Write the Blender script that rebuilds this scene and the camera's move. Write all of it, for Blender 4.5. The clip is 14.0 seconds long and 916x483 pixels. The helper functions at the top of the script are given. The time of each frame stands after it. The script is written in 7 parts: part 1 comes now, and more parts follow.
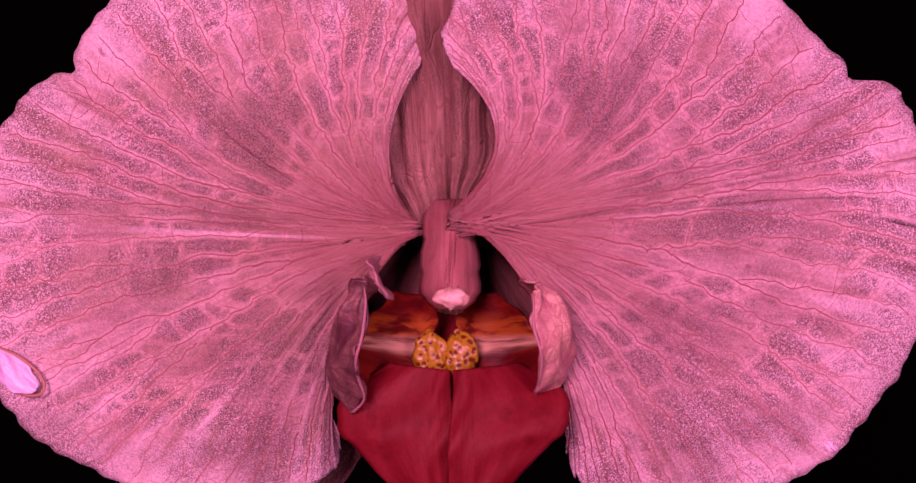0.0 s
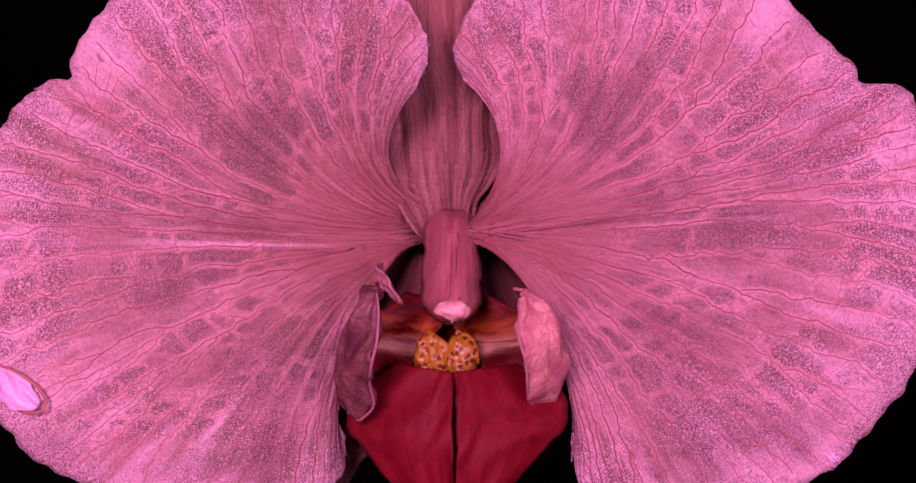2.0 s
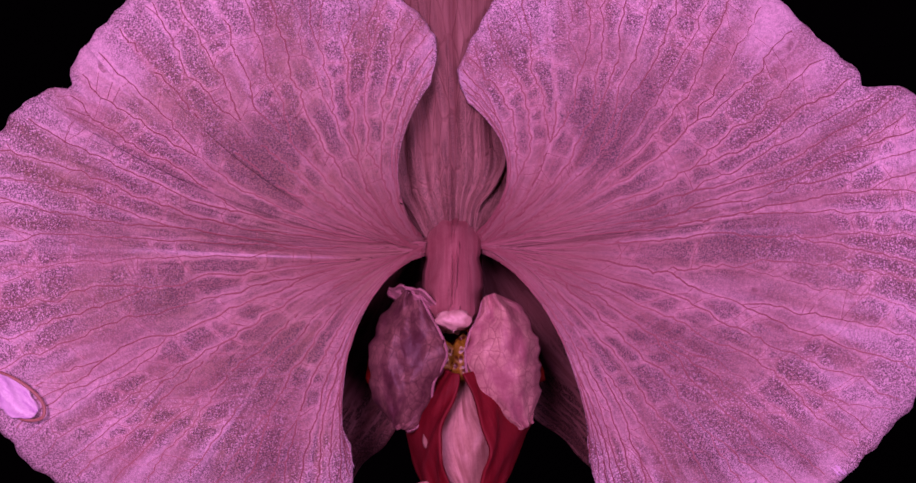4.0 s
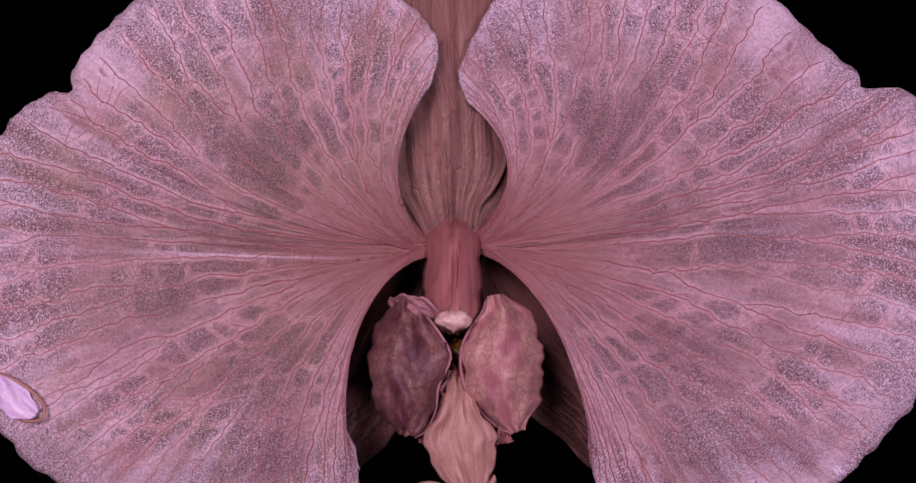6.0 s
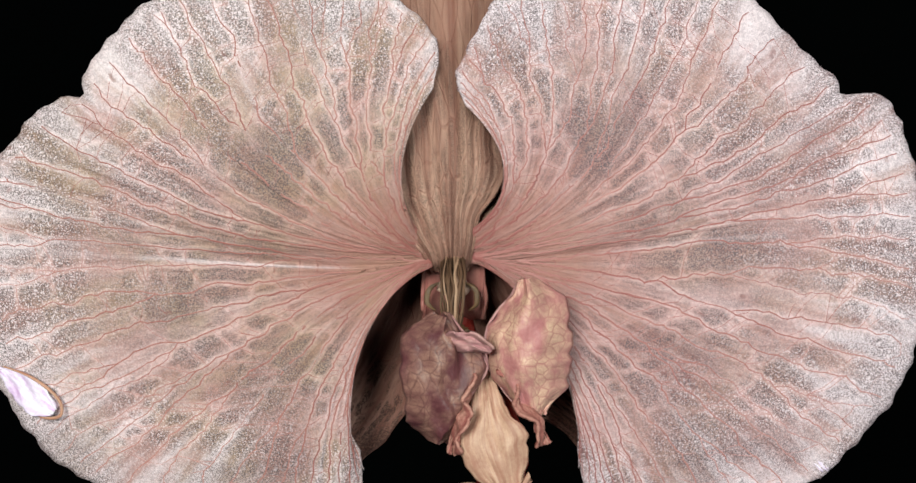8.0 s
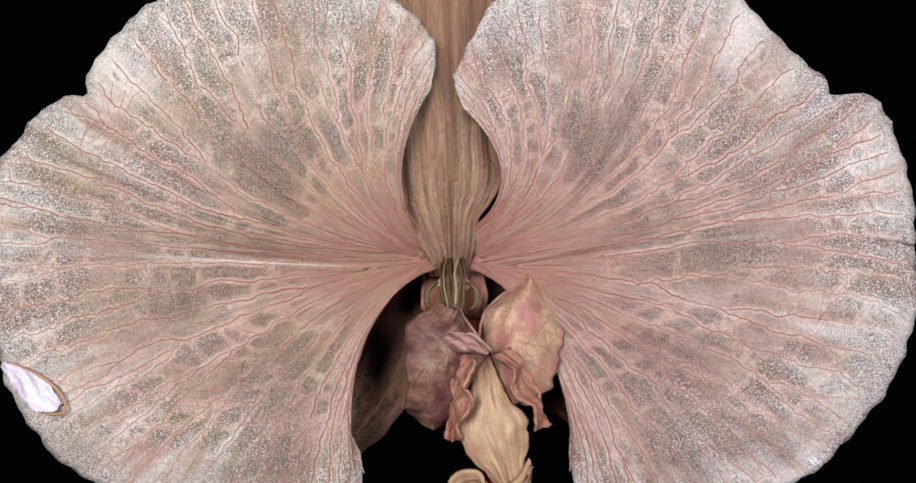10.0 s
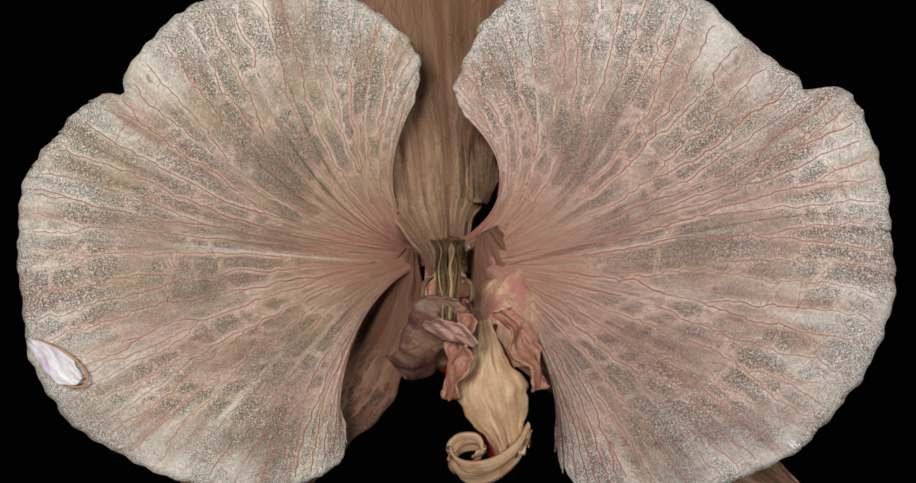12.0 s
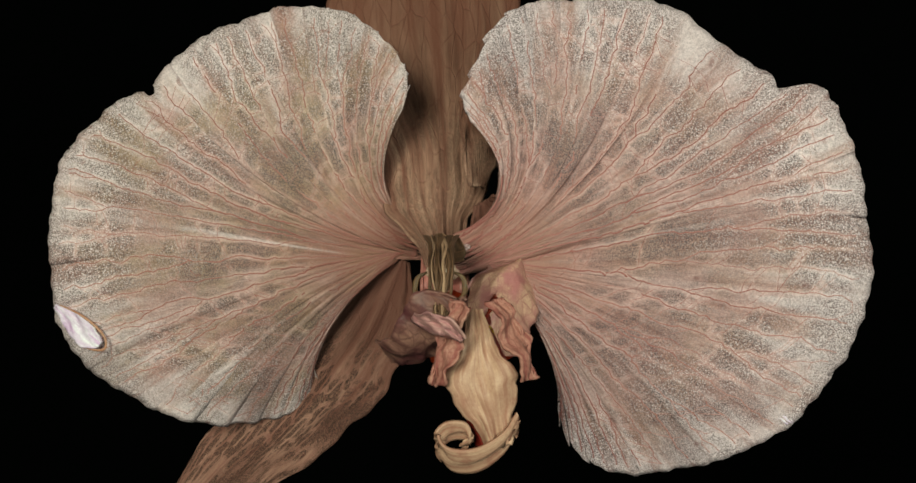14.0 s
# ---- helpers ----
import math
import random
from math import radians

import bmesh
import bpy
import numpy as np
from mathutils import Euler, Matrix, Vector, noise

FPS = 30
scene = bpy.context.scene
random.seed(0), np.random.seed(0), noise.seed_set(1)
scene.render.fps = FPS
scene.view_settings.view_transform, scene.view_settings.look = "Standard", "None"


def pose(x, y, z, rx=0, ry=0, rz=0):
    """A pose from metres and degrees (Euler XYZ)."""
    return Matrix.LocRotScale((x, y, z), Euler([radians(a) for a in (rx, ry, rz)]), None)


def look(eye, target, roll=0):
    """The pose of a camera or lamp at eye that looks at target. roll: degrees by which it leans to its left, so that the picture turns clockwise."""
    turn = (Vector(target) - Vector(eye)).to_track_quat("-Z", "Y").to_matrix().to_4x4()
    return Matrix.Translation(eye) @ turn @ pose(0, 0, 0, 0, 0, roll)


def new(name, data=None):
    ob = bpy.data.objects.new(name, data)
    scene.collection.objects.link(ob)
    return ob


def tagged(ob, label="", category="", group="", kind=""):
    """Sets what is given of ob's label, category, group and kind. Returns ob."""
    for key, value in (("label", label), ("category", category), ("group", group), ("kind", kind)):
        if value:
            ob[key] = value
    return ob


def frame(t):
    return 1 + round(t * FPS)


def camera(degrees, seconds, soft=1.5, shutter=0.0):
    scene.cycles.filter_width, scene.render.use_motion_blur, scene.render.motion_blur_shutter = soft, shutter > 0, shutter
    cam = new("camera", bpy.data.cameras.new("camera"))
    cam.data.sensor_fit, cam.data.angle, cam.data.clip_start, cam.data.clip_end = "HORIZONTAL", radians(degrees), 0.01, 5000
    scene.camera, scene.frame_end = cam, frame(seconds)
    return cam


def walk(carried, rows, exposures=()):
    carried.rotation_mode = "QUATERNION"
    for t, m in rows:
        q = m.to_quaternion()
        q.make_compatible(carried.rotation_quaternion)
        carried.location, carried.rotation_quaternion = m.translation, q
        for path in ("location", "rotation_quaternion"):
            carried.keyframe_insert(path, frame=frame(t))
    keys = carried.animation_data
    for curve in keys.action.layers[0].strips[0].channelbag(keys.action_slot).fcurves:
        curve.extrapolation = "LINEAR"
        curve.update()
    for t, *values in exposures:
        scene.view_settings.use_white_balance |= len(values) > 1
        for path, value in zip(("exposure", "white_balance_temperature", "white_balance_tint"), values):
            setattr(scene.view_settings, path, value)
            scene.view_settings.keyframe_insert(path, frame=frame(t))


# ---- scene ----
# The camera stands still before the flower; the plane of the petals is y = 0 and the flower's middle is at MID.
D = 0.1429          # from the camera to the plane of the petals
MID = 0.30          # height of the picture's middle over the floor
cam = camera(40.0, 14.0, soft=1.5)
walk(cam, [(0.0, pose(0, -D, MID, 90, 0, 0)), (14.0, pose(0, -D, MID, 90, 0, 0))],
     exposures=[(0, -0.58, 8600, 202), (1.5, -0.7, 8500, 212), (2.5, -0.9, 8100, 226), (3, -1.2, 7850, 232), (5.5, -0.86, 6300, 80), (6.5, -0.6, 6250, 42), (7, -0.16, 6080, 6), (7.5, 0.2, 5900, -20), (8.2, 0.27, 6000, -23), (10.5, 0.1, 6000, -29), (11.5, -0.05, 6280, -33), (12.5, -0.22, 6800, -34), (14, -0.16, 7000, -34)])

# ---- light: a dark studio with a soft key lamp from the upper left and an added, weaker fill ----
world = bpy.data.worlds.new("studio")
scene.world = world
world.use_nodes = True
world.node_tree.nodes["Background"].inputs[0].default_value = (0.9, 0.95, 1.0, 1)
world.node_tree.nodes["Background"].inputs[1].default_value = 0.006


def soft_lamp(name, eye, target, size, watts, colour):
    data = bpy.data.lights.new(name, "AREA")
    data.shape, data.size, data.energy, data.color = "DISK", size, watts, colour
    ob = new(name, data)
    ob.matrix_world = look(eye, target)
    return ob


soft_lamp("key_lamp", (-0.15, -0.50, MID + 0.12), (0, 0, MID), 0.20, 3.2, (1.0, 0.97, 0.94))
# Fill added on the right to lift the shade; no source is known there.
soft_lamp("fill_lamp", (0.22, -0.48, MID - 0.02), (0, 0, MID), 0.24, 2.0, (0.96, 0.98, 1.0))

# ---- forms: all lengths in millimetres from the flower's middle, x to the right, z up, y away from the camera ----
MM = 0.001


def at(x, z, y):
    """The point at depth y on the sight line through (x, z) of the petal plane."""
    f = (D * 1000 + y) / (D * 1000)
    return np.array((x * f, y, z * f))


def spline(values, s):
    """Smooth curve through evenly spaced rows of values, s from 0 to 1."""
    a = np.asarray(values, float)
    n = len(a) - 1
    f = min(max(s, 0.0), 1.0) * n
    i = min(int(f), n - 1)
    f -= i
    p0, p1, p2, p3 = a[max(i - 1, 0)], a[i], a[i + 1], a[min(i + 2, n)]
    return 0.5 * (2 * p1 + (p2 - p0) * f + (2 * p0 - 5 * p1 + 4 * p2 - p3) * f * f + (3 * p1 - p0 - 3 * p2 + p3) * f ** 3)


# Petals: veins fan out from the claw to the rim. Each row is one vein, from the upper inner edge round to the
# lower inner edge: two points that bend it, and its end on the rim.
PETAL_LEFT = [(-9.55, 3.36, -7.15, 13.13, -3.05, 17.78),
              (-10.08, 4.18, -9.22, 16.12, -2.92, 23.75),
              (-12.2, 3.52, -14.53, 15.45, -10.88, 30.45),
              (-12.87, 2.19, -19.5, 12.8, -23.62, 31.91),
              (-14.53, 1.19, -24.14, 8.82, -35.76, 27.4),
              (-15.19, 0.53, -28.12, 5.51, -44.18, 17.45),
              (-15.85, -0.13, -32.77, 2.19, -54.0, 9.15),
              (-13.44, -3.32, -34.04, -0.05, -56.59, -1.72),
              (-15.85, -1.79, -32.77, -7.1, -54.53, -16.12),
              (-14.53, -2.12, -28.79, -11.74, -46.84, -26.47),
              (-12.87, -2.45, -21.49, -13.07, -32.84, -31.64),
              (-11.54, -2.45, -16.85, -15.72, -19.5, -32.31),
              (-10.88, -2.45, -14.86, -15.06, -11.94, -28.66),
              (-11.06, -0.86, -17.64, -13.65, -11.54, -23.35)]
PETAL_RIGHT = [(8.19, 5.07, 6.29, 11.71, 1.19, 15.46),
              (9.22, 4.51, 6.63, 14.13, 0.27, 20.1),
              (11.01, 4.18, 12.67, 15.12, 6.83, 29.52),
              (11.67, 2.85, 18.31, 12.8, 19.57, 32.51),
              (13.0, 1.86, 22.95, 9.48, 31.91, 30.72),
              (13.66, 1.19, 27.92, 6.17, 44.32, 19.97),
              (14.33, 0.53, 32.57, 2.19, 53.14, 12.47),
              (13.95, -2.41, 33.36, 3.65, 55.33, -0.4),
              (14.33, -1.46, 32.57, -7.1, 53.93, -14.13),
              (13.0, -1.79, 27.92, -11.74, 45.91, -25.14),
              (11.67, -2.12, 21.62, -13.73, 33.57, -30.98),
              (10.35, -2.12, 17.64, -15.06, 22.95, -33.1),
              (9.68, -2.12, 14.99, -15.06, 16.32, -28.33),
              (10.91, 0.34, 15.24, -14.03, 14.73, -22.69)]
CLAW_LEFT, CLAW_RIGHT = (-3.05, -0.73), (1.59, -0.73)
SECTIONS = 30


def petal_point(side, u, v):
    rows, claw = (PETAL_LEFT, CLAW_LEFT) if side < 0 else (PETAL_RIGHT, CLAW_RIGHT)
    c = spline(rows, u)
    # a worn, slightly wavy rim with a notch on the shoulder
    wear = 0.004 * math.sin(u * 43 + side) + 0.002 * math.sin(u * 97 + 2 * side) + 0.0025 * math.sin(u * 211) * math.sin(u * 17) + 0.002 * math.sin(u * 389 + side)
    notch = 0.385 if side < 0 else 0.405
    wear -= 0.022 * math.exp(-((u - notch) / 0.006) ** 2)
    wear += (0.014 if side < 0 else 0.020) * math.exp(-((u - notch - 0.026) / 0.016) ** 2)
    v *= 1 + wear * max(0.0, (v - 0.8) / 0.2)
    b0, w = np.array((claw[0] - side * 0.3, claw[1])), 1 - v
    if u < 0.15 or u > 0.85:
        b0 = b0 + np.array((0, 1.3 * (1 if u < 0.5 else -1))) * min(1, (0.15 - min(u, 1 - u)) / 0.1)
    p = b0 * w ** 3 + 3 * c[0:2] * v * w * w + 3 * c[2:4] * v * v * w + c[4:6] * v ** 3
    y = 1.2 - 3.4 * math.sin(min(v, 1) * 2.4) * (0.6 + 0.4 * math.sin(u * 3.14))
    y += 4.6 * max(0.0, 1 - v) ** 6
    y += 1.2 * math.exp(-((u - 0.53) / 0.05) ** 2) * math.exp(-((v - 0.35) / 0.3) ** 2)
    y += v ** 4 * (0.55 * math.sin(u * 23 + side) + 0.3 * math.sin(u * 47))
    # shallow ridges that follow the veins
    y += 0.085 * min(1.0, v * 2.4) * (1 - 0.45 * v) * math.sin(u * 300 + 2.6 * math.sin(u * 41) + 1.5 * math.sin(v * 7 + u * 20)) * (0.6 + 0.4 * math.sin(u * 67 + v * 9))
    return at(p[0], p[1], y)

# ---- materials ----
class Nodes:
    """Short hand for building one node material."""

    def __init__(self, name):
        self.mat = bpy.data.materials.new(name)
        self.mat.use_nodes = True
        self.tree = self.mat.node_tree
        self.out = self.tree.nodes["Principled BSDF"]
        self.uv = self.add("ShaderNodeUVMap").outputs[0]
        self.ob = self.add("ShaderNodeTexCoord").outputs["Object"]

    def add(self, kind, **values):
        node = self.tree.nodes.new(kind)
        for k, v in values.items():
            node[k] = v
        return node

    def put(self, value, socket):
        if isinstance(value, bpy.types.NodeSocket):
            self.tree.links.new(value, socket)
        elif isinstance(value, tuple) and len(value) == 3 and socket.type == "RGBA":
            socket.default_value = (*value, 1)
        else:
            socket.default_value = value

    def stretch(self, vec, s, shift=(0, 0, 0)):
        n = self.add("ShaderNodeVectorMath")
        n.operation = "MULTIPLY_ADD"
        self.put(vec, n.inputs[0]), self.put(tuple(s), n.inputs[1]), self.put(tuple(shift), n.inputs[2])
        return n.outputs[0]

    def noise(self, vec, scale=1.0, detail=3.0, rough=0.55, distort=0.0):
        n = self.add("ShaderNodeTexNoise")
        self.put(vec, n.inputs["Vector"])
        n.inputs["Scale"].default_value, n.inputs["Detail"].default_value = scale, detail
        n.inputs["Roughness"].default_value, n.inputs["Distortion"].default_value = rough, distort
        return n.outputs[0]

    def bent(self, vec, scale, amount):
        """vec pushed about by a noise of its own."""
        n = self.add("ShaderNodeTexNoise")
        self.put(vec, n.inputs["Vector"])
        n.inputs["Scale"].default_value, n.inputs["Detail"].default_value = scale, 2
        m = self.add("ShaderNodeVectorMath")
        m.operation = "MULTIPLY_ADD"
        self.put(n.outputs["Color"], m.inputs[0]), self.put(tuple(amount), m.inputs[1]), self.put(vec, m.inputs[2])
        return m.outputs[0]

    def cells(self, vec, feature="DISTANCE_TO_EDGE", scale=1.0, out="Distance", dims="2D"):
        n = self.add("ShaderNodeTexVoronoi")
        n.feature, n.voronoi_dimensions = feature, dims
        self.put(vec, n.inputs["Vector"])
        n.inputs["Scale"].default_value = scale
        return n.outputs[out]

    def span(self, value, a, b, lo=0.0, hi=1.0):
        n = self.add("ShaderNodeMapRange")
        n.interpolation_type = "SMOOTHSTEP"
        self.put(value, n.inputs[0])
        for i, x in zip((1, 2, 3, 4), (a, b, lo, hi)):
            n.inputs[i].default_value = x
        return n.outputs[0]

    def calc(self, op, a, b=0.0):
        n = self.add("ShaderNodeMath")
        n.operation = op
        self.put(a, n.inputs[0]), self.put(b, n.inputs[1])
        return n.outputs[0]

    def times(self, *values):
        r = values[0]
        for v in values[1:]:
            r = self.calc("MULTIPLY", r, v)
        return r

    def mix(self, f, a, b, kind="MIX"):
        n = self.add("ShaderNodeMix")
        n.data_type, n.blend_type = "RGBA", kind
        self.put(f, n.inputs[0]), self.put(a, n.inputs[6]), self.put(b, n.inputs[7])
        return n.outputs[2]

    def split(self, vec):
        n = self.add("ShaderNodeSeparateXYZ")
        self.put(vec, n.inputs[0])
        return n.outputs

    def bump(self, height, strength, distance, under=None):
        n = self.add("ShaderNodeBump")
        n.inputs["Strength"].default_value, n.inputs["Distance"].default_value = strength, distance
        self.put(height, n.inputs["Height"])
        if under is not None:
            self.put(under, n.inputs["Normal"])
        return n.outputs[0]

    def done(self, colour, rough=0.6, normal=None, gloss=0.3):
        self.put(colour, self.out.inputs["Base Color"])
        self.put(rough, self.out.inputs["Roughness"])
        self.out.inputs["Specular IOR Level"].default_value = gloss
        if normal is not None:
            self.put(normal, self.out.inputs["Normal"])
        return self.mat


def petal_tissue(name, body, vein, spot, rim, heart, net=1.0, rim_from=0.80, spots=1.0, across=1.0, olive=0.0, midrib=0.0, speck=1.0, ribs=1.0, shift=0.0, grown=False):
    """Thin tissue: a deep heart, streaks that run out into a pale worn rim, dark grainy cells between the veins, frosty grain."""
    n = Nodes(name)
    uv = n.bent(n.bent(n.uv, 14.0, (0.008 * across, 0.03, 0)), 40.0, (0.0025 * across, 0.008, 0))
    v = n.split(n.uv)[1]
    mid = n.cells(n.stretch(uv, (60 * across, 14, 0), (0.3 + shift, 0.7, 0)))
    blob = n.bent(n.stretch(uv, (58 * across, 19, 0), (0.4 + shift, 0.1, 0)), 1.6, (0.6, 0.6, 0))
    near, pick = n.cells(blob, "F1"), n.split(n.cells(blob, "F1", out="Color"))[0]
    patchy = n.noise(n.stretch(n.uv, (7 * across, 2.6, 0), (shift, 0, 0)), 1.0, 4.0)
    other = n.noise(n.stretch(n.uv, (15 * across, 6, 0), (3 + shift, 1, 0)), 1.0, 5.0)
    streak = n.noise(n.stretch(uv, (46 * across, 2.2, 0), (shift, 0, 0)), 1.0, 5.0, 0.62)
    broad = n.noise(n.stretch(n.uv, (20 * across, 1.3, 0), (5 + shift, 2, 0)), 1.0, 3.0, 0.5)
    grain = n.noise(n.ob, 2600.0, 3.0, 0.75)
    c = n.mix(n.span(streak, 0.34, 0.66), n.mix(0.20 * ribs, body, vein), n.mix(0.25 * ribs, body, rim))
    c = n.mix(n.span(broad, 0.40, 0.66, 0.0, 0.38), c, n.mix(0.5, body, rim))
    c = n.mix(n.span(patchy, 0.40, 0.66, 0.0, 0.50), c, n.mix(0.45, vein, heart))
    c = n.mix(n.times(n.span(n.noise(n.ob, 130.0, 5.0), 0.38, 0.68), olive), c, (0.37, 0.25, 0.15))
    mottle = n.noise(n.stretch(uv, (105 * across, 15, 0), (2 + shift, 5, 0)), 1.0, 3.0)
    c = n.mix(n.span(mottle, 0.36, 0.58, 0.22, 0), c, n.mix(0.5, vein, spot))
    # the deep heart, with an uneven edge
    reach = n.calc("ADD", v, n.times(n.calc("SUBTRACT", streak, 0.5), 0.35))
    c = n.mix(n.span(reach, 0.10, 0.74, 0.78, 0), c, heart)
    # a pale rim that streams inwards along the veins
    edge = n.calc("ADD", v, n.calc("ADD", n.times(n.calc("SUBTRACT", streak, 0.5), 0.75), n.times(n.calc("SUBTRACT", broad, 0.5), 0.55)))
    c = n.mix(n.times(n.span(edge, rim_from, rim_from + 0.24), 0.80), c, rim)
    # dark cells and blotches, mostly in the outer half
    outer = n.span(v, 0.22, 0.55)
    if grown:
        # "gap" is the distance in millimetres to the nearest vein of the petal
        lace = n.add("ShaderNodeAttribute")
        lace.attribute_name = "gap"
        gap = n.calc("ADD", lace.outputs["Fac"], n.times(n.calc("SUBTRACT", n.noise(n.ob, 900.0, 2.0), 0.5), 0.35))
        cell = n.span(gap, 0.16, 0.56)
        c = n.mix(n.times(n.span(gap, 0.14, 0.42, 0.30, 0), n.span(v, 0.25, 0.60)), c, n.mix(0.40, body, rim))
        inside = n.times(cell, n.span(other, 0.34, 0.56, 0.25, 1.0), outer, 0.62 * spots)
    else:
        inside = n.times(n.span(mid, 0.07, 0.24), n.span(other, 0.38, 0.52), outer, 0.80 * spots)
    blots = n.times(n.span(near, 0.24, 0.44, 1, 0), n.span(pick, 0.40, 0.46), n.span(other, 0.30, 0.46), n.span(v, 0.28, 0.5), (0.32 if grown else 0.72) * spots)
    if grown:
        blots = n.times(blots, n.span(gap, 0.12, 0.40))
    dusk = n.times(n.span(patchy, 0.46, 0.64), outer, 0.66 * spots)
    dark = n.calc("MAXIMUM", n.calc("MAXIMUM", inside, blots), dusk)
    dust = n.noise(n.ob, 6800.0, 2.0, 0.6)
    c = n.mix(n.times(dark, n.span(dust, 0.42, 0.58, 1.45, 0.35)), c, spot)
    freckle = n.times(n.span(near, 0.06, 0.20, 1, 0), n.span(pick, 0.88, 0.91), outer, 0.60 * spots)
    c = n.mix(freckle, c, n.mix(0.35, vein, spot))
    # a faint net of small veins
    lines = n.times(n.span(mid, 0.012, 0.06, 0.34, 0), n.span(other, 0.30, 0.55, 0.4, 1.0), net)
    c = n.mix(n.times(lines, n.span(v, 0.0, 0.25, 0.3, 0.9)), c, vein)
    if midrib:
        u = n.split(n.uv)[0]
        rib = n.times(n.span(n.calc("ABSOLUTE", n.calc("SUBTRACT", u, 0.535)), 0.001, 0.007, 1, 0), n.span(v, 0.15, 0.40), n.span(v, 0.7, 0.95, 1, 0), n.span(other, 0.35, 0.55))
        c = n.mix(n.times(rib, midrib), c, rim)
    c = n.mix(n.times(n.span(grain, 0.36, 0.62, 0.30 * speck, 0.0), n.span(v, 0.1, 0.7, 0.3, 1.0)), c, spot)
    spark = n.times(n.span(n.noise(n.ob, 5600.0, 1.0), 0.52, 0.66), n.span(v, 0.45, 1.0), n.span(other, 0.35, 0.6, 0.3, 1.0), 0.80 * speck)
    c = n.mix(spark, c, rim)
    rel = n.bump(n.calc("ADD", n.times(lines, -0.5), n.times(streak, 1.0)), 0.7, 0.0006)
    rel = n.bump(grain, 0.4, 0.00012, rel)
    return n.done(c, n.span(grain, 0.3, 0.7, 0.55, 0.75), rel, 0.25)


def fold_tissue(name, a, b, dark, along=24.0, gloss=0.3, rough=0.5, veins=0.12, relief=0.5):
    """Fleshy tissue with lengthwise ribs, blotches and a fine grain."""
    n = Nodes(name)
    uv = n.bent(n.uv, 4.0, (0.05, 0.05, 0))
    v = n.split(n.uv)[1]
    ribs = n.noise(n.stretch(uv, (along, 1.6, 0)), 1.0, 4.0, 0.6)
    blot = n.noise(n.ob, 420.0, 4.0)
    net = n.cells(n.stretch(uv, (along * 1.1, 15, 0)))
    grain = n.noise(n.ob, 3000.0, 3.0, 0.7)
    c = n.mix(n.span(ribs, 0.32, 0.68), a, b)
    c = n.mix(n.span(blot, 0.50, 0.74, 0, 0.6), c, dark)
    c = n.mix(n.span(net, 0.01, 0.10, veins, 0), c, dark)
    c = n.mix(n.span(grain, 0.3, 0.7, 0.25, 0), c, dark)
    rel = n.bump(n.calc("ADD", n.times(ribs, 0.6), n.times(n.span(net, 0.0, 0.15), 0.5 * veins)), relief, 0.0005)
    rel = n.bump(grain, 0.3, 0.0001, rel)
    return n.done(c, rough, rel, gloss)


def lobe_tissue(name, pale, flush, dark, net=0.5):
    """Puffed tissue: pale cells in a flushed net, blotches and a fine grain."""
    n = Nodes(name)
    uv = n.bent(n.uv, 5.0, (0.07, 0.07, 0))
    cells = n.cells(n.stretch(uv, (10, 15, 0)))
    small = n.cells(n.stretch(uv, (22, 26, 0), (0.2, 0.6, 0)))
    blot = n.noise(n.stretch(uv, (3.2, 3.6, 0)), 1.0, 4.0)
    streak = n.noise(n.stretch(uv, (4.0, 16.0, 0), (1, 2, 0)), 1.0, 4.0)
    grain = n.noise(n.ob, 3000.0, 3.0, 0.7)
    c = n.mix(n.span(blot, 0.38, 0.62), pale, flush)
    c = n.mix(n.span(streak, 0.42, 0.66, 0, 0.55), c, flush)
    c = n.mix(n.times(n.span(cells, 0.01, 0.11, net, 0), n.span(blot, 0.36, 0.60, 1.0, 0.25)), c, dark)
    c = n.mix(n.span(small, 0.02, 0.12, net * 0.35, 0), c, dark)
    c = n.mix(n.span(grain, 0.3, 0.7, 0.2, 0), c, dark)
    rel = n.bump(n.calc("ADD", n.times(n.span(cells, 0.0, 0.3), 0.22), n.times(streak, 0.5)), 0.4, 0.0003)
    rel = n.bump(grain, 0.3, 0.0001, rel)
    return n.done(c, 0.5, rel, 0.3)


PETAL_L = petal_tissue("petal_left", (0.455, 0.225, 0.210), (0.250, 0.085, 0.075), (0.085, 0.052, 0.056), (0.76, 0.555, 0.62), (0.285, 0.112, 0.088), olive=0.5, midrib=0.42, grown=True, net=0.5)
PETAL_R = petal_tissue("petal_right", (0.455, 0.222, 0.215), (0.250, 0.083, 0.080), (0.085, 0.050, 0.060), (0.76, 0.555, 0.63), (0.285, 0.110, 0.092), olive=0.2, midrib=0.16, shift=0.37, grown=True, net=0.5)
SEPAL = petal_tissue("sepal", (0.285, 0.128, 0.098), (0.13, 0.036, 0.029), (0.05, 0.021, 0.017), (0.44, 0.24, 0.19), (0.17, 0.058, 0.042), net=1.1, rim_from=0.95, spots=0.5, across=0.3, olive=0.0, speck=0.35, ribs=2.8)
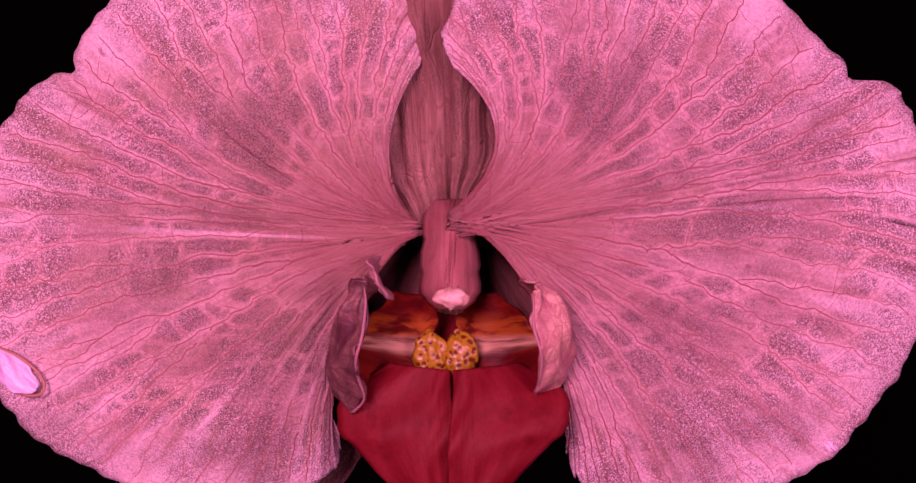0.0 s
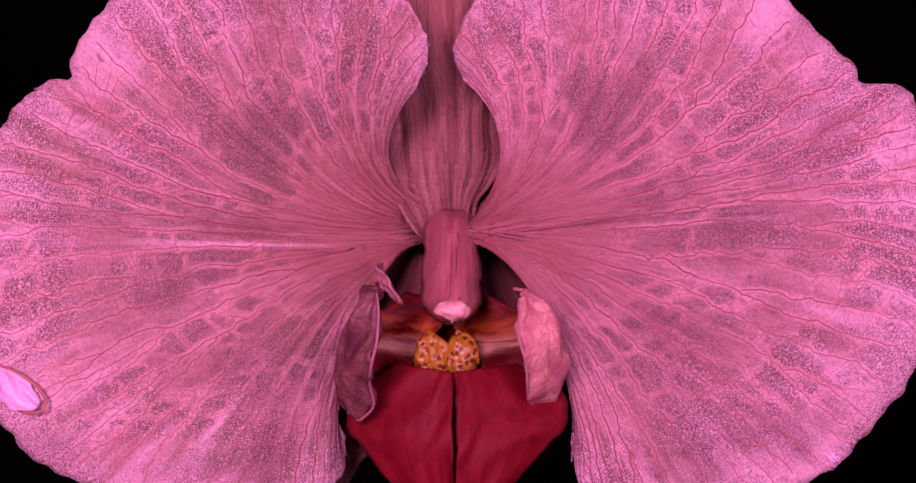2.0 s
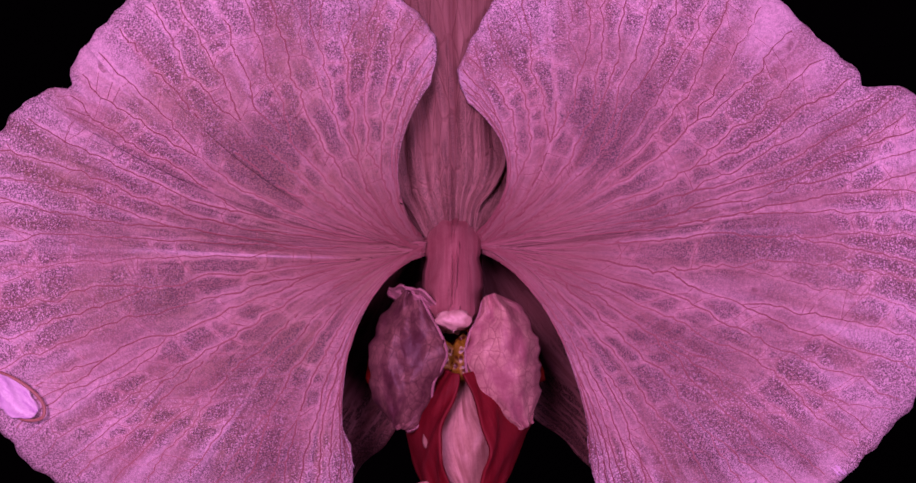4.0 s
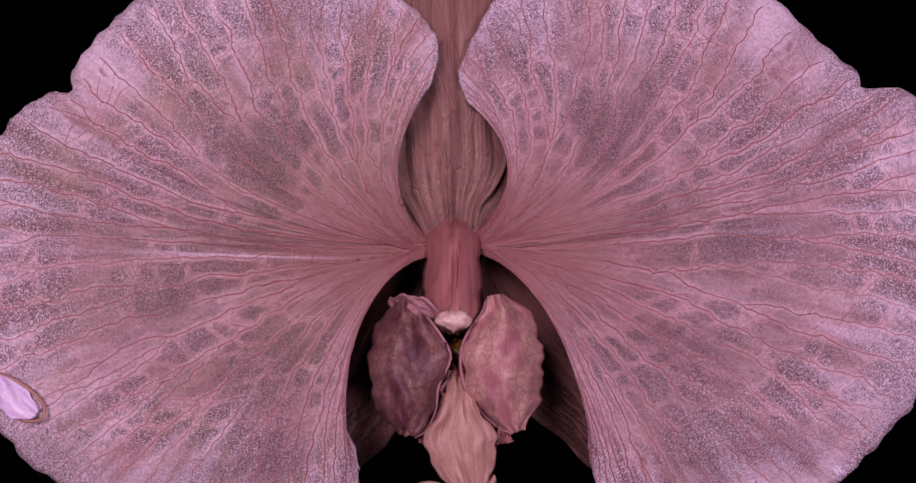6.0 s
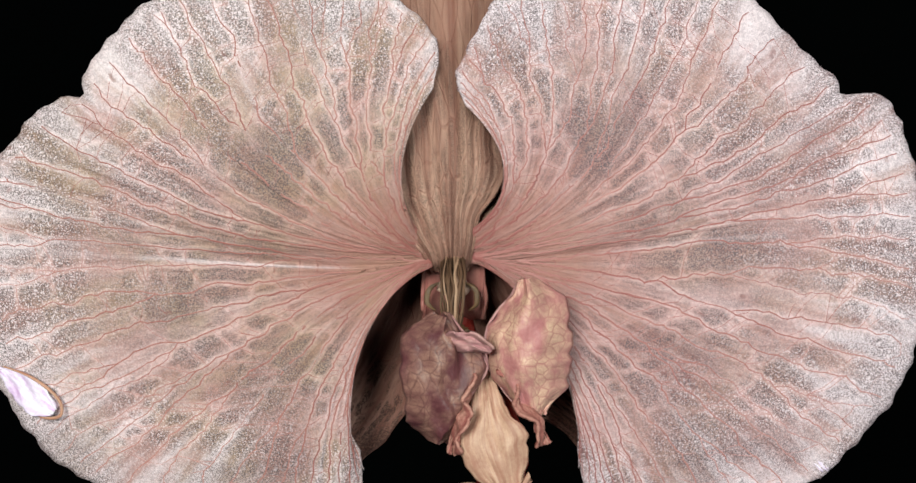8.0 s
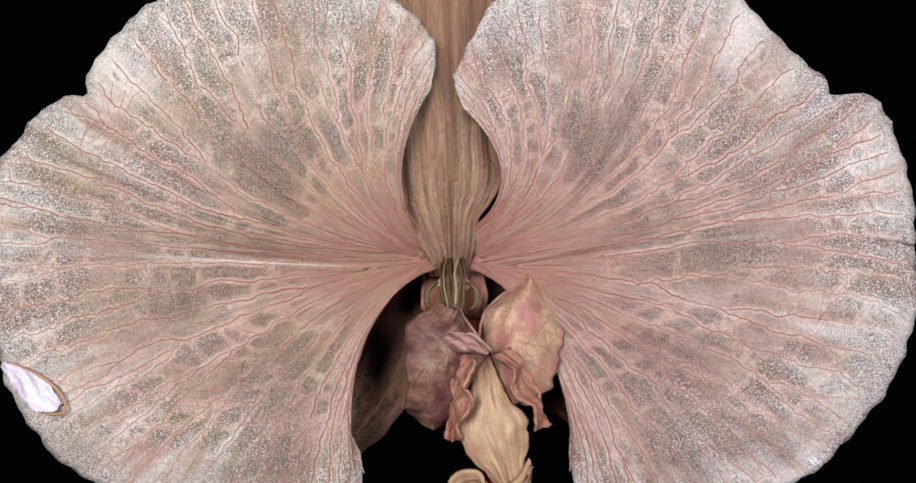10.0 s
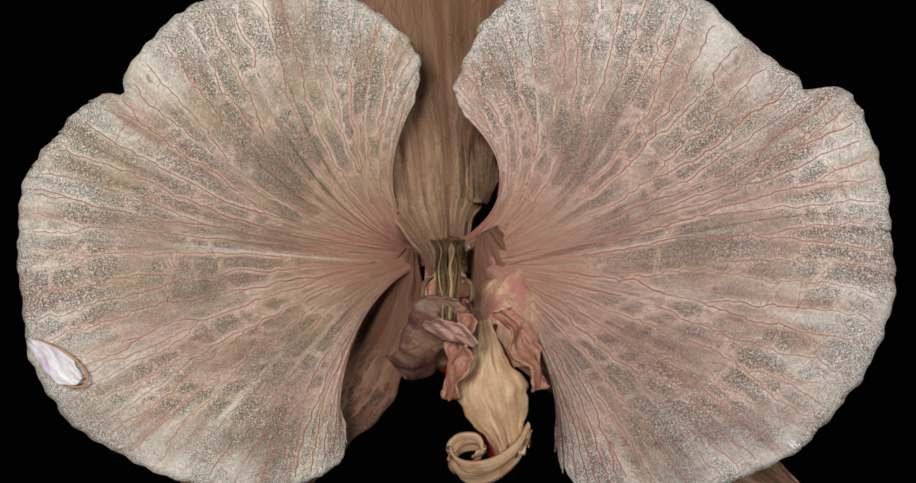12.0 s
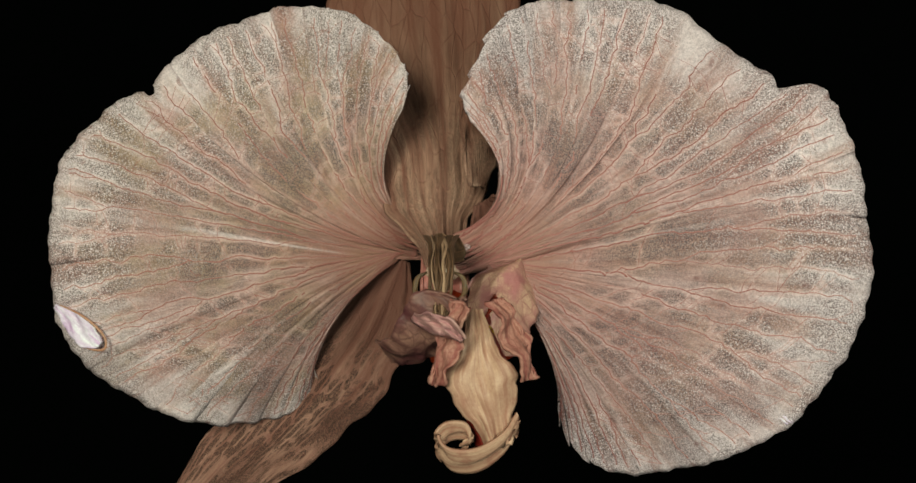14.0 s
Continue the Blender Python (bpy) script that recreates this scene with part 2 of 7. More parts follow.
# Blotches are the sepal's own, but strengthened to stand in for the petals' shade.
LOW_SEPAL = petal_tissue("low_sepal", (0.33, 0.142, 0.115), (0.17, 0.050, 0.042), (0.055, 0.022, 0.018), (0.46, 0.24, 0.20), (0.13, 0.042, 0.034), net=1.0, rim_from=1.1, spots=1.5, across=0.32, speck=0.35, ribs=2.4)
VEIN_L = fold_tissue("vein_left", (0.225, 0.062, 0.057), (0.37, 0.155, 0.142), (0.19, 0.055, 0.050), 3.0)
VEIN_R = fold_tissue("vein_right", (0.225, 0.060, 0.060), (0.37, 0.153, 0.147), (0.19, 0.053, 0.052), 3.0)
LIP_RED = fold_tissue("lip_red", (0.30, 0.135, 0.10), (0.52, 0.30, 0.225), (0.22, 0.065, 0.05), 9.0, 0.25, 0.5, 0.08, 0.2)
WING_RED = fold_tissue("wing_red", (0.15, 0.009, 0.007), (0.22, 0.021, 0.018), (0.095, 0.005, 0.004), 5.0, 0.12, 0.55, 0.0)
ROSE = fold_tissue("rose_fold", (0.235, 0.066, 0.062), (0.43, 0.20, 0.165), (0.13, 0.024, 0.024), 8.0, 0.15, 0.55, 0.25)
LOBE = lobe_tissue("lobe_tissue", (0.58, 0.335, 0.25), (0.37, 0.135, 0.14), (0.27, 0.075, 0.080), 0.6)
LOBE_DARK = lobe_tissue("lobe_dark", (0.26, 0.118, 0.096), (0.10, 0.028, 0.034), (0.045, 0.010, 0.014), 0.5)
COLUMN = fold_tissue("column_tissue", (0.34, 0.105, 0.10), (0.42, 0.17, 0.15), (0.25, 0.055, 0.055), 14.0, 0.4, 0.4, 0.0)
STRAND = fold_tissue("column_strand", (0.060, 0.026, 0.016), (0.19, 0.090, 0.056), (0.012, 0.005, 0.003), 9.0)
STRAND_PALE = fold_tissue("column_fibre", (0.31, 0.155, 0.105), (0.47, 0.27, 0.19), (0.12, 0.055, 0.036), 9.0)
TIP = fold_tissue("burnt_tip", (0.07, 0.028, 0.014), (0.20, 0.095, 0.045), (0.02, 0.008, 0.005), 7.0, 0.4, 0.4)
CAP = fold_tissue("anther_cap", (0.50, 0.275, 0.225), (0.66, 0.45, 0.36), (0.40, 0.17, 0.15), 8.0, 0.4, 0.35, 0.0)
RIM_EDGE = fold_tissue("lobe_rim", (0.36, 0.15, 0.17), (0.445, 0.232, 0.216), (0.26, 0.08, 0.10), 10.0)
SCAR = fold_tissue("scar_white", (0.80, 0.70, 0.76), (0.60, 0.38, 0.58), (0.42, 0.20, 0.40), 4.0)
SCAR_RIM = fold_tissue("scar_border", (0.40, 0.15, 0.10), (0.52, 0.30, 0.22), (0.24, 0.08, 0.055), 5.0)


def callus_skin():
    n = Nodes("callus_skin")
    dots = n.cells(n.bent(n.ob, 900.0, (0.0004, 0.0004, 0.0004)), "F1", 1500.0, dims="3D")
    c = n.mix(n.span(dots, 0.30, 0.46, 0.95, 0), (0.30, 0.155, 0.004), (0.11, 0.016, 0.001))
    return n.done(c, 0.35, n.bump(dots, 0.5, 0.0003), 0.4)


def lining_skin():
    """Inside of the lip: deep red with a pale flare and orange streaks above it."""
    n = Nodes("lining_skin")
    v = n.split(n.uv)[1]
    streak = n.noise(n.stretch(n.bent(n.uv, 5.0, (0.08, 0.08, 0)), (2.0, 9.0, 0)), 1.0, 4.0)
    c = n.mix(n.span(streak, 0.35, 0.65), (0.075, 0.004, 0.002), (0.17, 0.016, 0.004))
    c = n.mix(n.times(n.span(v, 0.18, 0.34), n.span(v, 0.42, 0.56, 1, 0), n.span(streak, 0.42, 0.58, 0.05, 0.8)), c, (0.34, 0.085, 0.008))
    flare = n.times(n.span(v, 0.40, 0.52), n.span(v, 0.58, 0.70, 1, 0), n.span(streak, 0.34, 0.60, 0.15, 0.85))
    c = n.mix(flare, c, (0.52, 0.33, 0.20))
    return n.done(c, 0.5, n.bump(streak, 0.5, 0.0004), 0.12)


def felt(name, colour):
    n = Nodes(name)
    g = n.noise(n.ob, 700.0, 4.0, 0.7)
    return n.done(n.mix(g, colour, tuple(x * 1.6 for x in colour)), 0.95, n.bump(g, 0.4, 0.0006), 0.02)


CALLUS, LINING = callus_skin(), lining_skin()
VELVET = felt("black_velvet", (0.0008, 0.0008, 0.0009))
DARK_PAINT = felt("dark_paint", (0.010, 0.010, 0.011))


# ---- building helpers ----
def smooth_mesh(name, verts, faces, uvs, material):
    me = bpy.data.meshes.new(name)
    me.from_pydata([tuple(p) for p in verts], [], faces)
    layer = me.uv_layers.new(name="UVMap")
    for loop in me.loops:
        layer.data[loop.index].uv = uvs[loop.vertex_index]
    me.polygons.foreach_set("use_smooth", [True] * len(me.polygons))
    me.materials.append(material)
    me.update()
    return me


def part(name, me, parent, origin=(0, 0, 0), label=""):
    """A mesh under a thing or part; origin in millimetres in the flower's space, less the parent's own."""
    ob = new(name, me)
    ob.parent = parent
    ob.location = [c * MM for c in origin]
    ob["home"] = [float(c) for c in origin]
    return tagged(ob, label)


def sheet(name, shape, nu, nv, material, origin, thick=0.35, uv=None):
    """A closed thin sheet: shape(u, v) gives its front face, thick millimetres of tissue lie behind it."""
    front, uvs = [], []
    for i in range(nu + 1):
        for j in range(nv + 1):
            u, v = i / nu, j / nv
            front.append(shape(u, v))
            uvs.append(uv(u, v) if uv else (u, v))
    n = len(front)
    grid = np.array(front).reshape(nu + 1, nv + 1, 3)
    du, dv = np.gradient(grid, axis=0), np.gradient(grid, axis=1)
    nor = np.cross(du, dv)
    nor /= np.maximum(np.linalg.norm(nor, axis=2, keepdims=True), 1e-9)
    flip = np.where(nor[..., 1:2] < 0, -1.0, 1.0)
    back = (grid + nor * flip * thick).reshape(-1, 3)
    verts = (np.concatenate([grid.reshape(-1, 3), back]) - np.array(origin)) * MM

    def k(i, j):
        return i * (nv + 1) + j
    faces = []
    for i in range(nu):
        for j in range(nv):
            q = (k(i, j), k(i, j + 1), k(i + 1, j + 1), k(i + 1, j))
            faces.append(q)
            faces.append(tuple(n + x for x in reversed(q)))
    ring = [k(i, 0) for i in range(nu)] + [k(nu, j) for j in range(nv)] + [k(i, nv) for i in range(nu, 0, -1)] + [k(0, j) for j in range(nv, 0, -1)]
    for a, b in zip(ring, ring[1:] + ring[:1]):
        faces.append((a, b, n + b, n + a))
    me = smooth_mesh(name, verts, faces, uvs + uvs, material)
    bm = bmesh.new()
    bm.from_mesh(me)
    bmesh.ops.recalc_face_normals(bm, faces=bm.faces)
    bm.to_mesh(me)
    bm.free()
    return me


def leaf(spine, left, right, cup_left=1.0, cup_right=1.0, ruffle=0.3, waves=9.0, fold=0.0, seed=0.0, crumple=0.0, wobble=1.0, pleat=0.0):
    """The shape of a leaf: a spine of (x, z, depth) from top to bottom, with its half widths to either side."""
    def shape(u, v):
        a = spline(spine, v)
        t = spline(spine, min(1, v + 0.02)) - spline(spine, max(0, v - 0.02))
        m = max(math.hypot(t[0], t[1]), 1e-6)
        side = np.array((-t[1], t[0])) / m
        s = 2 * u - 1
        wide = (right if s > 0 else left)
        w = float(spline([(x,) for x in wide], v)[0])
        w *= 1 + wobble * abs(s) * (0.04 * math.sin(v * 29 + seed) + 0.025 * math.sin(v * 61 + seed * 2))
        p = a[:2] + side * w * s
        cup = (cup_right if s > 0 else cup_left) * min(1.0, w / max(wide) * 1.3)
        y = a[2] + cup * s * s + ruffle * s * s * math.sin(v * waves + seed + s) + fold * abs(s)
        y += 0.18 * math.sin(v * 15 + s * 6 + seed)
        y += pleat * math.sin(s * 17 + 1.4 * math.sin(v * 5 + seed)) * (0.7 + 0.3 * math.sin(s * 41 + v * 3))
        if crumple:
            y += crumple * (noise.noise(Vector((s * 1.3, v * 3.1, seed))) + 0.6 * noise.noise(Vector((s * 3.1 + 5, v * 6.5, seed))))
            p = p + 0.5 * crumple * abs(s) * np.array((noise.noise(Vector((v * 6, seed, 1.0))), noise.noise(Vector((v * 6, seed, 7.0)))))
        return at(p[0], p[1], y)
    return shape


def tube(name, path, radii, material, origin, segs=14, flat=1.0):
    """A tapered round body along a path of (x, z, depth)."""
    pts = [at(*p) for p in path]
    rings = 4 * (len(pts) - 1)
    verts, uvs, faces = [], [], []
    for i in range(rings + 1):
        s = i / rings
        c = spline(pts, s)
        t = spline(pts, min(1, s + 0.02)) - spline(pts, max(0, s - 0.02))
        t /= np.linalg.norm(t)
        a = np.cross(t, (0.0, 1.0, 0.02))
        a /= np.linalg.norm(a)
        b = np.cross(t, a)
        r = max(0.03, float(spline([(x,) for x in radii], s)[0]))
        for k in range(segs):
            h = 2 * math.pi * k / segs
            rr = r * (1 + 0.10 * math.sin(3 * h + s * 9) + 0.06 * math.sin(5 * h - s * 14))
            verts.append((c + a * math.cos(h) * rr + b * math.sin(h) * rr * flat - np.array(origin)) * MM)
            uvs.append((k / segs, s))
    for i in range(rings):
        for k in range(segs):
            faces.append((i * segs + k, i * segs + (k + 1) % segs, (i + 1) * segs + (k + 1) % segs, (i + 1) * segs + k))
    faces.append(tuple(range(segs)))
    faces.append(tuple(rings * segs + k for k in reversed(range(segs))))
    return smooth_mesh(name, verts, faces, uvs, material)


def lump(name, centre, size, material, origin, bumps=0.12, freq=3.0, n=20):
    """A rounded uneven body."""
    c = at(*centre)
    verts, uvs, faces = [], [], []
    for i in range(n + 1):
        for k in range(2 * n):
            th, ph = math.pi * i / n, math.pi * k / n
            d = np.array((math.sin(th) * math.cos(ph), math.sin(th) * math.sin(ph), math.cos(th)))
            f = 1 + bumps * noise.noise(Vector(d * freq) + Vector(c))
            verts.append((c + d * np.array(size) * f - np.array(origin)) * MM)
            uvs.append((k / (2 * n), i / n))
    for i in range(n):
        for k in range(2 * n):
            faces.append((i * 2 * n + k, (i + 1) * 2 * n + k, (i + 1) * 2 * n + (k + 1) % (2 * n), i * 2 * n + (k + 1) % (2 * n)))
    return smooth_mesh(name, verts, faces, uvs, material)


def join_mesh(me, others):
    """Take other meshes of the same material into me."""
    bm = bmesh.new()
    for one in (me, *others):
        bm.from_mesh(one)
    bm.to_mesh(me)
    bm.free()
    for one in others:
        bpy.data.meshes.remove(one)


def slab(name, x0, x1, y0, y1, z0, z1, material, label):
    me = bpy.data.meshes.new(name)
    bm = bmesh.new()
    bmesh.ops.create_cube(bm, size=1)
    for p in bm.verts:
        p.co = ((x0 + x1) / 2 + p.co.x * (x1 - x0), (y0 + y1) / 2 + p.co.y * (y1 - y0), (z0 + z1) / 2 + p.co.z * (z1 - z0))
    bmesh.ops.bevel(bm, geom=bm.edges[:], offset=0.004, segments=2, affect="EDGES")
    bm.to_mesh(me)
    bm.free()
    me.materials.append(material)
    return tagged(new(name, me), label, kind="structure")


# ---- the dark studio ----
slab("floor", -0.9, 0.9, -1.0, 0.46, -0.03, 0.0, DARK_PAINT, "dark painted studio floor in deep shade")
slab("backdrop", -0.9, 0.9, 0.46, 0.49, 0.0, 1.1, VELVET, "black velvet backdrop behind the orchid flower")
slab("wall_left", -0.93, -0.90, -1.0, 0.46, 0.0, 1.1, DARK_PAINT, "plain dark studio wall")
slab("wall_right", 0.90, 0.93, -1.0, 0.46, 0.0, 1.1, DARK_PAINT, "plain dark studio wall")
slab("wall_behind", -0.9, 0.9, -1.03, -1.0, 0.0, 1.1, DARK_PAINT, "plain dark studio wall")
slab("ceiling", -0.93, 0.93, -1.03, 0.49, 1.1, 1.13, DARK_PAINT, "plain dark studio ceiling")


# ---- the flower ----
flower = new("orchid_flower")
flower.empty_display_size = 0.01
flower.location = (0, 0, MID)
tagged(flower, "large pink moth orchid bloom, wilting and drying to brown", "flower")


def section_span(i, u, v):
    """Place across a section, which laps over its neighbours, more so towards the claw."""
    lap = 0.24 + 0.9 * max(0.0, 1 - v) ** 5
    a, b = (0.0 if i == 0 else -lap), (1.0 if i == SECTIONS - 1 else 1 + lap)
    return a + (b - a) * u, lap


def section_shape(side, i):
    def shape(u, v):
        s, lap = section_span(i, u, v)
        over = max(0.0, -s, s - 1) / lap
        uu = min(max((i + s) / SECTIONS, 0.0), 1.0)
        p = petal_point(side, uu, v)
        inner = (i > 0 and s < 0) or (i < SECTIONS - 1 and s > 1)
        return p + np.array((0, 0.40 * over * over if inner else 0.0, 0))
    return shape


def section_uv(i):
    return lambda u, v: ((i + section_span(i, u, v)[0]) / SECTIONS, v)


def grow_veins(side):
    """Veins as polylines of (u, v, width): a few leave the claw and fork whenever the gap to the next one has grown wide."""
    rnd = random.Random(11 if side < 0 else 12)
    at_u = [0.012 + 0.976 * k / 21 for k in range(22)]
    order = [0] * 22
    lines = [[] for _ in at_u]
    step, v = 0.0125, 0.05
    ids = list(range(22))
    links = []
    while v < 0.985:
        for k, i in enumerate(ids):
            lines[i].append((at_u[i], v, (0.125, 0.108, 0.080, 0.056)[min(order[i], 3)] * (1.15 - 0.5 * v)))
        # forks
        k = 0
        while k < len(ids) - 1:
            a, b = ids[k], ids[k + 1]
            gap = (at_u[b] - at_u[a]) * 172 * v
            if gap > rnd.uniform(3.4, 5.6) and v > 0.16 and rnd.random() < 0.35:
                src = a if rnd.random() < 0.5 else b
                new_id = len(at_u)
                at_u.append(at_u[src]), order.append(order[src] + 1), lines.append([lines[src][-1]])
                lines[new_id][0] = (*lines[src][-1][:2], 0.05)
                ids.insert(k + 1, new_id)
                k += 1
            elif v > 0.25 and gap > 0.9 and rnd.random() < 0.17:
                links.append((a, b, len(lines[a]) - 1, len(lines[b]) - 1))
            k += 1
        # each vein drifts to the middle of its gap, with a will of its own
        old = [at_u[i] for i in ids]
        for k, i in enumerate(ids):
            lo = old[k - 1] if k else 0.0
            hi = old[k + 1] if k < len(ids) - 1 else 1.0
            pull = 0.14 * ((lo + hi) / 2 - old[k])
            at_u[i] = min(max(old[k] + pull + rnd.gauss(0, 0.20) / (172 * v), lo + 0.0012), hi - 0.0012)
        v += step
    for a, b, i, j in links:
        p, q = lines[a][i], lines[b][max(0, j - rnd.choice((0, 2, 3)))]
        mid = ((p[0] + q[0]) / 2 + rnd.gauss(0, 0.002), (p[1] + q[1]) / 2 + rnd.gauss(0, 0.006), 0.03)
        lines.append([(p[0], p[1], 0.035), mid, (q[0], q[1], 0.035)])
    return lines


def vein_ridges(side):
    """The veins as low ridges on the petal, shared out among its sections: corners, faces, places on the petal, and points along the veins."""
    share = [([], [], [], []) for _ in range(SECTIONS)]
    for line in grow_veins(side):
        for (u0, v0, w0), (u1, v1, w1) in zip(line, line[1:]):
            p, q = petal_point(side, u0, v0), petal_point(side, u1, v1)
            d = q - p
            m = math.hypot(d[0], d[2])
            if m < 1e-6:
                continue
            verts, faces, uvs, along = share[min(SECTIONS - 1, int((u0 + u1) / 2 * SECTIONS))]
            along += [p + d * f for f in (0.0, 0.25, 0.5, 0.75)]
            s = np.array((-d[2], 0, d[0])) / m
            p, q = p - d * 0.06, q + d * 0.06
            n = len(verts)
            for c, w, u, v in ((p, w0, u0, v0), (q, w1, u1, v1)):
                verts += [c - s * w + (0, 0.02, 0), c + (0, -0.06, 0), c + s * w + (0, 0.02, 0)]
                uvs += [(u, v)] * 3
            faces += [(n, n + 3, n + 4, n + 1), (n + 1, n + 4, n + 5, n + 2)]
    return share


def gaps_to_veins(me, points, count, origin):
    """Keep at each corner of a section its distance to the nearest vein, in millimetres; 0 on the veins themselves."""
    co = np.empty(len(me.vertices) * 3, np.float32)
    me.vertices.foreach_get("co", co)
    co = co.reshape(-1, 3) / MM + np.array(origin)
    near = np.zeros(len(co), np.float32)
    pts = np.array(points)
    for a in range(0, count, 400):
        d = co[a:min(a + 400, count), None, :] - pts[None]
        near[a:min(a + 400, count)] = np.sqrt((d * d).sum(axis=2).min(axis=1))
    me.attributes.new("gap", "FLOAT", "POINT").data.foreach_set("value", near)


def add_ridges(me, ridges, material, origin):
    verts, faces, uvs, along = ridges
    me.materials.append(material)
    if not verts:
        return
    vein = smooth_mesh("veins", (np.array(verts) - np.array(origin)) * MM, faces, uvs, material)
    bm = bmesh.new()
    bm.from_mesh(me)
    n = len(bm.faces)
    bm.from_mesh(vein)
    bm.faces.ensure_lookup_table()
    for f in bm.faces[n:]:
        f.material_index = 1
        f.normal_update()
        if f.normal.y > 0:
            f.normal_flip()
    bm.to_mesh(me)
    bm.free()
    bpy.data.meshes.remove(vein)


def build_petal(side):
    claw = CLAW_LEFT if side < 0 else CLAW_RIGHT
    origin = (claw[0], 1.2, claw[1])
    material = PETAL_L if side < 0 else PETAL_R
    x = claw[0]
    base = part("petal", tube("petal", [(x - side * 1.4, claw[1], 4.2), (x - side * 1.0, claw[1], 4.0), (x - side * 0.6, claw[1] + 0.1, 3.8), (x - side * 0.2, claw[1] + 0.1, 3.6)],
                [0.3, 0.4, 0.4, 0.2], material, origin, 14, 0.5), flower, origin, "broad rounded petal with pale rim and veins")
    made, ridges = [], vein_ridges(side)
    for i in range(SECTIONS):
        me = sheet("petal_section", section_shape(side, i), 12, 84, material, origin, 0.15, section_uv(i))
        count = len(me.vertices)
        add_ridges(me, ridges[i], VEIN_L if side < 0 else VEIN_R, origin)
        gaps_to_veins(me, [p for r in ridges[max(0, i - 1):i + 2] for p in r[3]], count, origin)
        made.append(part("petal_section", me, base))
    return base, made


petal_left, sections_left = build_petal(-1)
petal_right, sections_right = build_petal(1)

# dry torn patch in the left petal's rim
SCAR_HOME = (CLAW_LEFT[0], 1.2, CLAW_LEFT[1])
scar = part("torn_patch", sheet("torn_patch", leaf([(-54.80, -14.66, -1.9), (-52.28, -16.25, -2), (-50.02, -17.98, -2), (-47.76, -19.30, -1.9)], [0.27, 1.46, 1.99, 0.66], [0.33, 1.33, 1.72, 0.53], -0.4, 0.2, 0.3, 7, wobble=1.5, crumple=0.25), 16, 22, SCAR, SCAR_HOME, 0.2),
            petal_left, (0, 0, 0), "white and lilac dried torn patch")
scar_edge = part("patch_border", tube("patch_border", [(-54.00, -14.40, -1.9), (-51.21, -15.19, -2.1), (-48.83, -16.52, -2.1), (-47.10, -18.24, -2.1), (-47.10, -19.84, -2.1), (-48.96, -20.23, -2), (-51.08, -19.57, -1.9)], [0.08, 0.16, 0.2, 0.18, 0.2, 0.16, 0.08], SCAR_RIM, SCAR_HOME, 8),
                 petal_left, (0, 0, 0), "brown scarred border")

TEAR_HOME = (CLAW_RIGHT[0], 1.2, CLAW_RIGHT[1])
tear = part("torn_patch", sheet("torn_patch", leaf([(42.05, -25.67, -1.2), (42.98, -25.93, -1.3), (44.04, -26.46, -1.2)], [0.2, 0.53, 0.2], [0.2, 0.6, 0.2], 0.1, 0.1, 0.1), 8, 8, SCAR, TEAR_HOME, 0.2),
            petal_right, (0, 0, 0), "small white torn spot")

# sepals behind the petals
HOME_DORSAL = tuple(at(*(-0.6, 0.53, 3)))
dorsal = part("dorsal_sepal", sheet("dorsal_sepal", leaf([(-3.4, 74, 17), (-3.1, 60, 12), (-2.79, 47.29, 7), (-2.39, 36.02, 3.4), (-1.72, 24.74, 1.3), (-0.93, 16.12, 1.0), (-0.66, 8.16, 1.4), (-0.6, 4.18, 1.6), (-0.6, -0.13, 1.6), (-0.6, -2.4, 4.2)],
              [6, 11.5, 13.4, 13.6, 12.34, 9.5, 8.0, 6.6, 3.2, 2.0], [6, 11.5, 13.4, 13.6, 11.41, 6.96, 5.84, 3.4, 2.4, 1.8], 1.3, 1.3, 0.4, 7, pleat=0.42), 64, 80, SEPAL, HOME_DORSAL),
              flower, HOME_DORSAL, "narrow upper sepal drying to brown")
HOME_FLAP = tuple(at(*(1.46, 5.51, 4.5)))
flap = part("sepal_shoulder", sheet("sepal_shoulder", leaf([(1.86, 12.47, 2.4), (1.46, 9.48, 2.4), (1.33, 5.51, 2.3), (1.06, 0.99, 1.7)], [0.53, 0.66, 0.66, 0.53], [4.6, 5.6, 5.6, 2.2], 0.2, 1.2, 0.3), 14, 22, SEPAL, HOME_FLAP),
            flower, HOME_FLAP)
HOME_LS_L = tuple(at(*(-6.23, -3.12, 3)))
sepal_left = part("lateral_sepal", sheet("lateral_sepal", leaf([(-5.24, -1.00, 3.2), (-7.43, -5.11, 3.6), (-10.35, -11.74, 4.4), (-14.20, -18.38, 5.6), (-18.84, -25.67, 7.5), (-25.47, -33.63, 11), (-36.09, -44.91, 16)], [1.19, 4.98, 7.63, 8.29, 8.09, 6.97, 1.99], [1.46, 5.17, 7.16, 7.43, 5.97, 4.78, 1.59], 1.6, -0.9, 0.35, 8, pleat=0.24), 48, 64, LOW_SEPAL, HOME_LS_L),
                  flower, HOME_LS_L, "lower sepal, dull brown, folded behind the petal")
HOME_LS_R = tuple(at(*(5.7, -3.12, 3)))
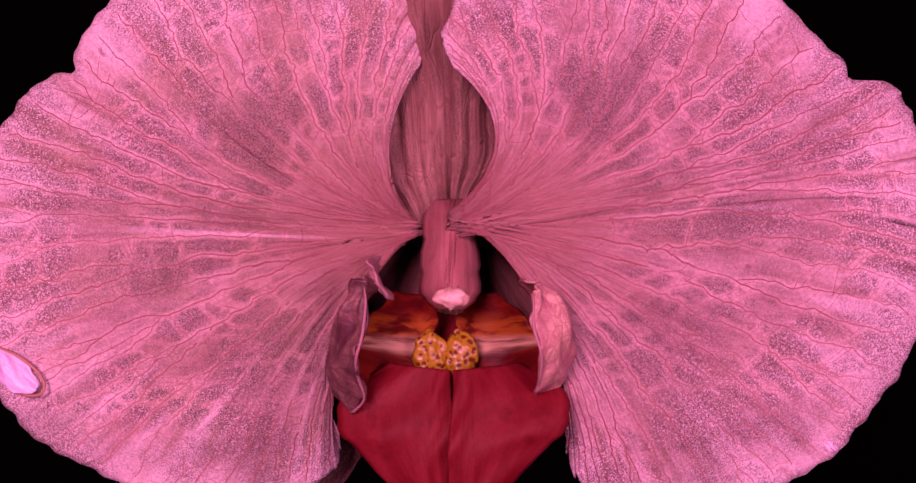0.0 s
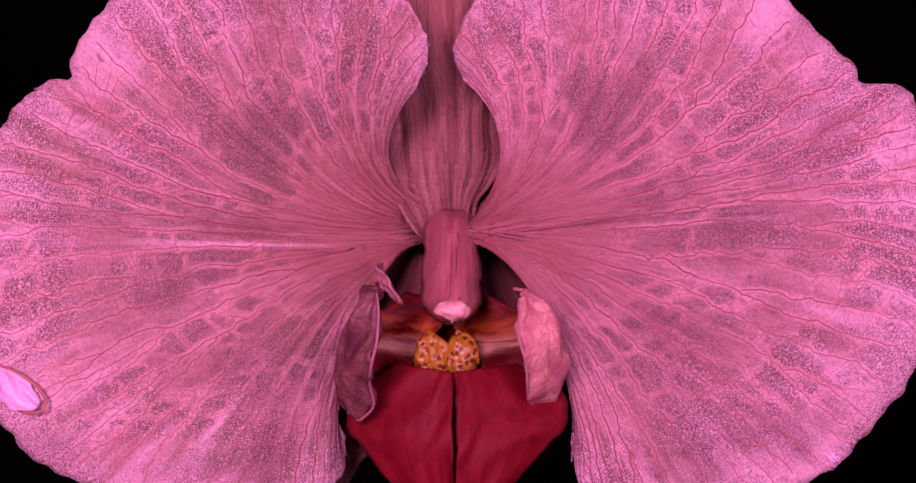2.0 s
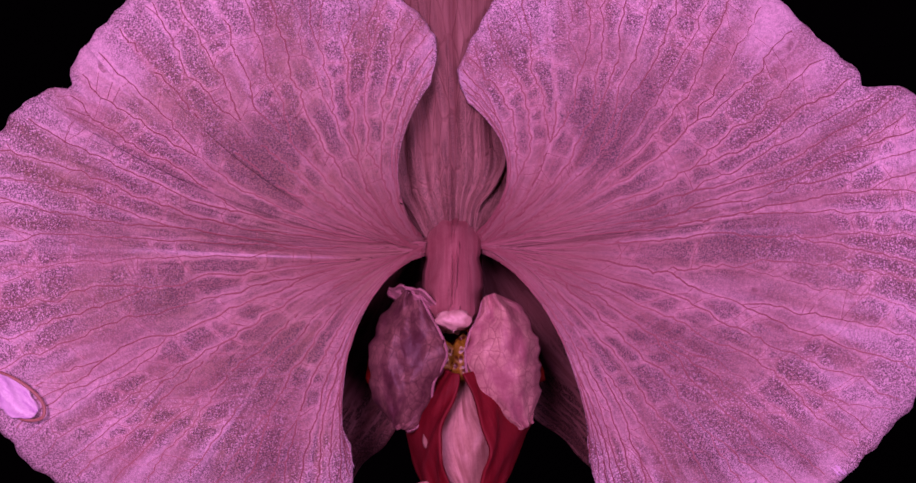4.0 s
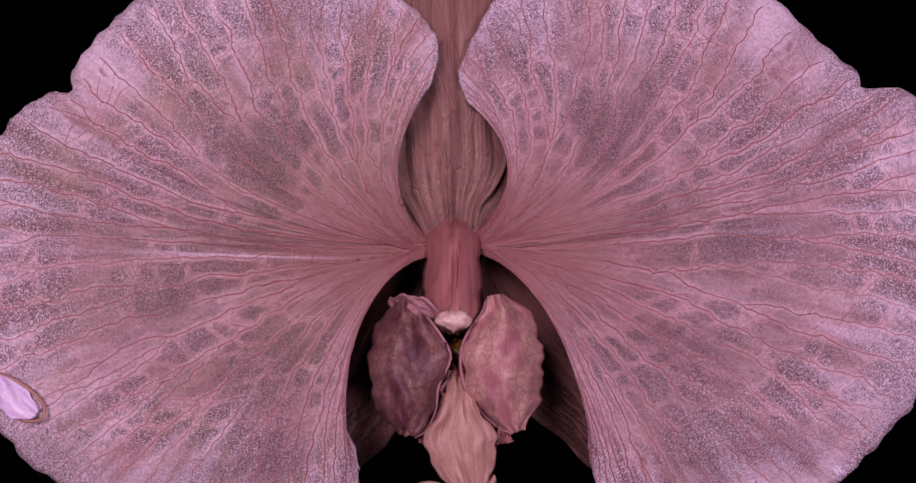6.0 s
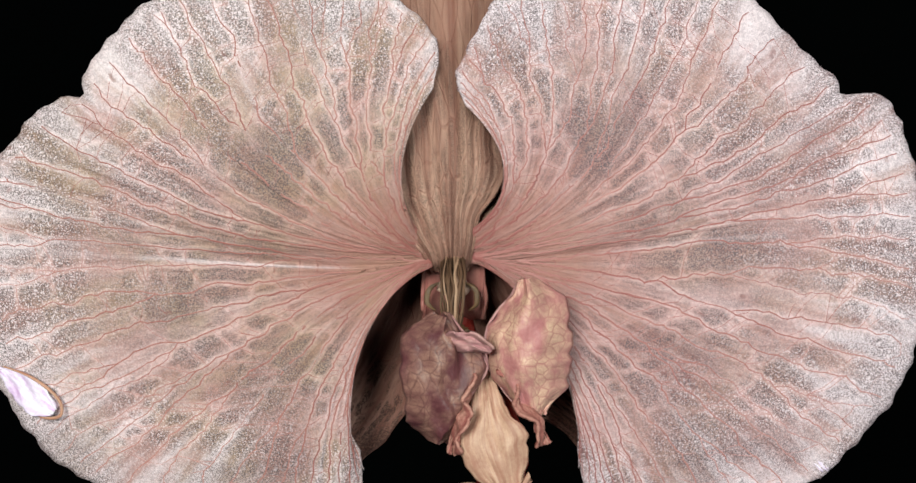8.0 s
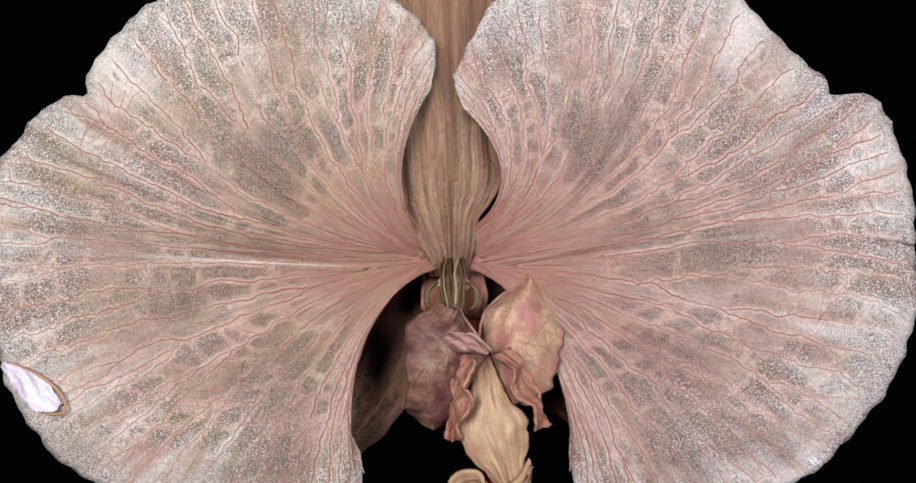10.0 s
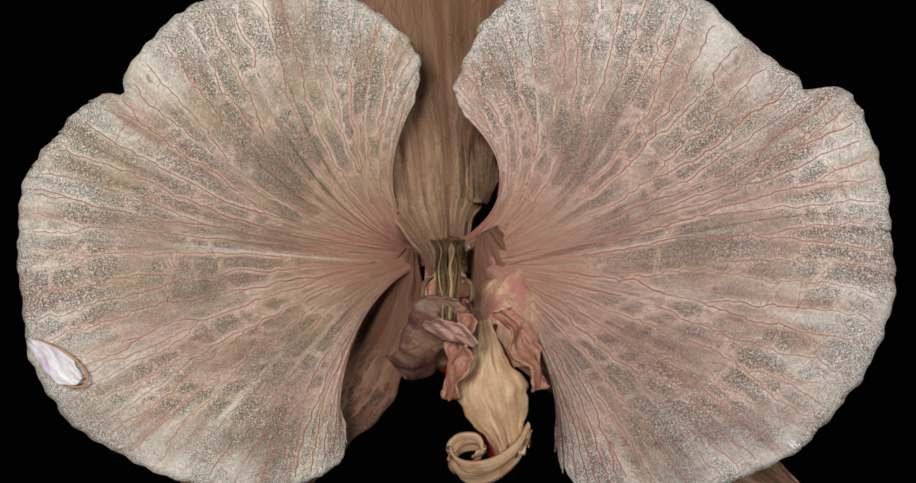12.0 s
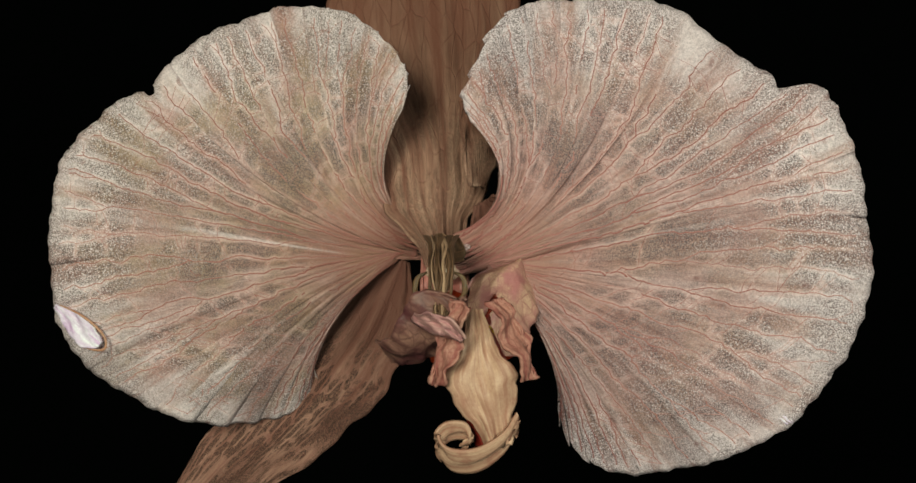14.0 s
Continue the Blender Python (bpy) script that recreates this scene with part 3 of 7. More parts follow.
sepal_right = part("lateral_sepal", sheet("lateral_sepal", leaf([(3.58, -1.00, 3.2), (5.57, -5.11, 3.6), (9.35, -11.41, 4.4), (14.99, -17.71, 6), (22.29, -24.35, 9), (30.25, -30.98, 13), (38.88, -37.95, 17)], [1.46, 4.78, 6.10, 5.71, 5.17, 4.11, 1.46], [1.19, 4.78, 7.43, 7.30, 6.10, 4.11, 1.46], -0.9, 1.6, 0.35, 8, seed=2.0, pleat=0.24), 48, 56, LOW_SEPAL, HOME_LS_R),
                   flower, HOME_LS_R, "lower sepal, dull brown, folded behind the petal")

# stalk that runs back to its fixing in the backdrop
stalk = part("flower_stalk", tube("flower_stalk", [(-0.6, -1.0, 3.5), (-0.6, -1.0, 40), (-0.5, -0.8, 200), (-0.4, -0.6, 462)], [1.6, 1.2, 1.3, 1.4], STRAND, (0, 0, 0), 10), flower, (0, 0, 0), "green brown stalk")

# lip: a keeled middle strip with two wings, a rolled tip and the warty callus
HOME_LIP = tuple(at(*(-0.4, -12.4, -5)))
lip = part("lip", sheet("lip", leaf([(-0.53, -14.26, -5.4), (-0.40, -16.92, -7.4), (-0.27, -20.03, -8.8), (0.00, -23.35, -9.4), (0.73, -26.87, -9.2), (1.26, -30.18, -8.4)], [0.91, 1.48, 2.28, 4.22, 3.53, 2.17, 1.48], [0.91, 1.48, 2.17, 3.99, 3.65, 2.40, 1.48], 1.8, 1.3, 0.5, 9, -0.9, wobble=0.9, crumple=0.4, pleat=0.05), 36, 56, LIP_RED, HOME_LIP),
           flower, HOME_LIP, "deep red keeled lip drying to tan")


def on_lip(q):
    return tuple(a - b for a, b in zip(q, HOME_LIP))


def lip_part(name, me, home, label=""):
    ob = part(name, me, lip, on_lip(home), label)
    return ob


H_WL = tuple(at(*(-3.05, -20.36, -10)))
wing_left = lip_part("lip_wing", sheet("lip_wing", leaf([(-2.65, -14.53, -9.2), (-3.05, -18.37, -10.4), (-3.18, -22.35, -11.4), (-3.18, -25.67, -11.2), (-2.39, -29.38, -10.4)], [4.78, 9.82, 9.82, 5.84, 2.52], [2.2, 2.6, 3.2, 3.2, 2.4], 2.2, 0.1, 0.4, 7, wobble=0.25), 24, 36, WING_RED, H_WL), H_WL, "crimson wing of the lip")
H_WR = tuple(at(*(2.26, -20.36, -10)))
wing_right = lip_part("lip_wing", sheet("lip_wing", leaf([(1.86, -14.53, -10), (2.26, -18.37, -11.8), (2.39, -22.35, -13), (2.39, -25.67, -12.9), (1.59, -29.38, -12.2)], [2.2, 2.6, 3.2, 3.2, 2.4], [5.57, 10.48, 9.68, 5.44, 2.52], 0.1, 2.2, 0.4, 7, seed=1.0, wobble=0.25), 24, 36, WING_RED, H_WR), H_WR, "crimson wing of the lip")


H_FL, H_FR = tuple(at(*(-3.05, -18.37, -10))), tuple(at(*(2.26, -18.37, -10)))
fold_left = lip_part("lip_fold", sheet("lip_fold", leaf([(-2.52, -13.86, -9.25), (-2.92, -16.71, -10.0), (-3.05, -19.83, -10.95), (-3.05, -23.81, -11.55)], [0.4, 0.53, 0.53, 0.2], [1.9, 2.5, 2.7, 1.2], 0.0, 0.3, 0.6, 13, wobble=1.6, crumple=0.8), 20, 40, ROSE, H_FL), H_FL, "rose red ragged fold")
fold_right = lip_part("lip_fold", sheet("lip_fold", leaf([(1.86, -13.86, -9.9), (2.12, -16.71, -11.15), (2.26, -19.83, -12.35), (2.26, -23.81, -13.15)], [1.9, 2.4, 2.6, 1.2], [0.4, 0.53, 0.53, 0.2], 0.3, 0.0, 0.6, 13, seed=2.0, wobble=1.6, crumple=0.8), 20, 40, ROSE, H_FR), H_FR, "rose red ragged fold")


def ribbon(path, half):
    def shape(u, v):
        a = spline(path, v)
        t = spline([(h,) for h in half], v)[0]
        q = at(a[0], a[1], a[2] - (2 * u - 1) * t * 0.6)
        return q + np.array((0.25 * math.sin(u * 9 + v * 5), 0, (2 * u - 1) * t * 0.72 + 0.2 * math.sin(u * 7)))
    return shape


H_CURL = tuple(at(*(2.06, -27.66, -8)))
curl = lip_part("lip_tip", sheet("lip_tip", ribbon([(3.58, -27.39, -9), (1.86, -30.05, -8.6), (-1.19, -31.9, -8.2), (-4.24, -31.77, -8), (-5.44, -29.91, -8), (-4.38, -28.45, -7.8), (-2.39, -28.45, -7.4), (-1.86, -29.65, -7), (-2.92, -30.18, -6.4)], [1.3, 1.5, 1.8, 1.9, 1.7, 1.5, 1.3, 1.0, 0.8]), 12, 60, LIP_RED, H_CURL), H_CURL, "tan curled tip")
H_CAL = tuple(at(*(-1.19, -13.07, -5)))
callus = lip_part("callus", lump("callus", (-2.79, -13.33, -6.6), (1.95, 1.0, 2.8), CALLUS, H_CAL, 0.25, 2.5), H_CAL, "orange warty callus with red specks")
callus_right = lip_part("callus", lump("callus", (0.53, -13.2, -6.6), (1.9, 1.0, 2.7), CALLUS, H_CAL, 0.25, 2.5), H_CAL, "orange warty callus with red specks")

# side lobes of the lip
HOME_LL = tuple(at(-5.90, -13.87, -9))
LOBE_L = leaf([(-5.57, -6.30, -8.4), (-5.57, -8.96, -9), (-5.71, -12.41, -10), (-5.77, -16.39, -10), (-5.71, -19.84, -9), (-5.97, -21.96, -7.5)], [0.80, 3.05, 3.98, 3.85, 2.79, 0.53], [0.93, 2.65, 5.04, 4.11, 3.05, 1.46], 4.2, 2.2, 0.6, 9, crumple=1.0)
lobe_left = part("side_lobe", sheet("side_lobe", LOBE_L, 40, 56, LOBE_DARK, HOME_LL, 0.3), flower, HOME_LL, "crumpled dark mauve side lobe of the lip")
HOME_LR = tuple(at(4.84, -13.53, -9))
LOBE_R = leaf([(4.25, -5.97, -8.4), (4.78, -8.43, -9), (4.78, -11.74, -10.4), (4.91, -15.39, -10.6), (5.71, -19.04, -9.2), (6.63, -21.69, -7.4)], [0.93, 2.92, 4.38, 4.38, 3.05, 0.66], [0.93, 3.32, 4.64, 4.64, 3.85, 1.06], 2.4, 4.4, 0.5, 9, seed=1.5, crumple=0.9)
lobe_right = part("side_lobe", sheet("side_lobe", LOBE_R, 40, 56, LOBE, HOME_LR, 0.3), flower, HOME_LR, "crumpled mauve and cream side lobe of the lip")
HOME_FRILL = tuple(at(-5.57, -7.10, -8))
frill = part("lobe_frill", sheet("lobe_frill", leaf([(-7.96, -6.57, -6.4), (-6.63, -7.10, -8.6), (-5.31, -7.23, -9.6), (-3.85, -7.63, -9.8), (-2.26, -8.82, -8.8)], [0.40, 0.93, 1.19, 1.06, 0.40], [0.33, 0.93, 1.06, 0.93, 0.33], 1.4, -1.0, 0.5, 9, seed=0.7, crumple=0.7), 18, 30, RIM_EDGE, HOME_FRILL, 0.25), flower, HOME_FRILL, "pale lilac ruffled flap over the lobe")

def rim_of(lobe, u, home):
    pts = [lobe(u, v) for v in (0.02, 0.15, 0.3, 0.45, 0.6, 0.75, 0.9, 0.98)]
    plane = [(q[0] * D * 1000 / (D * 1000 + q[1]), q[2] * D * 1000 / (D * 1000 + q[1]), q[1] - 0.1) for q in pts]
    return tube("lobe_rim", plane, [0.08, 0.14, 0.17, 0.15, 0.17, 0.14, 0.13, 0.06], RIM_EDGE, home, 8)


part("lobe_rim", rim_of(LOBE_L, 1.0, HOME_LL), lobe_left, (0, 0, 0), "pale violet rolled edge")
part("lobe_rim", rim_of(LOBE_R, 0.0, HOME_LR), lobe_right, (0, 0, 0), "pale violet rolled edge")


# linings of the throat, hinged beside the callus
H_LL, H_LR = tuple(at(*(-4.51, -12.4, -4.5))), tuple(at(*(2.52, -12.4, -4.5)))
lining_left = lip_part("lining", sheet("lining", leaf([(-4.25, -6.10, -1.5), (-4.51, -9.75, -3.6), (-4.78, -13.40, -5.2), (-6.24, -18.38, -6.8)], [2.39, 5.71, 7.43, 5.31], [2.26, 2.26, 0.93, 0.53], -3.4, 0.0, 0.2), 20, 26, LINING, H_LL), H_LL, "deep red lining with pale orange flare")
lining_right = lip_part("lining", sheet("lining", leaf([(2.26, -6.10, -1.5), (2.39, -9.75, -3.6), (2.65, -13.40, -5.2), (4.11, -18.38, -6.8)], [2.26, 2.26, 0.93, 0.53], [2.39, 6.10, 7.83, 5.97], 0.0, -3.4, 0.2, seed=1.0), 20, 26, LINING, H_LR), H_LR, "deep red lining with pale orange flare")
throat = part("throat", sheet("throat", leaf([(-1.06, -3.78, 2.5), (-1.06, -7.1, 2.2), (-1.06, -10.41, 0.5), (-1.06, -15.06, -3.5)], [1.99, 2.12, 2.26, 2.26], [1.99, 2.12, 2.26, 2.26], -0.3, -0.3, 0.2), 12, 16, WING_RED, HOME_LIP), lip, (0, 0, 0), "dark red throat")

# column in the middle: two fleshy flanks over inner strands, with the pale anther cap at its end
HOME_CO = tuple(at(*(-0.66, 0.86, -3)))
column = part("column", tube("column", [(-0.66, -0.4, 2.5), (-0.8, -1.79, -1), (-0.93, -5.77, -4), (-0.8, -8.95, -5.5)], [0.7, 0.4, 0.3, 0.6], STRAND, HOME_CO, 12), flower, HOME_CO, "stout pink column, shrivelling to dark strands")


def column_part(name, me, label=""):
    return part(name, me, column, (0, 0, 0), label)


COL = [(-0.66, 2.59, 0.4), (-0.66, 0.86, -3.2), (-0.66, -2.45, -6), (-0.66, -6.1, -9), (-0.6, -8.76, -10), (-0.6, -10.15, -8.5)]
FLANK_L = leaf(COL, [3.1, 3.05, 3.18, 3.42, 3.12, 1.33], [0.6] * 6, 4.4, 0.0, 0.05)
FLANK_R = leaf([(x + 0.1, z, y) for x, z, y in COL], [0.2] * 6, [3.1, 3.05, 3.18, 3.42, 3.12, 1.33], 0.0, 4.4, 0.05)
fibre = random.Random(5)
for k in range(17):
    f = k / 16 * 2 - 1
    x1 = -0.62 + 1.45 * f + fibre.uniform(-0.15, 0.15)
    r, y0 = fibre.uniform(0.07, 0.21), fibre.uniform(-0.7, 0.5)
    column_part("strand", tube("strand", [(-0.62 + 2.0 * f, -0.1, 4.2), (-0.62 + 1.6 * f, -0.6, 1.8 + y0), (x1 + fibre.uniform(-0.2, 0.2), -1.5, -0.8 + y0), (x1 + fibre.uniform(-0.25, 0.25), -3.2, -2.6 + y0), (x1 * 0.95 + fibre.uniform(-0.2, 0.2), -5.0, -3.6 + y0), (-0.62 + 1.15 * f + fibre.uniform(-0.2, 0.2), -6.8, -4.4 + y0), (-0.6 + 0.95 * f, -8.6, -5.4 + y0), (-0.6 + 0.7 * f, -9.6 + fibre.uniform(-0.5, 0.4), -5.8 + y0)],
                               [r * 0.6, r * 1.1, r, r * 0.8, r * 1.1, r * 0.8, r * 1.2, r * 0.6], STRAND_PALE if k in (3, 7, 9, 10, 14) else STRAND, HOME_CO, 8))
flank_left = column_part("flank", sheet("flank", FLANK_L, 14, 24, COLUMN, HOME_CO, 0.4), "pink fleshy flank")
flank_right = column_part("flank", sheet("flank", FLANK_R, 14, 24, COLUMN, HOME_CO, 0.4), "pink fleshy flank")
cap_mesh = lump("anther_cap", (-0.53, -8.9, -9.6), (1.9, 1.0, 1.1), CAP, HOME_CO, 0.2, 2.0)
join_mesh(cap_mesh, [tube("tooth", [(-0.85 + 0.16 * k, -9.7, -9.8), (-0.9 + 0.18 * k, -10.1 - 0.16 * (2 - abs(k - 2)), -9.8)], [0.14, 0.04], CAP, HOME_CO, 6) for k in range(5)])
cap = column_part("anther_cap", cap_mesh, "pale cream anther cap with a toothed edge")

column_part("strand_tip", lump("strand_tip", (-0.5, -9.75, -5.6), (1.5, 0.8, 0.75), TIP, HOME_CO, 0.5, 4.0), "burnt brown shrivelled tip")
for side in (-1, 1):
    column_part("dry_ear", tube("dry_ear", [(-0.66 + side * 1.5, -4.3, -1.6), (-0.66 + side * 2.6, -5.0, -1.8), (-0.66 + side * 2.8, -6.6, -2.2), (-0.66 + side * 1.9, -7.4, -2.8)], [0.12, 0.3, 0.3, 0.1], TIP, HOME_CO, 8, 0.5), "brown dry ear of the column")
# ---- motion: rows of seconds, place in millimetres and turn in degrees ----
LEFT_SECTIONS = {
    0: [(0, -3.95, -2.01, 1.46, -5.9, -0.5, 14),
        (1, -4.21, 0.11, 1.6, 16.4, 17.5, -37.6),
        (1.5, -4.23, 0.48, 1.4, 20.1, 19.5, -36.4),
        (2, -4.02, 0.33, 0.93, 23.4, 21.3, -35.7),
        (2.5, -3.71, -1.94, -0.47, -9.2, 0.8, 15.4),
        (3, -3.03, -3.44, -0.78, -7.6, 0.1, 13.6),
        (5.5, -2.73, -3.77, -0.98, -7, -0.4, 4.9),
        (6.5, -2.63, -4.13, -0.97, -6.4, -0.7, 1.4),
        (7, -2.59, -3.4, -1.24, -5.9, -0.6, 4),
        (7.5, -2.34, -2.96, -1.29, -3.6, -1.6, 7.8),
        (8, -2.38, -3.11, -1.47, -3.6, -1.3, 10.3),
        (10.5, -2.23, -2.91, -1.42, -6.7, -2.1, 11.8),
        (11, -2.2, -2.75, -1.46, -7, -2.2, 11.6),
        (11.5, -2.65, 3.55, -1.28, -1.8, -4.2, 8.4),
        (12, -3.65, 13.81, -1.07, -2, -5.8, 11.8),
        (13, -4.2, 19.55, -0.98, 8.1, -0.4, -28.5),
        (14, -5.03, 24.41, -0.71, 8.7, 1.5, -33.9)],
    1: [(0, -4, -2.03, 1.49, -5.5, 0.3, 12.7),
        (1, -4.2, 0.12, 1.62, 16.7, 16.5, -34.8),
        (1.5, -4.21, 0.49, 1.43, 20.4, 18.3, -33.4),
        (2, -4, 0.33, 0.96, 23.7, 19.9, -32.7),
        (2.5, -3.75, -1.9, -0.45, -8.6, 1.4, 15.3),
        (3, -3.05, -3.43, -0.8, -7.5, 0.3, 13.8),
        (5.5, -2.71, -3.75, -1, -7, -0.2, 5.5),
        (6.5, -2.6, -4.12, -0.97, -6.4, -0.6, 2),
        (7, -2.56, -3.39, -1.25, -5.9, -0.6, 4.4),
        (7.5, -2.31, -2.96, -1.3, -3.6, -1.6, 8),
        (8, -2.33, -3.11, -1.48, -3.6, -1.3, 10.2),
        (10.5, -2.19, -2.93, -1.45, -6.8, -2, 11.3),
        (11, -2.16, -2.77, -1.49, -7, -2, 11),
        (11.5, -2.64, 3.53, -1.31, -1.9, -3.8, 8),
        (12, -3.67, 13.81, -1.09, -2.1, -5, 12.1),
        (13, -4.17, 19.57, -1, 8.1, -0.2, -28.9),
        (14, -4.99, 24.41, -0.72, 9, 1.5, -34.7)],
    2: [(0, -4.02, -2.05, 1.53, -5.1, 1.1, 11),
        (1, -4.15, 0.15, 1.66, 17.3, 14.8, -30.7),
        (1.5, -4.15, 0.52, 1.47, 21, 16.3, -29.3),
        (2, -3.93, 0.34, 1.01, 24.4, 17.6, -28.7),
        (2.5, -3.76, -1.82, -0.4, -7.9, 1.6, 15.8),
        (3, -3.02, -3.41, -0.82, -7.4, 0.4, 14),
        (5.5, -2.65, -3.74, -1.03, -7, -0.2, 5.9),
        (6.5, -2.54, -4.1, -1, -6.5, -0.6, 2.5),
        (7, -2.49, -3.39, -1.29, -6, -0.7, 4.4),
        (7.5, -2.24, -2.96, -1.35, -3.7, -1.6, 7.8),
        (8, -2.26, -3.13, -1.54, -3.7, -1.4, 9.5),
        (10.5, -2.13, -2.98, -1.52, -6.9, -1.7, 10),
        (11, -2.1, -2.82, -1.57, -7.1, -1.8, 9.6),
        (11.5, -2.61, 3.51, -1.4, -1.9, -3, 7.2),
        (12, -3.67, 13.8, -1.17, -2, -3.9, 12.3),
        (13, -4.14, 19.61, -1.08, 8.1, 0.2, -28.7),
        (14, -4.95, 24.44, -0.78, 9.1, 1.6, -34.8)],
    3: [(0, -3.99, -2.11, 1.57, -4.5, 1.5, 8.1),
        (1, -4.06, 0.21, 1.7, 17.8, 12.5, -26.1),
        (1.5, -4.05, 0.57, 1.53, 21.6, 13.6, -24.8),
        (2, -3.81, 0.38, 1.08, 25, 14.5, -24.4),
        (2.5, -3.69, -1.77, -0.3, -7.3, 1.3, 15.2),
        (3, -2.96, -3.39, -0.82, -7.1, 0.2, 13.3),
        (5.5, -2.58, -3.73, -1.07, -6.9, -0.3, 5.7),
        (6.5, -2.46, -4.09, -1.06, -6.5, -0.7, 2.7),
        (7, -2.41, -3.39, -1.36, -6, -0.7, 4.1),
        (7.5, -2.15, -2.98, -1.42, -3.7, -1.6, 7),
        (8, -2.17, -3.17, -1.62, -3.6, -1.4, 8.1),
        (10.5, -2.04, -3.04, -1.63, -6.8, -1.4, 8.3),
        (11, -2.02, -2.89, -1.69, -7, -1.4, 7.8),
        (11.5, -2.55, 3.47, -1.55, -1.8, -2.1, 6),
        (12, -3.64, 13.78, -1.32, -1.9, -2.6, 11.6),
        (13, -4.1, 19.71, -1.21, 7.7, 0.6, -27),
        (14, -4.91, 24.52, -0.91, 9, 1.8, -33.9)],
    4: [(0, -3.91, -2.21, 1.59, -3.8, 1.8, 4.4),
        (1, -3.99, 0.29, 1.73, 17.6, 10.4, -21.7),
        (1.5, -3.96, 0.64, 1.57, 21.5, 11.1, -20.8),
        (2, -3.71, 0.44, 1.14, 24.9, 11.9, -20.7),
        (2.5, -3.59, -1.78, -0.21, -6.5, 0.8, 13.1),
        (3, -2.88, -3.42, -0.81, -6.7, -0, 11.8),
        (5.5, -2.49, -3.73, -1.13, -6.9, -0.4, 5.4),
        (6.5, -2.37, -4.08, -1.13, -6.6, -0.7, 2.9),
        (7, -2.33, -3.39, -1.44, -6, -0.8, 3.9),
        (7.5, -2.06, -3, -1.53, -3.5, -1.5, 6.2),
        (8, -2.08, -3.21, -1.72, -3.3, -1.2, 6.6),
        (10.5, -1.95, -3.09, -1.77, -6.6, -1.1, 6.9),
        (11, -1.93, -2.94, -1.84, -6.8, -1, 6.4),
        (11.5, -2.48, 3.45, -1.73, -1.8, -1.2, 5.3),
        (12, -3.57, 13.77, -1.51, -1.8, -1.3, 11.2),
        (13, -4.03, 19.92, -1.35, 6.8, 0.8, -22.9),
        (14, -4.85, 24.67, -1.07, 8.5, 1.9, -31.3)],
    5: [(0, -3.81, -2.33, 1.55, -2.9, 1.8, 1.2),
        (1, -3.93, 0.4, 1.71, 16.8, 8.5, -17.6),
        (1.5, -3.9, 0.74, 1.55, 20.7, 9, -17.1),
        (2, -3.63, 0.54, 1.12, 24.1, 9.7, -17.3),
        (2.5, -3.46, -1.84, -0.17, -5.6, 0.4, 10.6),
        (3, -2.79, -3.46, -0.84, -6.1, -0.2, 10.1),
        (5.5, -2.42, -3.73, -1.2, -6.9, -0.5, 5.3),
        (6.5, -2.3, -4.06, -1.21, -6.8, -0.7, 3.4),
        (7, -2.26, -3.39, -1.53, -6.1, -0.7, 3.9),
        (7.5, -1.98, -3.02, -1.65, -3.4, -1.3, 5.5),
        (8, -2, -3.25, -1.85, -2.9, -1, 5.2),
        (10.5, -1.87, -3.13, -1.91, -6.4, -0.7, 6),
        (11, -1.85, -2.98, -1.98, -6.6, -0.6, 5.5),
        (11.5, -2.4, 3.46, -1.89, -1.7, -0.5, 5),
        (12, -3.46, 13.77, -1.67, -1.6, -0.3, 10.6),
        (13, -3.97, 20.19, -1.49, 5.1, 0.9, -17.4),
        (14, -4.78, 24.9, -1.23, 7.1, 1.9, -26.9)],
    6: [(0, -3.7, -2.41, 1.5, -2, 1.7, -0.9),
        (1, -3.87, 0.55, 1.68, 14.9, 6.3, -12.9),
        (1.5, -3.84, 0.87, 1.51, 18.9, 6.7, -12.8),
        (2, -3.56, 0.68, 1.08, 22.5, 7.4, -13.4),
        (2.5, -3.34, -1.91, -0.19, -4.5, 0.3, 8.2),
        (3, -2.71, -3.51, -0.89, -5.3, -0.2, 8.4),
        (5.5, -2.36, -3.71, -1.26, -7, -0.5, 5.6),
        (6.5, -2.24, -4.02, -1.29, -7.3, -0.6, 4.3),
        (7, -2.21, -3.37, -1.62, -6.3, -0.6, 4.3),
        (7.5, -1.91, -3.04, -1.77, -3.1, -1, 4.8),
        (8, -1.92, -3.3, -1.99, -2.3, -0.7, 3.7),
        (10.5, -1.79, -3.17, -2.04, -5.9, -0.4, 4.8),
        (11, -1.78, -3.03, -2.11, -6.1, -0.2, 4.3),
        (11.5, -2.31, 3.43, -2.02, -1.1, 0.1, 3.8),
        (12, -3.3, 13.71, -1.79, -0.3, 0.6, 8),
        (13, -3.93, 20.47, -1.63, 2.7, 1.3, -11.9),
        (14, -4.73, 25.21, -1.39, 4.4, 2, -21.1)],
    7: [(0, -3.61, -2.44, 1.48, -1.7, 1.2, -1.6),
        (1, -3.83, 0.69, 1.66, 12.1, 4.2, -8.4),
        (1.5, -3.79, 1.02, 1.49, 16.2, 4.5, -8.6),
        (2, -3.5, 0.83, 1.05, 19.8, 5, -9.3),
        (2.5, -3.22, -1.98, -0.2, -2.9, 0.3, 5.8),
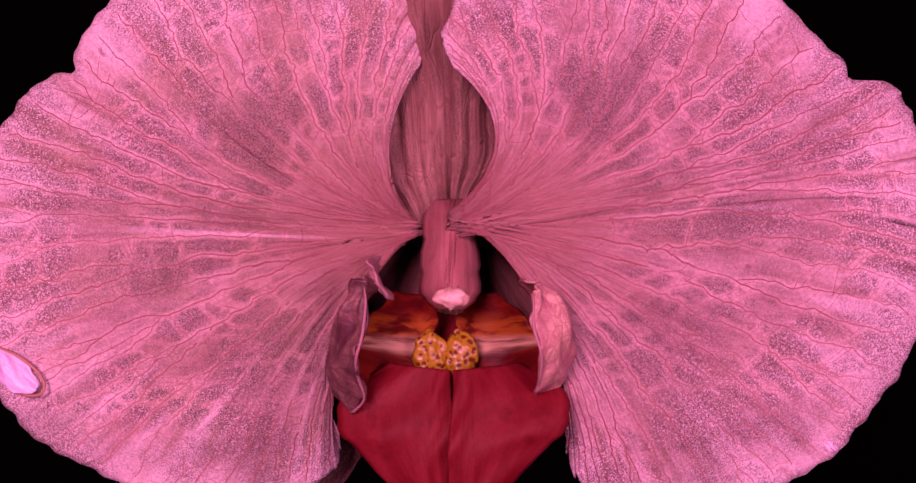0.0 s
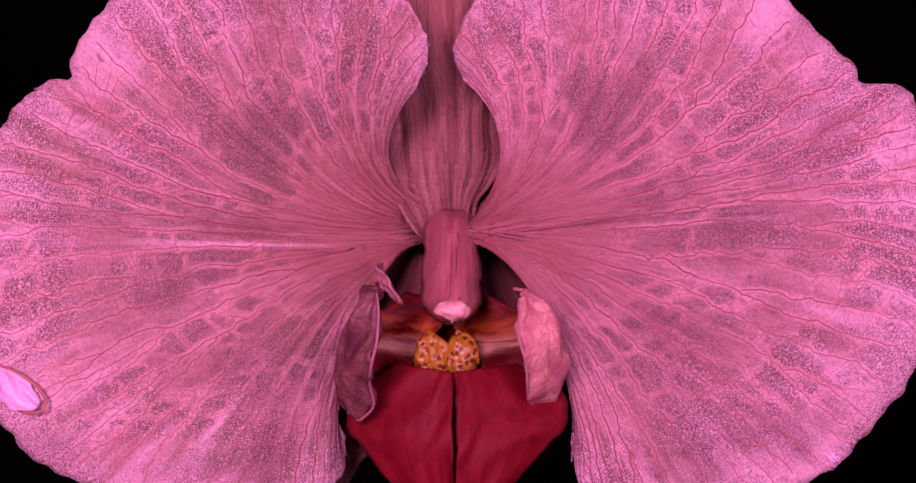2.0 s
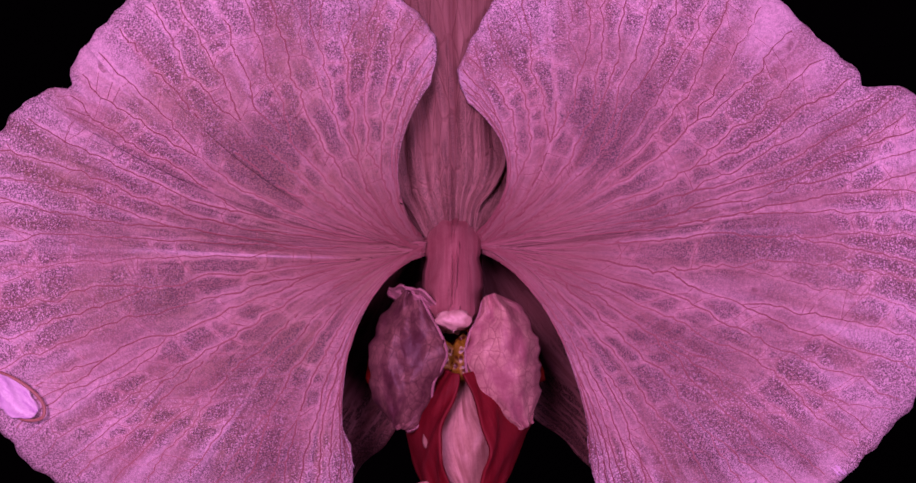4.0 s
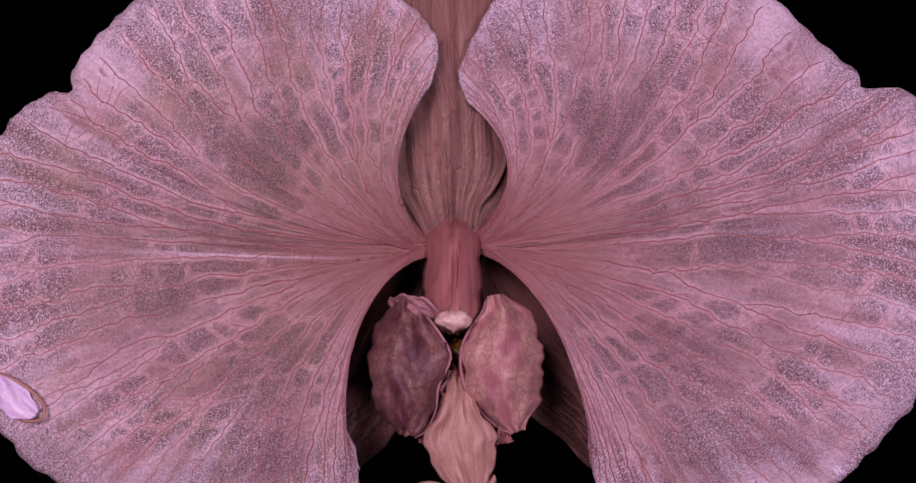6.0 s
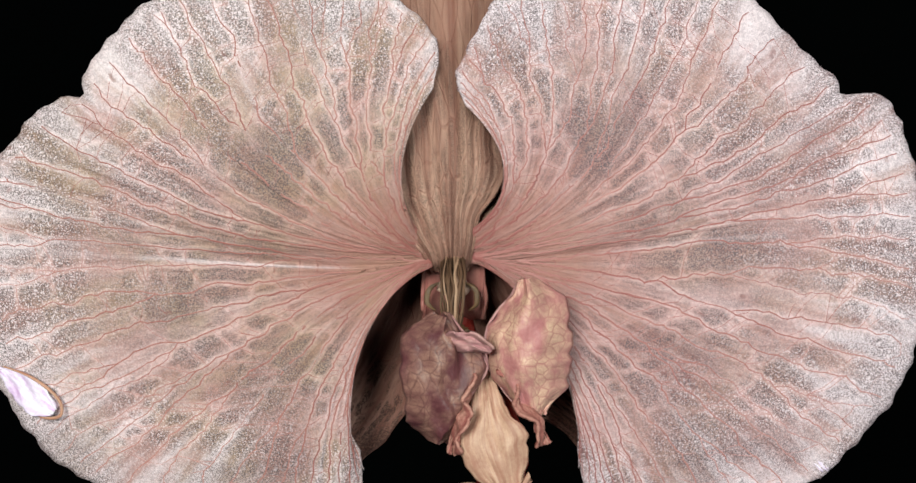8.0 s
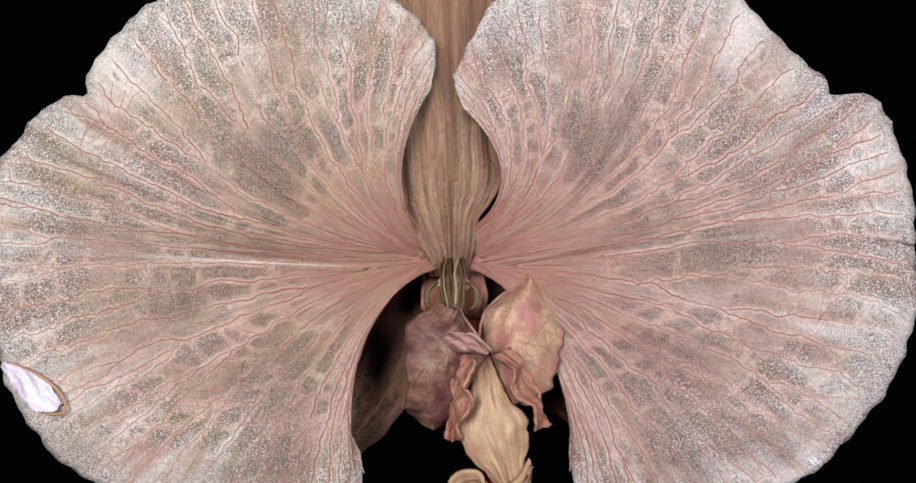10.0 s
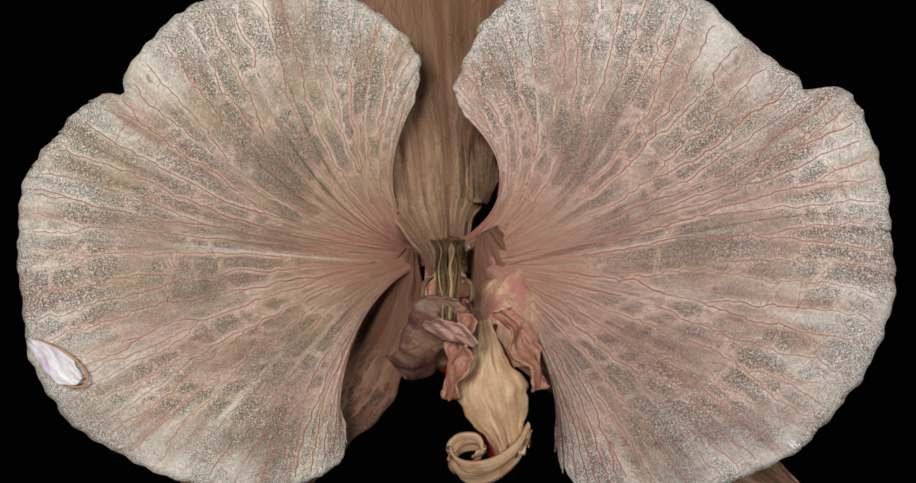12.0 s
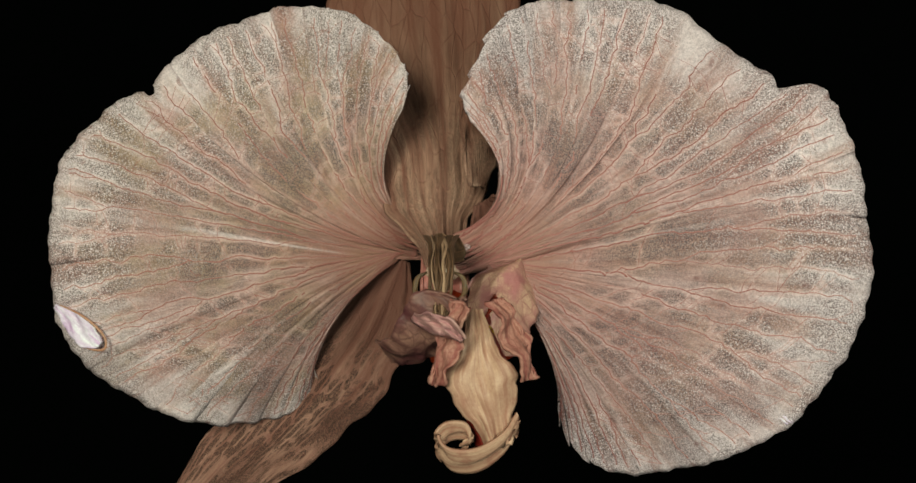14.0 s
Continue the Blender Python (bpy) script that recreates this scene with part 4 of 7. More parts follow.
        (3, -2.64, -3.57, -0.92, -4.1, 0.1, 6.5),
        (5.5, -2.32, -3.7, -1.31, -7.1, -0.4, 5.7),
        (6.5, -2.21, -3.99, -1.34, -7.6, -0.4, 4.9),
        (7, -2.18, -3.36, -1.68, -6.3, -0.4, 4.4),
        (7.5, -1.85, -3.08, -1.87, -2.3, -0.6, 3.5),
        (8, -1.87, -3.37, -2.1, -1.1, -0.1, 1.8),
        (10.5, -1.73, -3.24, -2.13, -4.8, 0.2, 3),
        (11, -1.72, -3.1, -2.2, -4.9, 0.4, 2.3),
        (11.5, -2.21, 3.36, -2.12, 0.4, 1, 1.5),
        (12, -3.1, 13.58, -1.89, 2.4, 1.9, 3.7),
        (13, -3.89, 20.7, -1.76, 0.5, 1.9, -8),
        (14, -4.71, 25.53, -1.56, 0.7, 2.3, -14.8)],
    8: [(0, -3.54, -2.47, 1.52, -1, 0.7, -2.4),
        (1, -3.8, 0.77, 1.66, 9.8, 2.8, -5.8),
        (1.5, -3.77, 1.11, 1.48, 13.7, 2.9, -5.8),
        (2, -3.47, 0.94, 1.04, 17.1, 3.3, -6.2),
        (2.5, -3.12, -2.08, -0.2, -0.8, 0.6, 3.3),
        (3, -2.58, -3.66, -0.93, -2, 0.4, 4.2),
        (5.5, -2.29, -3.72, -1.31, -6.4, -0.1, 5.1),
        (6.5, -2.18, -4, -1.36, -7.4, -0.2, 4.7),
        (7, -2.16, -3.38, -1.71, -5.7, -0.1, 3.8),
        (7.5, -1.81, -3.13, -1.94, -0.9, 0, 2.1),
        (8, -1.83, -3.43, -2.2, 0.5, 0.6, 0),
        (10.5, -1.68, -3.33, -2.19, -3, 0.8, 0.9),
        (11, -1.68, -3.2, -2.26, -2.9, 1, -0),
        (11.5, -2.12, 3.29, -2.21, 2.2, 1.9, -0.7),
        (12, -2.92, 13.47, -1.98, 5.4, 3.3, 0.1),
        (13, -3.86, 20.89, -1.91, -1.5, 2.8, -5.2),
        (14, -4.72, 25.86, -1.76, -3.7, 3.2, -9)],
    9: [(0, -3.49, -2.56, 1.56, 1.1, 0.4, -4.3),
        (1, -3.79, 0.76, 1.66, 9.2, 2.1, -5.3),
        (1.5, -3.76, 1.12, 1.47, 12.5, 2.1, -4.8),
        (2, -3.46, 0.99, 1.01, 15.2, 2.3, -4.7),
        (2.5, -3.03, -2.18, -0.18, 1.8, 0.8, 1),
        (3, -2.52, -3.76, -0.92, 0.6, 0.8, 1.9),
        (5.5, -2.27, -3.78, -1.28, -4.7, 0, 3.7),
        (6.5, -2.17, -4.04, -1.33, -6, -0, 3.7),
        (7, -2.14, -3.43, -1.7, -4.3, 0.2, 2.6),
        (7.5, -1.79, -3.19, -1.98, 0.8, 0.5, 0.6),
        (8, -1.82, -3.49, -2.26, 2.1, 1.2, -1.4),
        (10.5, -1.65, -3.42, -2.21, -0.7, 1.3, -1.2),
        (11, -1.65, -3.3, -2.28, -0.5, 1.6, -2.2),
        (11.5, -2.05, 3.24, -2.26, 4, 2.7, -2.3),
        (12, -2.75, 13.42, -2.05, 7.5, 4.3, -1.9),
        (13, -3.81, 21.03, -2.04, -2.6, 3.8, -3.8),
        (14, -4.74, 26.11, -1.98, -7.2, 4.7, -5.2)],
    10: [(0, -3.46, -2.69, 1.58, 4.3, 0.7, -6.7),
        (1, -3.78, 0.71, 1.65, 9.5, 1.8, -5.6),
        (1.5, -3.76, 1.1, 1.45, 12.2, 1.7, -4.7),
        (2, -3.45, 1, 0.97, 14, 1.8, -4),
        (2.5, -2.95, -2.29, -0.16, 5.2, 1.1, -1.4),
        (3, -2.48, -3.88, -0.88, 4.2, 1.2, -0.7),
        (5.5, -2.25, -3.88, -1.21, -1.4, 0.2, 1.4),
        (6.5, -2.15, -4.13, -1.25, -2.8, 0.1, 1.6),
        (7, -2.13, -3.52, -1.65, -1, 0.4, 0.4),
        (7.5, -1.77, -3.29, -1.98, 3.9, 1, -1.5),
        (8, -1.81, -3.58, -2.28, 4.9, 1.7, -3.4),
        (10.5, -1.63, -3.55, -2.19, 3, 1.8, -3.8),
        (11, -1.63, -3.43, -2.26, 3.2, 2.1, -4.8),
        (11.5, -1.98, 3.18, -2.27, 6.6, 3.3, -4.1),
        (12, -2.6, 13.4, -2.08, 9.6, 5, -3.3),
        (13, -3.73, 21.05, -2.13, -0.9, 4.9, -4.7),
        (14, -4.74, 26.19, -2.14, -6.6, 6.2, -5.3)],
    11: [(0, -3.45, -2.79, 1.58, 7.2, 1, -8.4),
        (1, -3.77, 0.65, 1.64, 9.9, 1.5, -6),
        (1.5, -3.75, 1.06, 1.42, 12, 1.3, -4.7),
        (2, -3.44, 0.99, 0.93, 13.3, 1.4, -3.7),
        (2.5, -2.88, -2.4, -0.13, 9, 1.5, -3.4),
        (3, -2.43, -4.01, -0.83, 8.8, 1.7, -3.1),
        (5.5, -2.22, -4.02, -1.11, 4.1, 0.6, -1.4),
        (6.5, -2.12, -4.27, -1.15, 2.8, 0.4, -1.3),
        (7, -2.11, -3.66, -1.57, 4.4, 0.9, -2.4),
        (7.5, -1.74, -3.41, -1.97, 8.7, 1.7, -4),
        (8, -1.79, -3.68, -2.28, 9.2, 2.3, -5.6),
        (10.5, -1.59, -3.69, -2.15, 7.7, 2.3, -6.3),
        (11, -1.6, -3.57, -2.21, 7.8, 2.6, -7.3),
        (11.5, -1.88, 3.11, -2.25, 9.8, 3.7, -5.8),
        (12, -2.42, 13.4, -2.08, 11.2, 5.3, -4.2),
        (13, -3.61, 21.01, -2.16, 3.2, 5.8, -6.8),
        (14, -4.67, 26.12, -2.2, -1.1, 7.5, -8.2)],
    12: [(0, -3.46, -2.84, 1.57, 8.2, 1.1, -8.9),
        (1, -3.77, 0.61, 1.62, 9.8, 1.2, -6.1),
        (1.5, -3.75, 1.03, 1.39, 11.7, 1, -4.8),
        (2, -3.42, 0.97, 0.89, 12.8, 1, -3.7),
        (2.5, -2.82, -2.47, -0.1, 11.8, 1.6, -4.6),
        (3, -2.37, -4.1, -0.78, 12.6, 2, -4.6),
        (5.5, -2.17, -4.14, -1.04, 9.4, 1.1, -3.5),
        (6.5, -2.07, -4.39, -1.07, 8.4, 0.9, -3.5),
        (7, -2.06, -3.77, -1.5, 9.6, 1.3, -4.5),
        (7.5, -1.68, -3.5, -1.95, 12.8, 2.2, -5.6),
        (8, -1.74, -3.77, -2.27, 12.9, 2.7, -7),
        (10.5, -1.53, -3.78, -2.1, 11, 2.4, -7.7),
        (11, -1.54, -3.67, -2.16, 10.9, 2.6, -8.7),
        (11.5, -1.76, 3.08, -2.22, 11.4, 3.6, -6.5),
        (12, -2.21, 13.45, -2.06, 10.5, 4.8, -4),
        (13, -3.46, 21.02, -2.15, 5.2, 6, -7.5),
        (14, -4.56, 26.09, -2.21, 3.1, 8.2, -9.8)],
    13: [(0, -3.48, -2.87, 1.55, 7.6, 0.9, -8.9),
        (1, -3.79, 0.57, 1.59, 9, 0.8, -6.1),
        (1.5, -3.76, 1, 1.36, 10.9, 0.6, -4.8),
        (2, -3.41, 0.95, 0.84, 12.1, 0.7, -3.7),
        (2.5, -2.79, -2.51, -0.09, 12.8, 1.4, -5),
        (3, -2.33, -4.14, -0.75, 14, 1.9, -5.1),
        (5.5, -2.14, -4.2, -0.99, 11.9, 1.2, -4.2),
        (6.5, -2.03, -4.45, -1.02, 11, 1.1, -4.3),
        (7, -2.02, -3.83, -1.47, 12.1, 1.5, -5.2),
        (7.5, -1.64, -3.55, -1.95, 14.7, 2.3, -6.3),
        (8, -1.7, -3.82, -2.27, 14.6, 2.7, -7.6),
        (10.5, -1.49, -3.84, -2.07, 12.6, 2.3, -8.4),
        (11, -1.5, -3.73, -2.12, 12.4, 2.5, -9.4),
        (11.5, -1.65, 3.08, -2.18, 11.6, 3.2, -6.8),
        (12, -2.03, 13.52, -2.02, 8.6, 4.1, -3.6),
        (13, -3.31, 21.06, -2.11, 4.9, 5.7, -7.5),
        (14, -4.45, 26.11, -2.17, 4.1, 8.2, -10)],
    14: [(0, -3.52, -2.87, 1.5, 4.6, 0.6, -8.5),
        (1, -3.83, 0.56, 1.54, 5.5, 0.2, -5.7),
        (1.5, -3.79, 1, 1.3, 7.4, 0, -4.4),
        (2, -3.43, 0.96, 0.78, 8.7, 0.2, -3.2),
        (2.5, -2.8, -2.51, -0.1, 10.7, 1, -4.8),
        (3, -2.34, -4.15, -0.74, 12.1, 1.5, -4.9),
        (5.5, -2.15, -4.22, -0.97, 11.2, 1.1, -4.2),
        (6.5, -2.05, -4.47, -0.99, 10.4, 1, -4.3),
        (7, -2.04, -3.84, -1.45, 11.6, 1.4, -5.3),
        (7.5, -1.65, -3.56, -1.97, 13.8, 2.1, -6.2),
        (8, -1.7, -3.82, -2.29, 13.9, 2.6, -7.7),
        (10.5, -1.48, -3.88, -2.07, 13.6, 2.4, -8.7),
        (11, -1.51, -3.78, -2.11, 13.5, 2.5, -9.7),
        (11.5, -1.6, 3.09, -2.16, 11, 3, -6.8),
        (12, -1.92, 13.58, -1.99, 5.5, 3.5, -3.2),
        (13, -3.22, 21.11, -2.05, 2.6, 5.1, -7.1),
        (14, -4.37, 26.15, -2.1, 2.6, 7.6, -9.7)],
    15: [(0, -3.57, -2.85, 1.44, -1.3, 0.1, -8.1),
        (1, -3.88, 0.59, 1.48, -1.3, -0.5, -5.2),
        (1.5, -3.84, 1.03, 1.24, 0.5, -0.7, -3.9),
        (2, -3.47, 0.99, 0.72, 1.9, -0.6, -2.7),
        (2.5, -2.83, -2.47, -0.11, 4.5, 0.3, -4.3),
        (3, -2.38, -4.11, -0.72, 6.4, 0.9, -4.5),
        (5.5, -2.2, -4.2, -0.94, 7.1, 0.7, -3.9),
        (6.5, -2.1, -4.45, -0.96, 6.5, 0.7, -4),
        (7, -2.07, -3.82, -1.43, 8, 1.1, -5),
        (7.5, -1.67, -3.53, -1.98, 10, 1.7, -6),
        (8, -1.73, -3.8, -2.31, 10.3, 2.2, -7.5),
        (10.5, -1.5, -3.9, -2.09, 13.5, 2.5, -8.9),
        (11, -1.53, -3.8, -2.13, 13.8, 2.7, -9.9),
        (11.5, -1.58, 3.11, -2.17, 9.7, 2.9, -6.9),
        (12, -1.86, 13.65, -1.97, 1.6, 3.1, -2.9),
        (13, -3.17, 21.17, -1.99, -2.6, 4.4, -6.6),
        (14, -4.33, 26.22, -2.02, -2.7, 6.8, -9.3)],
    16: [(0, -3.58, -2.86, 1.33, -2.4, 0.1, -8.2),
        (1, -3.92, 0.58, 1.37, -3.6, -0.7, -5.3),
        (1.5, -3.88, 1.02, 1.14, -2.4, -1, -3.9),
        (2, -3.49, 1, 0.62, -1.2, -0.9, -2.8),
        (2.5, -2.85, -2.45, -0.14, 0.5, -0.1, -4.4),
        (3, -2.4, -4.08, -0.72, 1.9, 0.5, -4.5),
        (5.5, -2.23, -4.17, -0.93, 3, 0.5, -3.9),
        (6.5, -2.14, -4.43, -0.95, 2.8, 0.4, -4),
        (7, -2.1, -3.8, -1.42, 4.3, 0.8, -5),
        (7.5, -1.69, -3.51, -2, 6.6, 1.5, -6.1),
        (8, -1.73, -3.77, -2.33, 7, 2, -7.5),
        (10.5, -1.51, -3.86, -2.13, 8.9, 2.4, -8.9),
        (11, -1.54, -3.76, -2.17, 8.4, 2.6, -10),
        (11.5, -1.58, 3.13, -2.2, 7.8, 2.9, -6.9),
        (12, -1.83, 13.66, -1.98, 2.5, 3.3, -3),
        (13, -3.15, 21.18, -1.96, -2, 4.4, -6.7),
        (14, -4.31, 26.22, -1.95, -1, 6.7, -9.3)],
    17: [(0, -3.57, -2.87, 1.15, -0.4, 0.5, -8),
        (1, -3.92, 0.55, 1.19, -2.7, -0.5, -5.2),
        (1.5, -3.88, 1.01, 0.97, -2.5, -0.9, -4),
        (2, -3.49, 0.98, 0.45, -2, -0.9, -2.9),
        (2.5, -2.85, -2.45, -0.23, -0.7, -0.2, -4.5),
        (3, -2.4, -4.09, -0.75, 0.4, 0.4, -4.7),
        (5.5, -2.24, -4.18, -0.95, 1.5, 0.5, -4.1),
        (6.5, -2.15, -4.44, -0.98, 1.6, 0.5, -4.2),
        (7, -2.11, -3.8, -1.45, 3.3, 0.9, -5.2),
        (7.5, -1.68, -3.5, -2.05, 5.6, 1.6, -6.2),
        (8, -1.72, -3.77, -2.39, 6.5, 2.1, -7.6),
        (10.5, -1.49, -3.85, -2.2, 6.7, 2.5, -9.2),
        (11, -1.52, -3.74, -2.24, 6.1, 2.7, -10.2),
        (11.5, -1.57, 3.15, -2.27, 7.1, 3.2, -7.1),
        (12, -1.83, 13.67, -2.03, 5.4, 3.8, -2.7),
        (13, -3.15, 21.17, -1.95, 4, 5, -6.2),
        (14, -4.31, 26.2, -1.91, 7.1, 7.2, -8.6)],
    18: [(0, -3.54, -2.87, 0.94, 1.4, 1, -7.6),
        (1, -3.91, 0.54, 0.98, -1.6, -0.2, -5),
        (1.5, -3.88, 1, 0.77, -2, -0.6, -3.9),
        (2, -3.49, 0.97, 0.26, -2.1, -0.7, -3),
        (2.5, -2.84, -2.46, -0.34, -1.2, -0.1, -4.7),
        (3, -2.4, -4.1, -0.79, -0.5, 0.4, -4.9),
        (5.5, -2.24, -4.19, -0.98, 1, 0.5, -4.2),
        (6.5, -2.15, -4.45, -1, 1.3, 0.6, -4.2),
        (7, -2.1, -3.8, -1.48, 3.3, 1, -5.1),
        (7.5, -1.67, -3.5, -2.1, 5.5, 1.6, -6.2),
        (8, -1.7, -3.76, -2.43, 7, 2.1, -7.5),
        (10.5, -1.45, -3.84, -2.26, 6, 2.5, -9.4),
        (11, -1.49, -3.73, -2.29, 5.7, 2.8, -10.4),
        (11.5, -1.56, 3.15, -2.34, 6, 3.3, -7.4),
        (12, -1.87, 13.67, -2.11, 5.4, 4.2, -2.8),
        (13, -3.19, 21.2, -1.96, 7.3, 5.5, -5.5),
        (14, -4.35, 26.24, -1.89, 12.3, 7.7, -7.4)],
    19: [(0, -3.53, -2.84, 0.74, 3.8, 1.5, -6.7),
        (1, -3.91, 0.56, 0.77, 0.6, 0.3, -4.2),
        (1.5, -3.89, 1.01, 0.58, -0.1, -0.2, -3.2),
        (2, -3.5, 0.98, 0.07, -0.9, -0.4, -2.5),
        (2.5, -2.86, -2.45, -0.43, -0.7, 0, -4.5),
        (3, -2.43, -4.11, -0.82, -0.9, 0.3, -5),
        (5.5, -2.28, -4.19, -0.97, 1.3, 0.5, -4.1),
        (6.5, -2.19, -4.44, -0.99, 1.9, 0.6, -3.9),
        (7, -2.13, -3.79, -1.48, 4, 1, -4.9),
        (7.5, -1.69, -3.49, -2.11, 5.7, 1.6, -6.1),
        (8, -1.69, -3.75, -2.46, 7.3, 2.1, -7.4),
        (10.5, -1.43, -3.86, -2.28, 4.6, 2.2, -10),
        (11, -1.46, -3.74, -2.31, 4.5, 2.5, -10.8),
        (11.5, -1.58, 3.13, -2.39, 4.4, 3.3, -8),
        (12, -1.94, 13.66, -2.18, 4.7, 4.5, -3.1),
        (13, -3.27, 21.22, -1.98, 9.4, 5.9, -4.8),
        (14, -4.43, 26.29, -1.89, 16.3, 8, -6)],
    20: [(0, -3.55, -2.81, 0.55, 6.4, 1.9, -5.5),
        (1, -3.94, 0.6, 0.59, 3.2, 0.7, -2.9),
        (1.5, -3.92, 1.05, 0.41, 2.4, 0.2, -2),
        (2, -3.54, 1.01, -0.09, 1.2, -0, -1.4),
        (2.5, -2.91, -2.43, -0.5, 0.8, 0.2, -3.7),
        (3, -2.49, -4.09, -0.82, 0, 0.3, -4.6),
        (5.5, -2.34, -4.16, -0.93, 2.8, 0.5, -3.3),
        (6.5, -2.26, -4.41, -0.94, 3.6, 0.6, -3.1),
        (7, -2.18, -3.76, -1.44, 5.4, 1, -4.1),
        (7.5, -1.73, -3.48, -2.1, 6.5, 1.6, -5.7),
        (8, -1.71, -3.74, -2.46, 7.9, 2, -7.2),
        (10.5, -1.44, -3.86, -2.28, 3.9, 2, -10.4),
        (11, -1.47, -3.74, -2.29, 3.9, 2.3, -11.2),
        (11.5, -1.63, 3.11, -2.41, 3.3, 3.2, -8.6),
        (12, -2.05, 13.63, -2.24, 3.5, 4.7, -3.7),
        (13, -3.4, 21.23, -2.03, 10.1, 6.5, -4.5),
        (14, -4.55, 26.33, -1.94, 17.8, 8.7, -5.3)],
    21: [(0, -3.58, -2.78, 0.4, 8.4, 2.1, -4.2),
        (1, -3.98, 0.63, 0.43, 5.4, 1, -1.5),
        (1.5, -3.97, 1.09, 0.26, 4.7, 0.6, -0.5),
        (2, -3.59, 1.05, -0.23, 3.4, 0.3, -0.1),
        (2.5, -2.97, -2.38, -0.55, 2.9, 0.4, -2.4),
        (3, -2.56, -4.05, -0.79, 1.7, 0.5, -3.5),
        (5.5, -2.41, -4.13, -0.87, 4.6, 0.5, -2.2),
        (6.5, -2.33, -4.38, -0.87, 5.5, 0.6, -1.9),
        (7, -2.24, -3.73, -1.39, 7.1, 1, -3.1),
        (7.5, -1.79, -3.46, -2.07, 7.5, 1.5, -5.1),
        (8, -1.75, -3.72, -2.45, 8.7, 2, -6.7),
        (10.5, -1.47, -3.84, -2.26, 4.2, 1.9, -10.2),
        (11, -1.5, -3.71, -2.27, 4.4, 2.3, -10.9),
        (11.5, -1.7, 3.1, -2.42, 2.8, 3.3, -8.9),
        (12, -2.18, 13.61, -2.28, 2.5, 5, -4.3),
        (13, -3.54, 21.25, -2.09, 10.6, 7.2, -4.1),
        (14, -4.69, 26.36, -2.05, 18.2, 9.6, -4.9)],
    22: [(0, -3.64, -2.73, 0.27, 10.8, 2.1, -2.3),
        (1, -4.03, 0.68, 0.3, 7.8, 1.2, 0.4),
        (1.5, -4.03, 1.15, 0.15, 7.4, 0.9, 1.7),
        (2, -3.66, 1.11, -0.34, 6, 0.7, 2),
        (2.5, -3.04, -2.32, -0.58, 5.4, 0.7, -0.4),
        (3, -2.63, -3.99, -0.75, 4, 0.8, -1.7),
        (5.5, -2.48, -4.1, -0.81, 6, 0.6, -1.1),
        (6.5, -2.39, -4.37, -0.79, 6.7, 0.6, -1),
        (7, -2.31, -3.69, -1.32, 8.5, 1, -2),
        (7.5, -1.86, -3.42, -2.03, 8.9, 1.6, -4.1),
        (8, -1.81, -3.67, -2.42, 10.1, 2, -5.6),
        (10.5, -1.52, -3.78, -2.24, 6, 2, -8.8),
        (11, -1.54, -3.62, -2.23, 6.8, 2.5, -9),
        (11.5, -1.79, 3.15, -2.41, 4.1, 3.6, -7.9),
        (12, -2.32, 13.65, -2.29, 3.9, 5.5, -3.2),
        (13, -3.7, 21.37, -2.1, 14.5, 7.8, -1.1),
        (14, -4.85, 26.5, -2.1, 22.1, 10.3, -1.8)],
    23: [(0, -3.72, -2.63, 0.18, 13.9, 2, 0.9),
        (1, -4.11, 0.76, 0.19, 10.5, 1.2, 3.1),
        (1.5, -4.1, 1.24, 0.06, 10.2, 1, 4.6),
        (2, -3.75, 1.19, -0.43, 8.6, 0.8, 4.7),
        (2.5, -3.12, -2.23, -0.59, 7.9, 0.9, 2.2),
        (3, -2.7, -3.92, -0.71, 6.4, 1.1, 0.7),
        (5.5, -2.54, -4.09, -0.75, 6.8, 0.7, -0.4),
        (6.5, -2.45, -4.38, -0.73, 6.9, 0.6, -0.9),
        (7, -2.37, -3.68, -1.27, 9.3, 1.1, -1.3),
        (7.5, -1.93, -3.37, -1.99, 10.3, 1.6, -2.7),
        (8, -1.88, -3.61, -2.38, 11.9, 2, -3.8),
        (10.5, -1.57, -3.68, -2.2, 8.7, 2.3, -6.1),
        (11, -1.57, -3.5, -2.18, 10.1, 2.7, -5.8),
        (11.5, -1.87, 3.25, -2.37, 6.9, 4, -5.2),
        (12, -2.47, 13.75, -2.26, 7.1, 6.1, -0.2),
        (13, -3.88, 21.58, -2.07, 20.5, 7.8, 4.5),
        (14, -5.04, 26.76, -2.12, 28.8, 9.8, 4.4)],
    24: [(0, -3.81, -2.51, 0.1, 16.9, 1.5, 4.8),
        (1, -4.2, 0.86, 0.11, 13.1, 0.9, 6.5),
        (1.5, -4.2, 1.34, 0, 12.7, 0.7, 7.9),
        (2, -3.85, 1.29, -0.49, 10.9, 0.6, 7.8),
        (2.5, -3.21, -2.15, -0.6, 9.9, 0.9, 4.9),
        (3, -2.77, -3.86, -0.68, 7.9, 1.3, 2.6),
        (5.5, -2.6, -4.1, -0.71, 6.9, 0.8, -0.3),
        (6.5, -2.51, -4.41, -0.69, 6.6, 0.6, -1.3),
        (7, -2.42, -3.68, -1.22, 9.5, 1.1, -1.1),
        (7.5, -2, -3.35, -1.95, 11, 1.6, -1.8),
        (8, -1.94, -3.57, -2.34, 13.1, 1.9, -2.4),
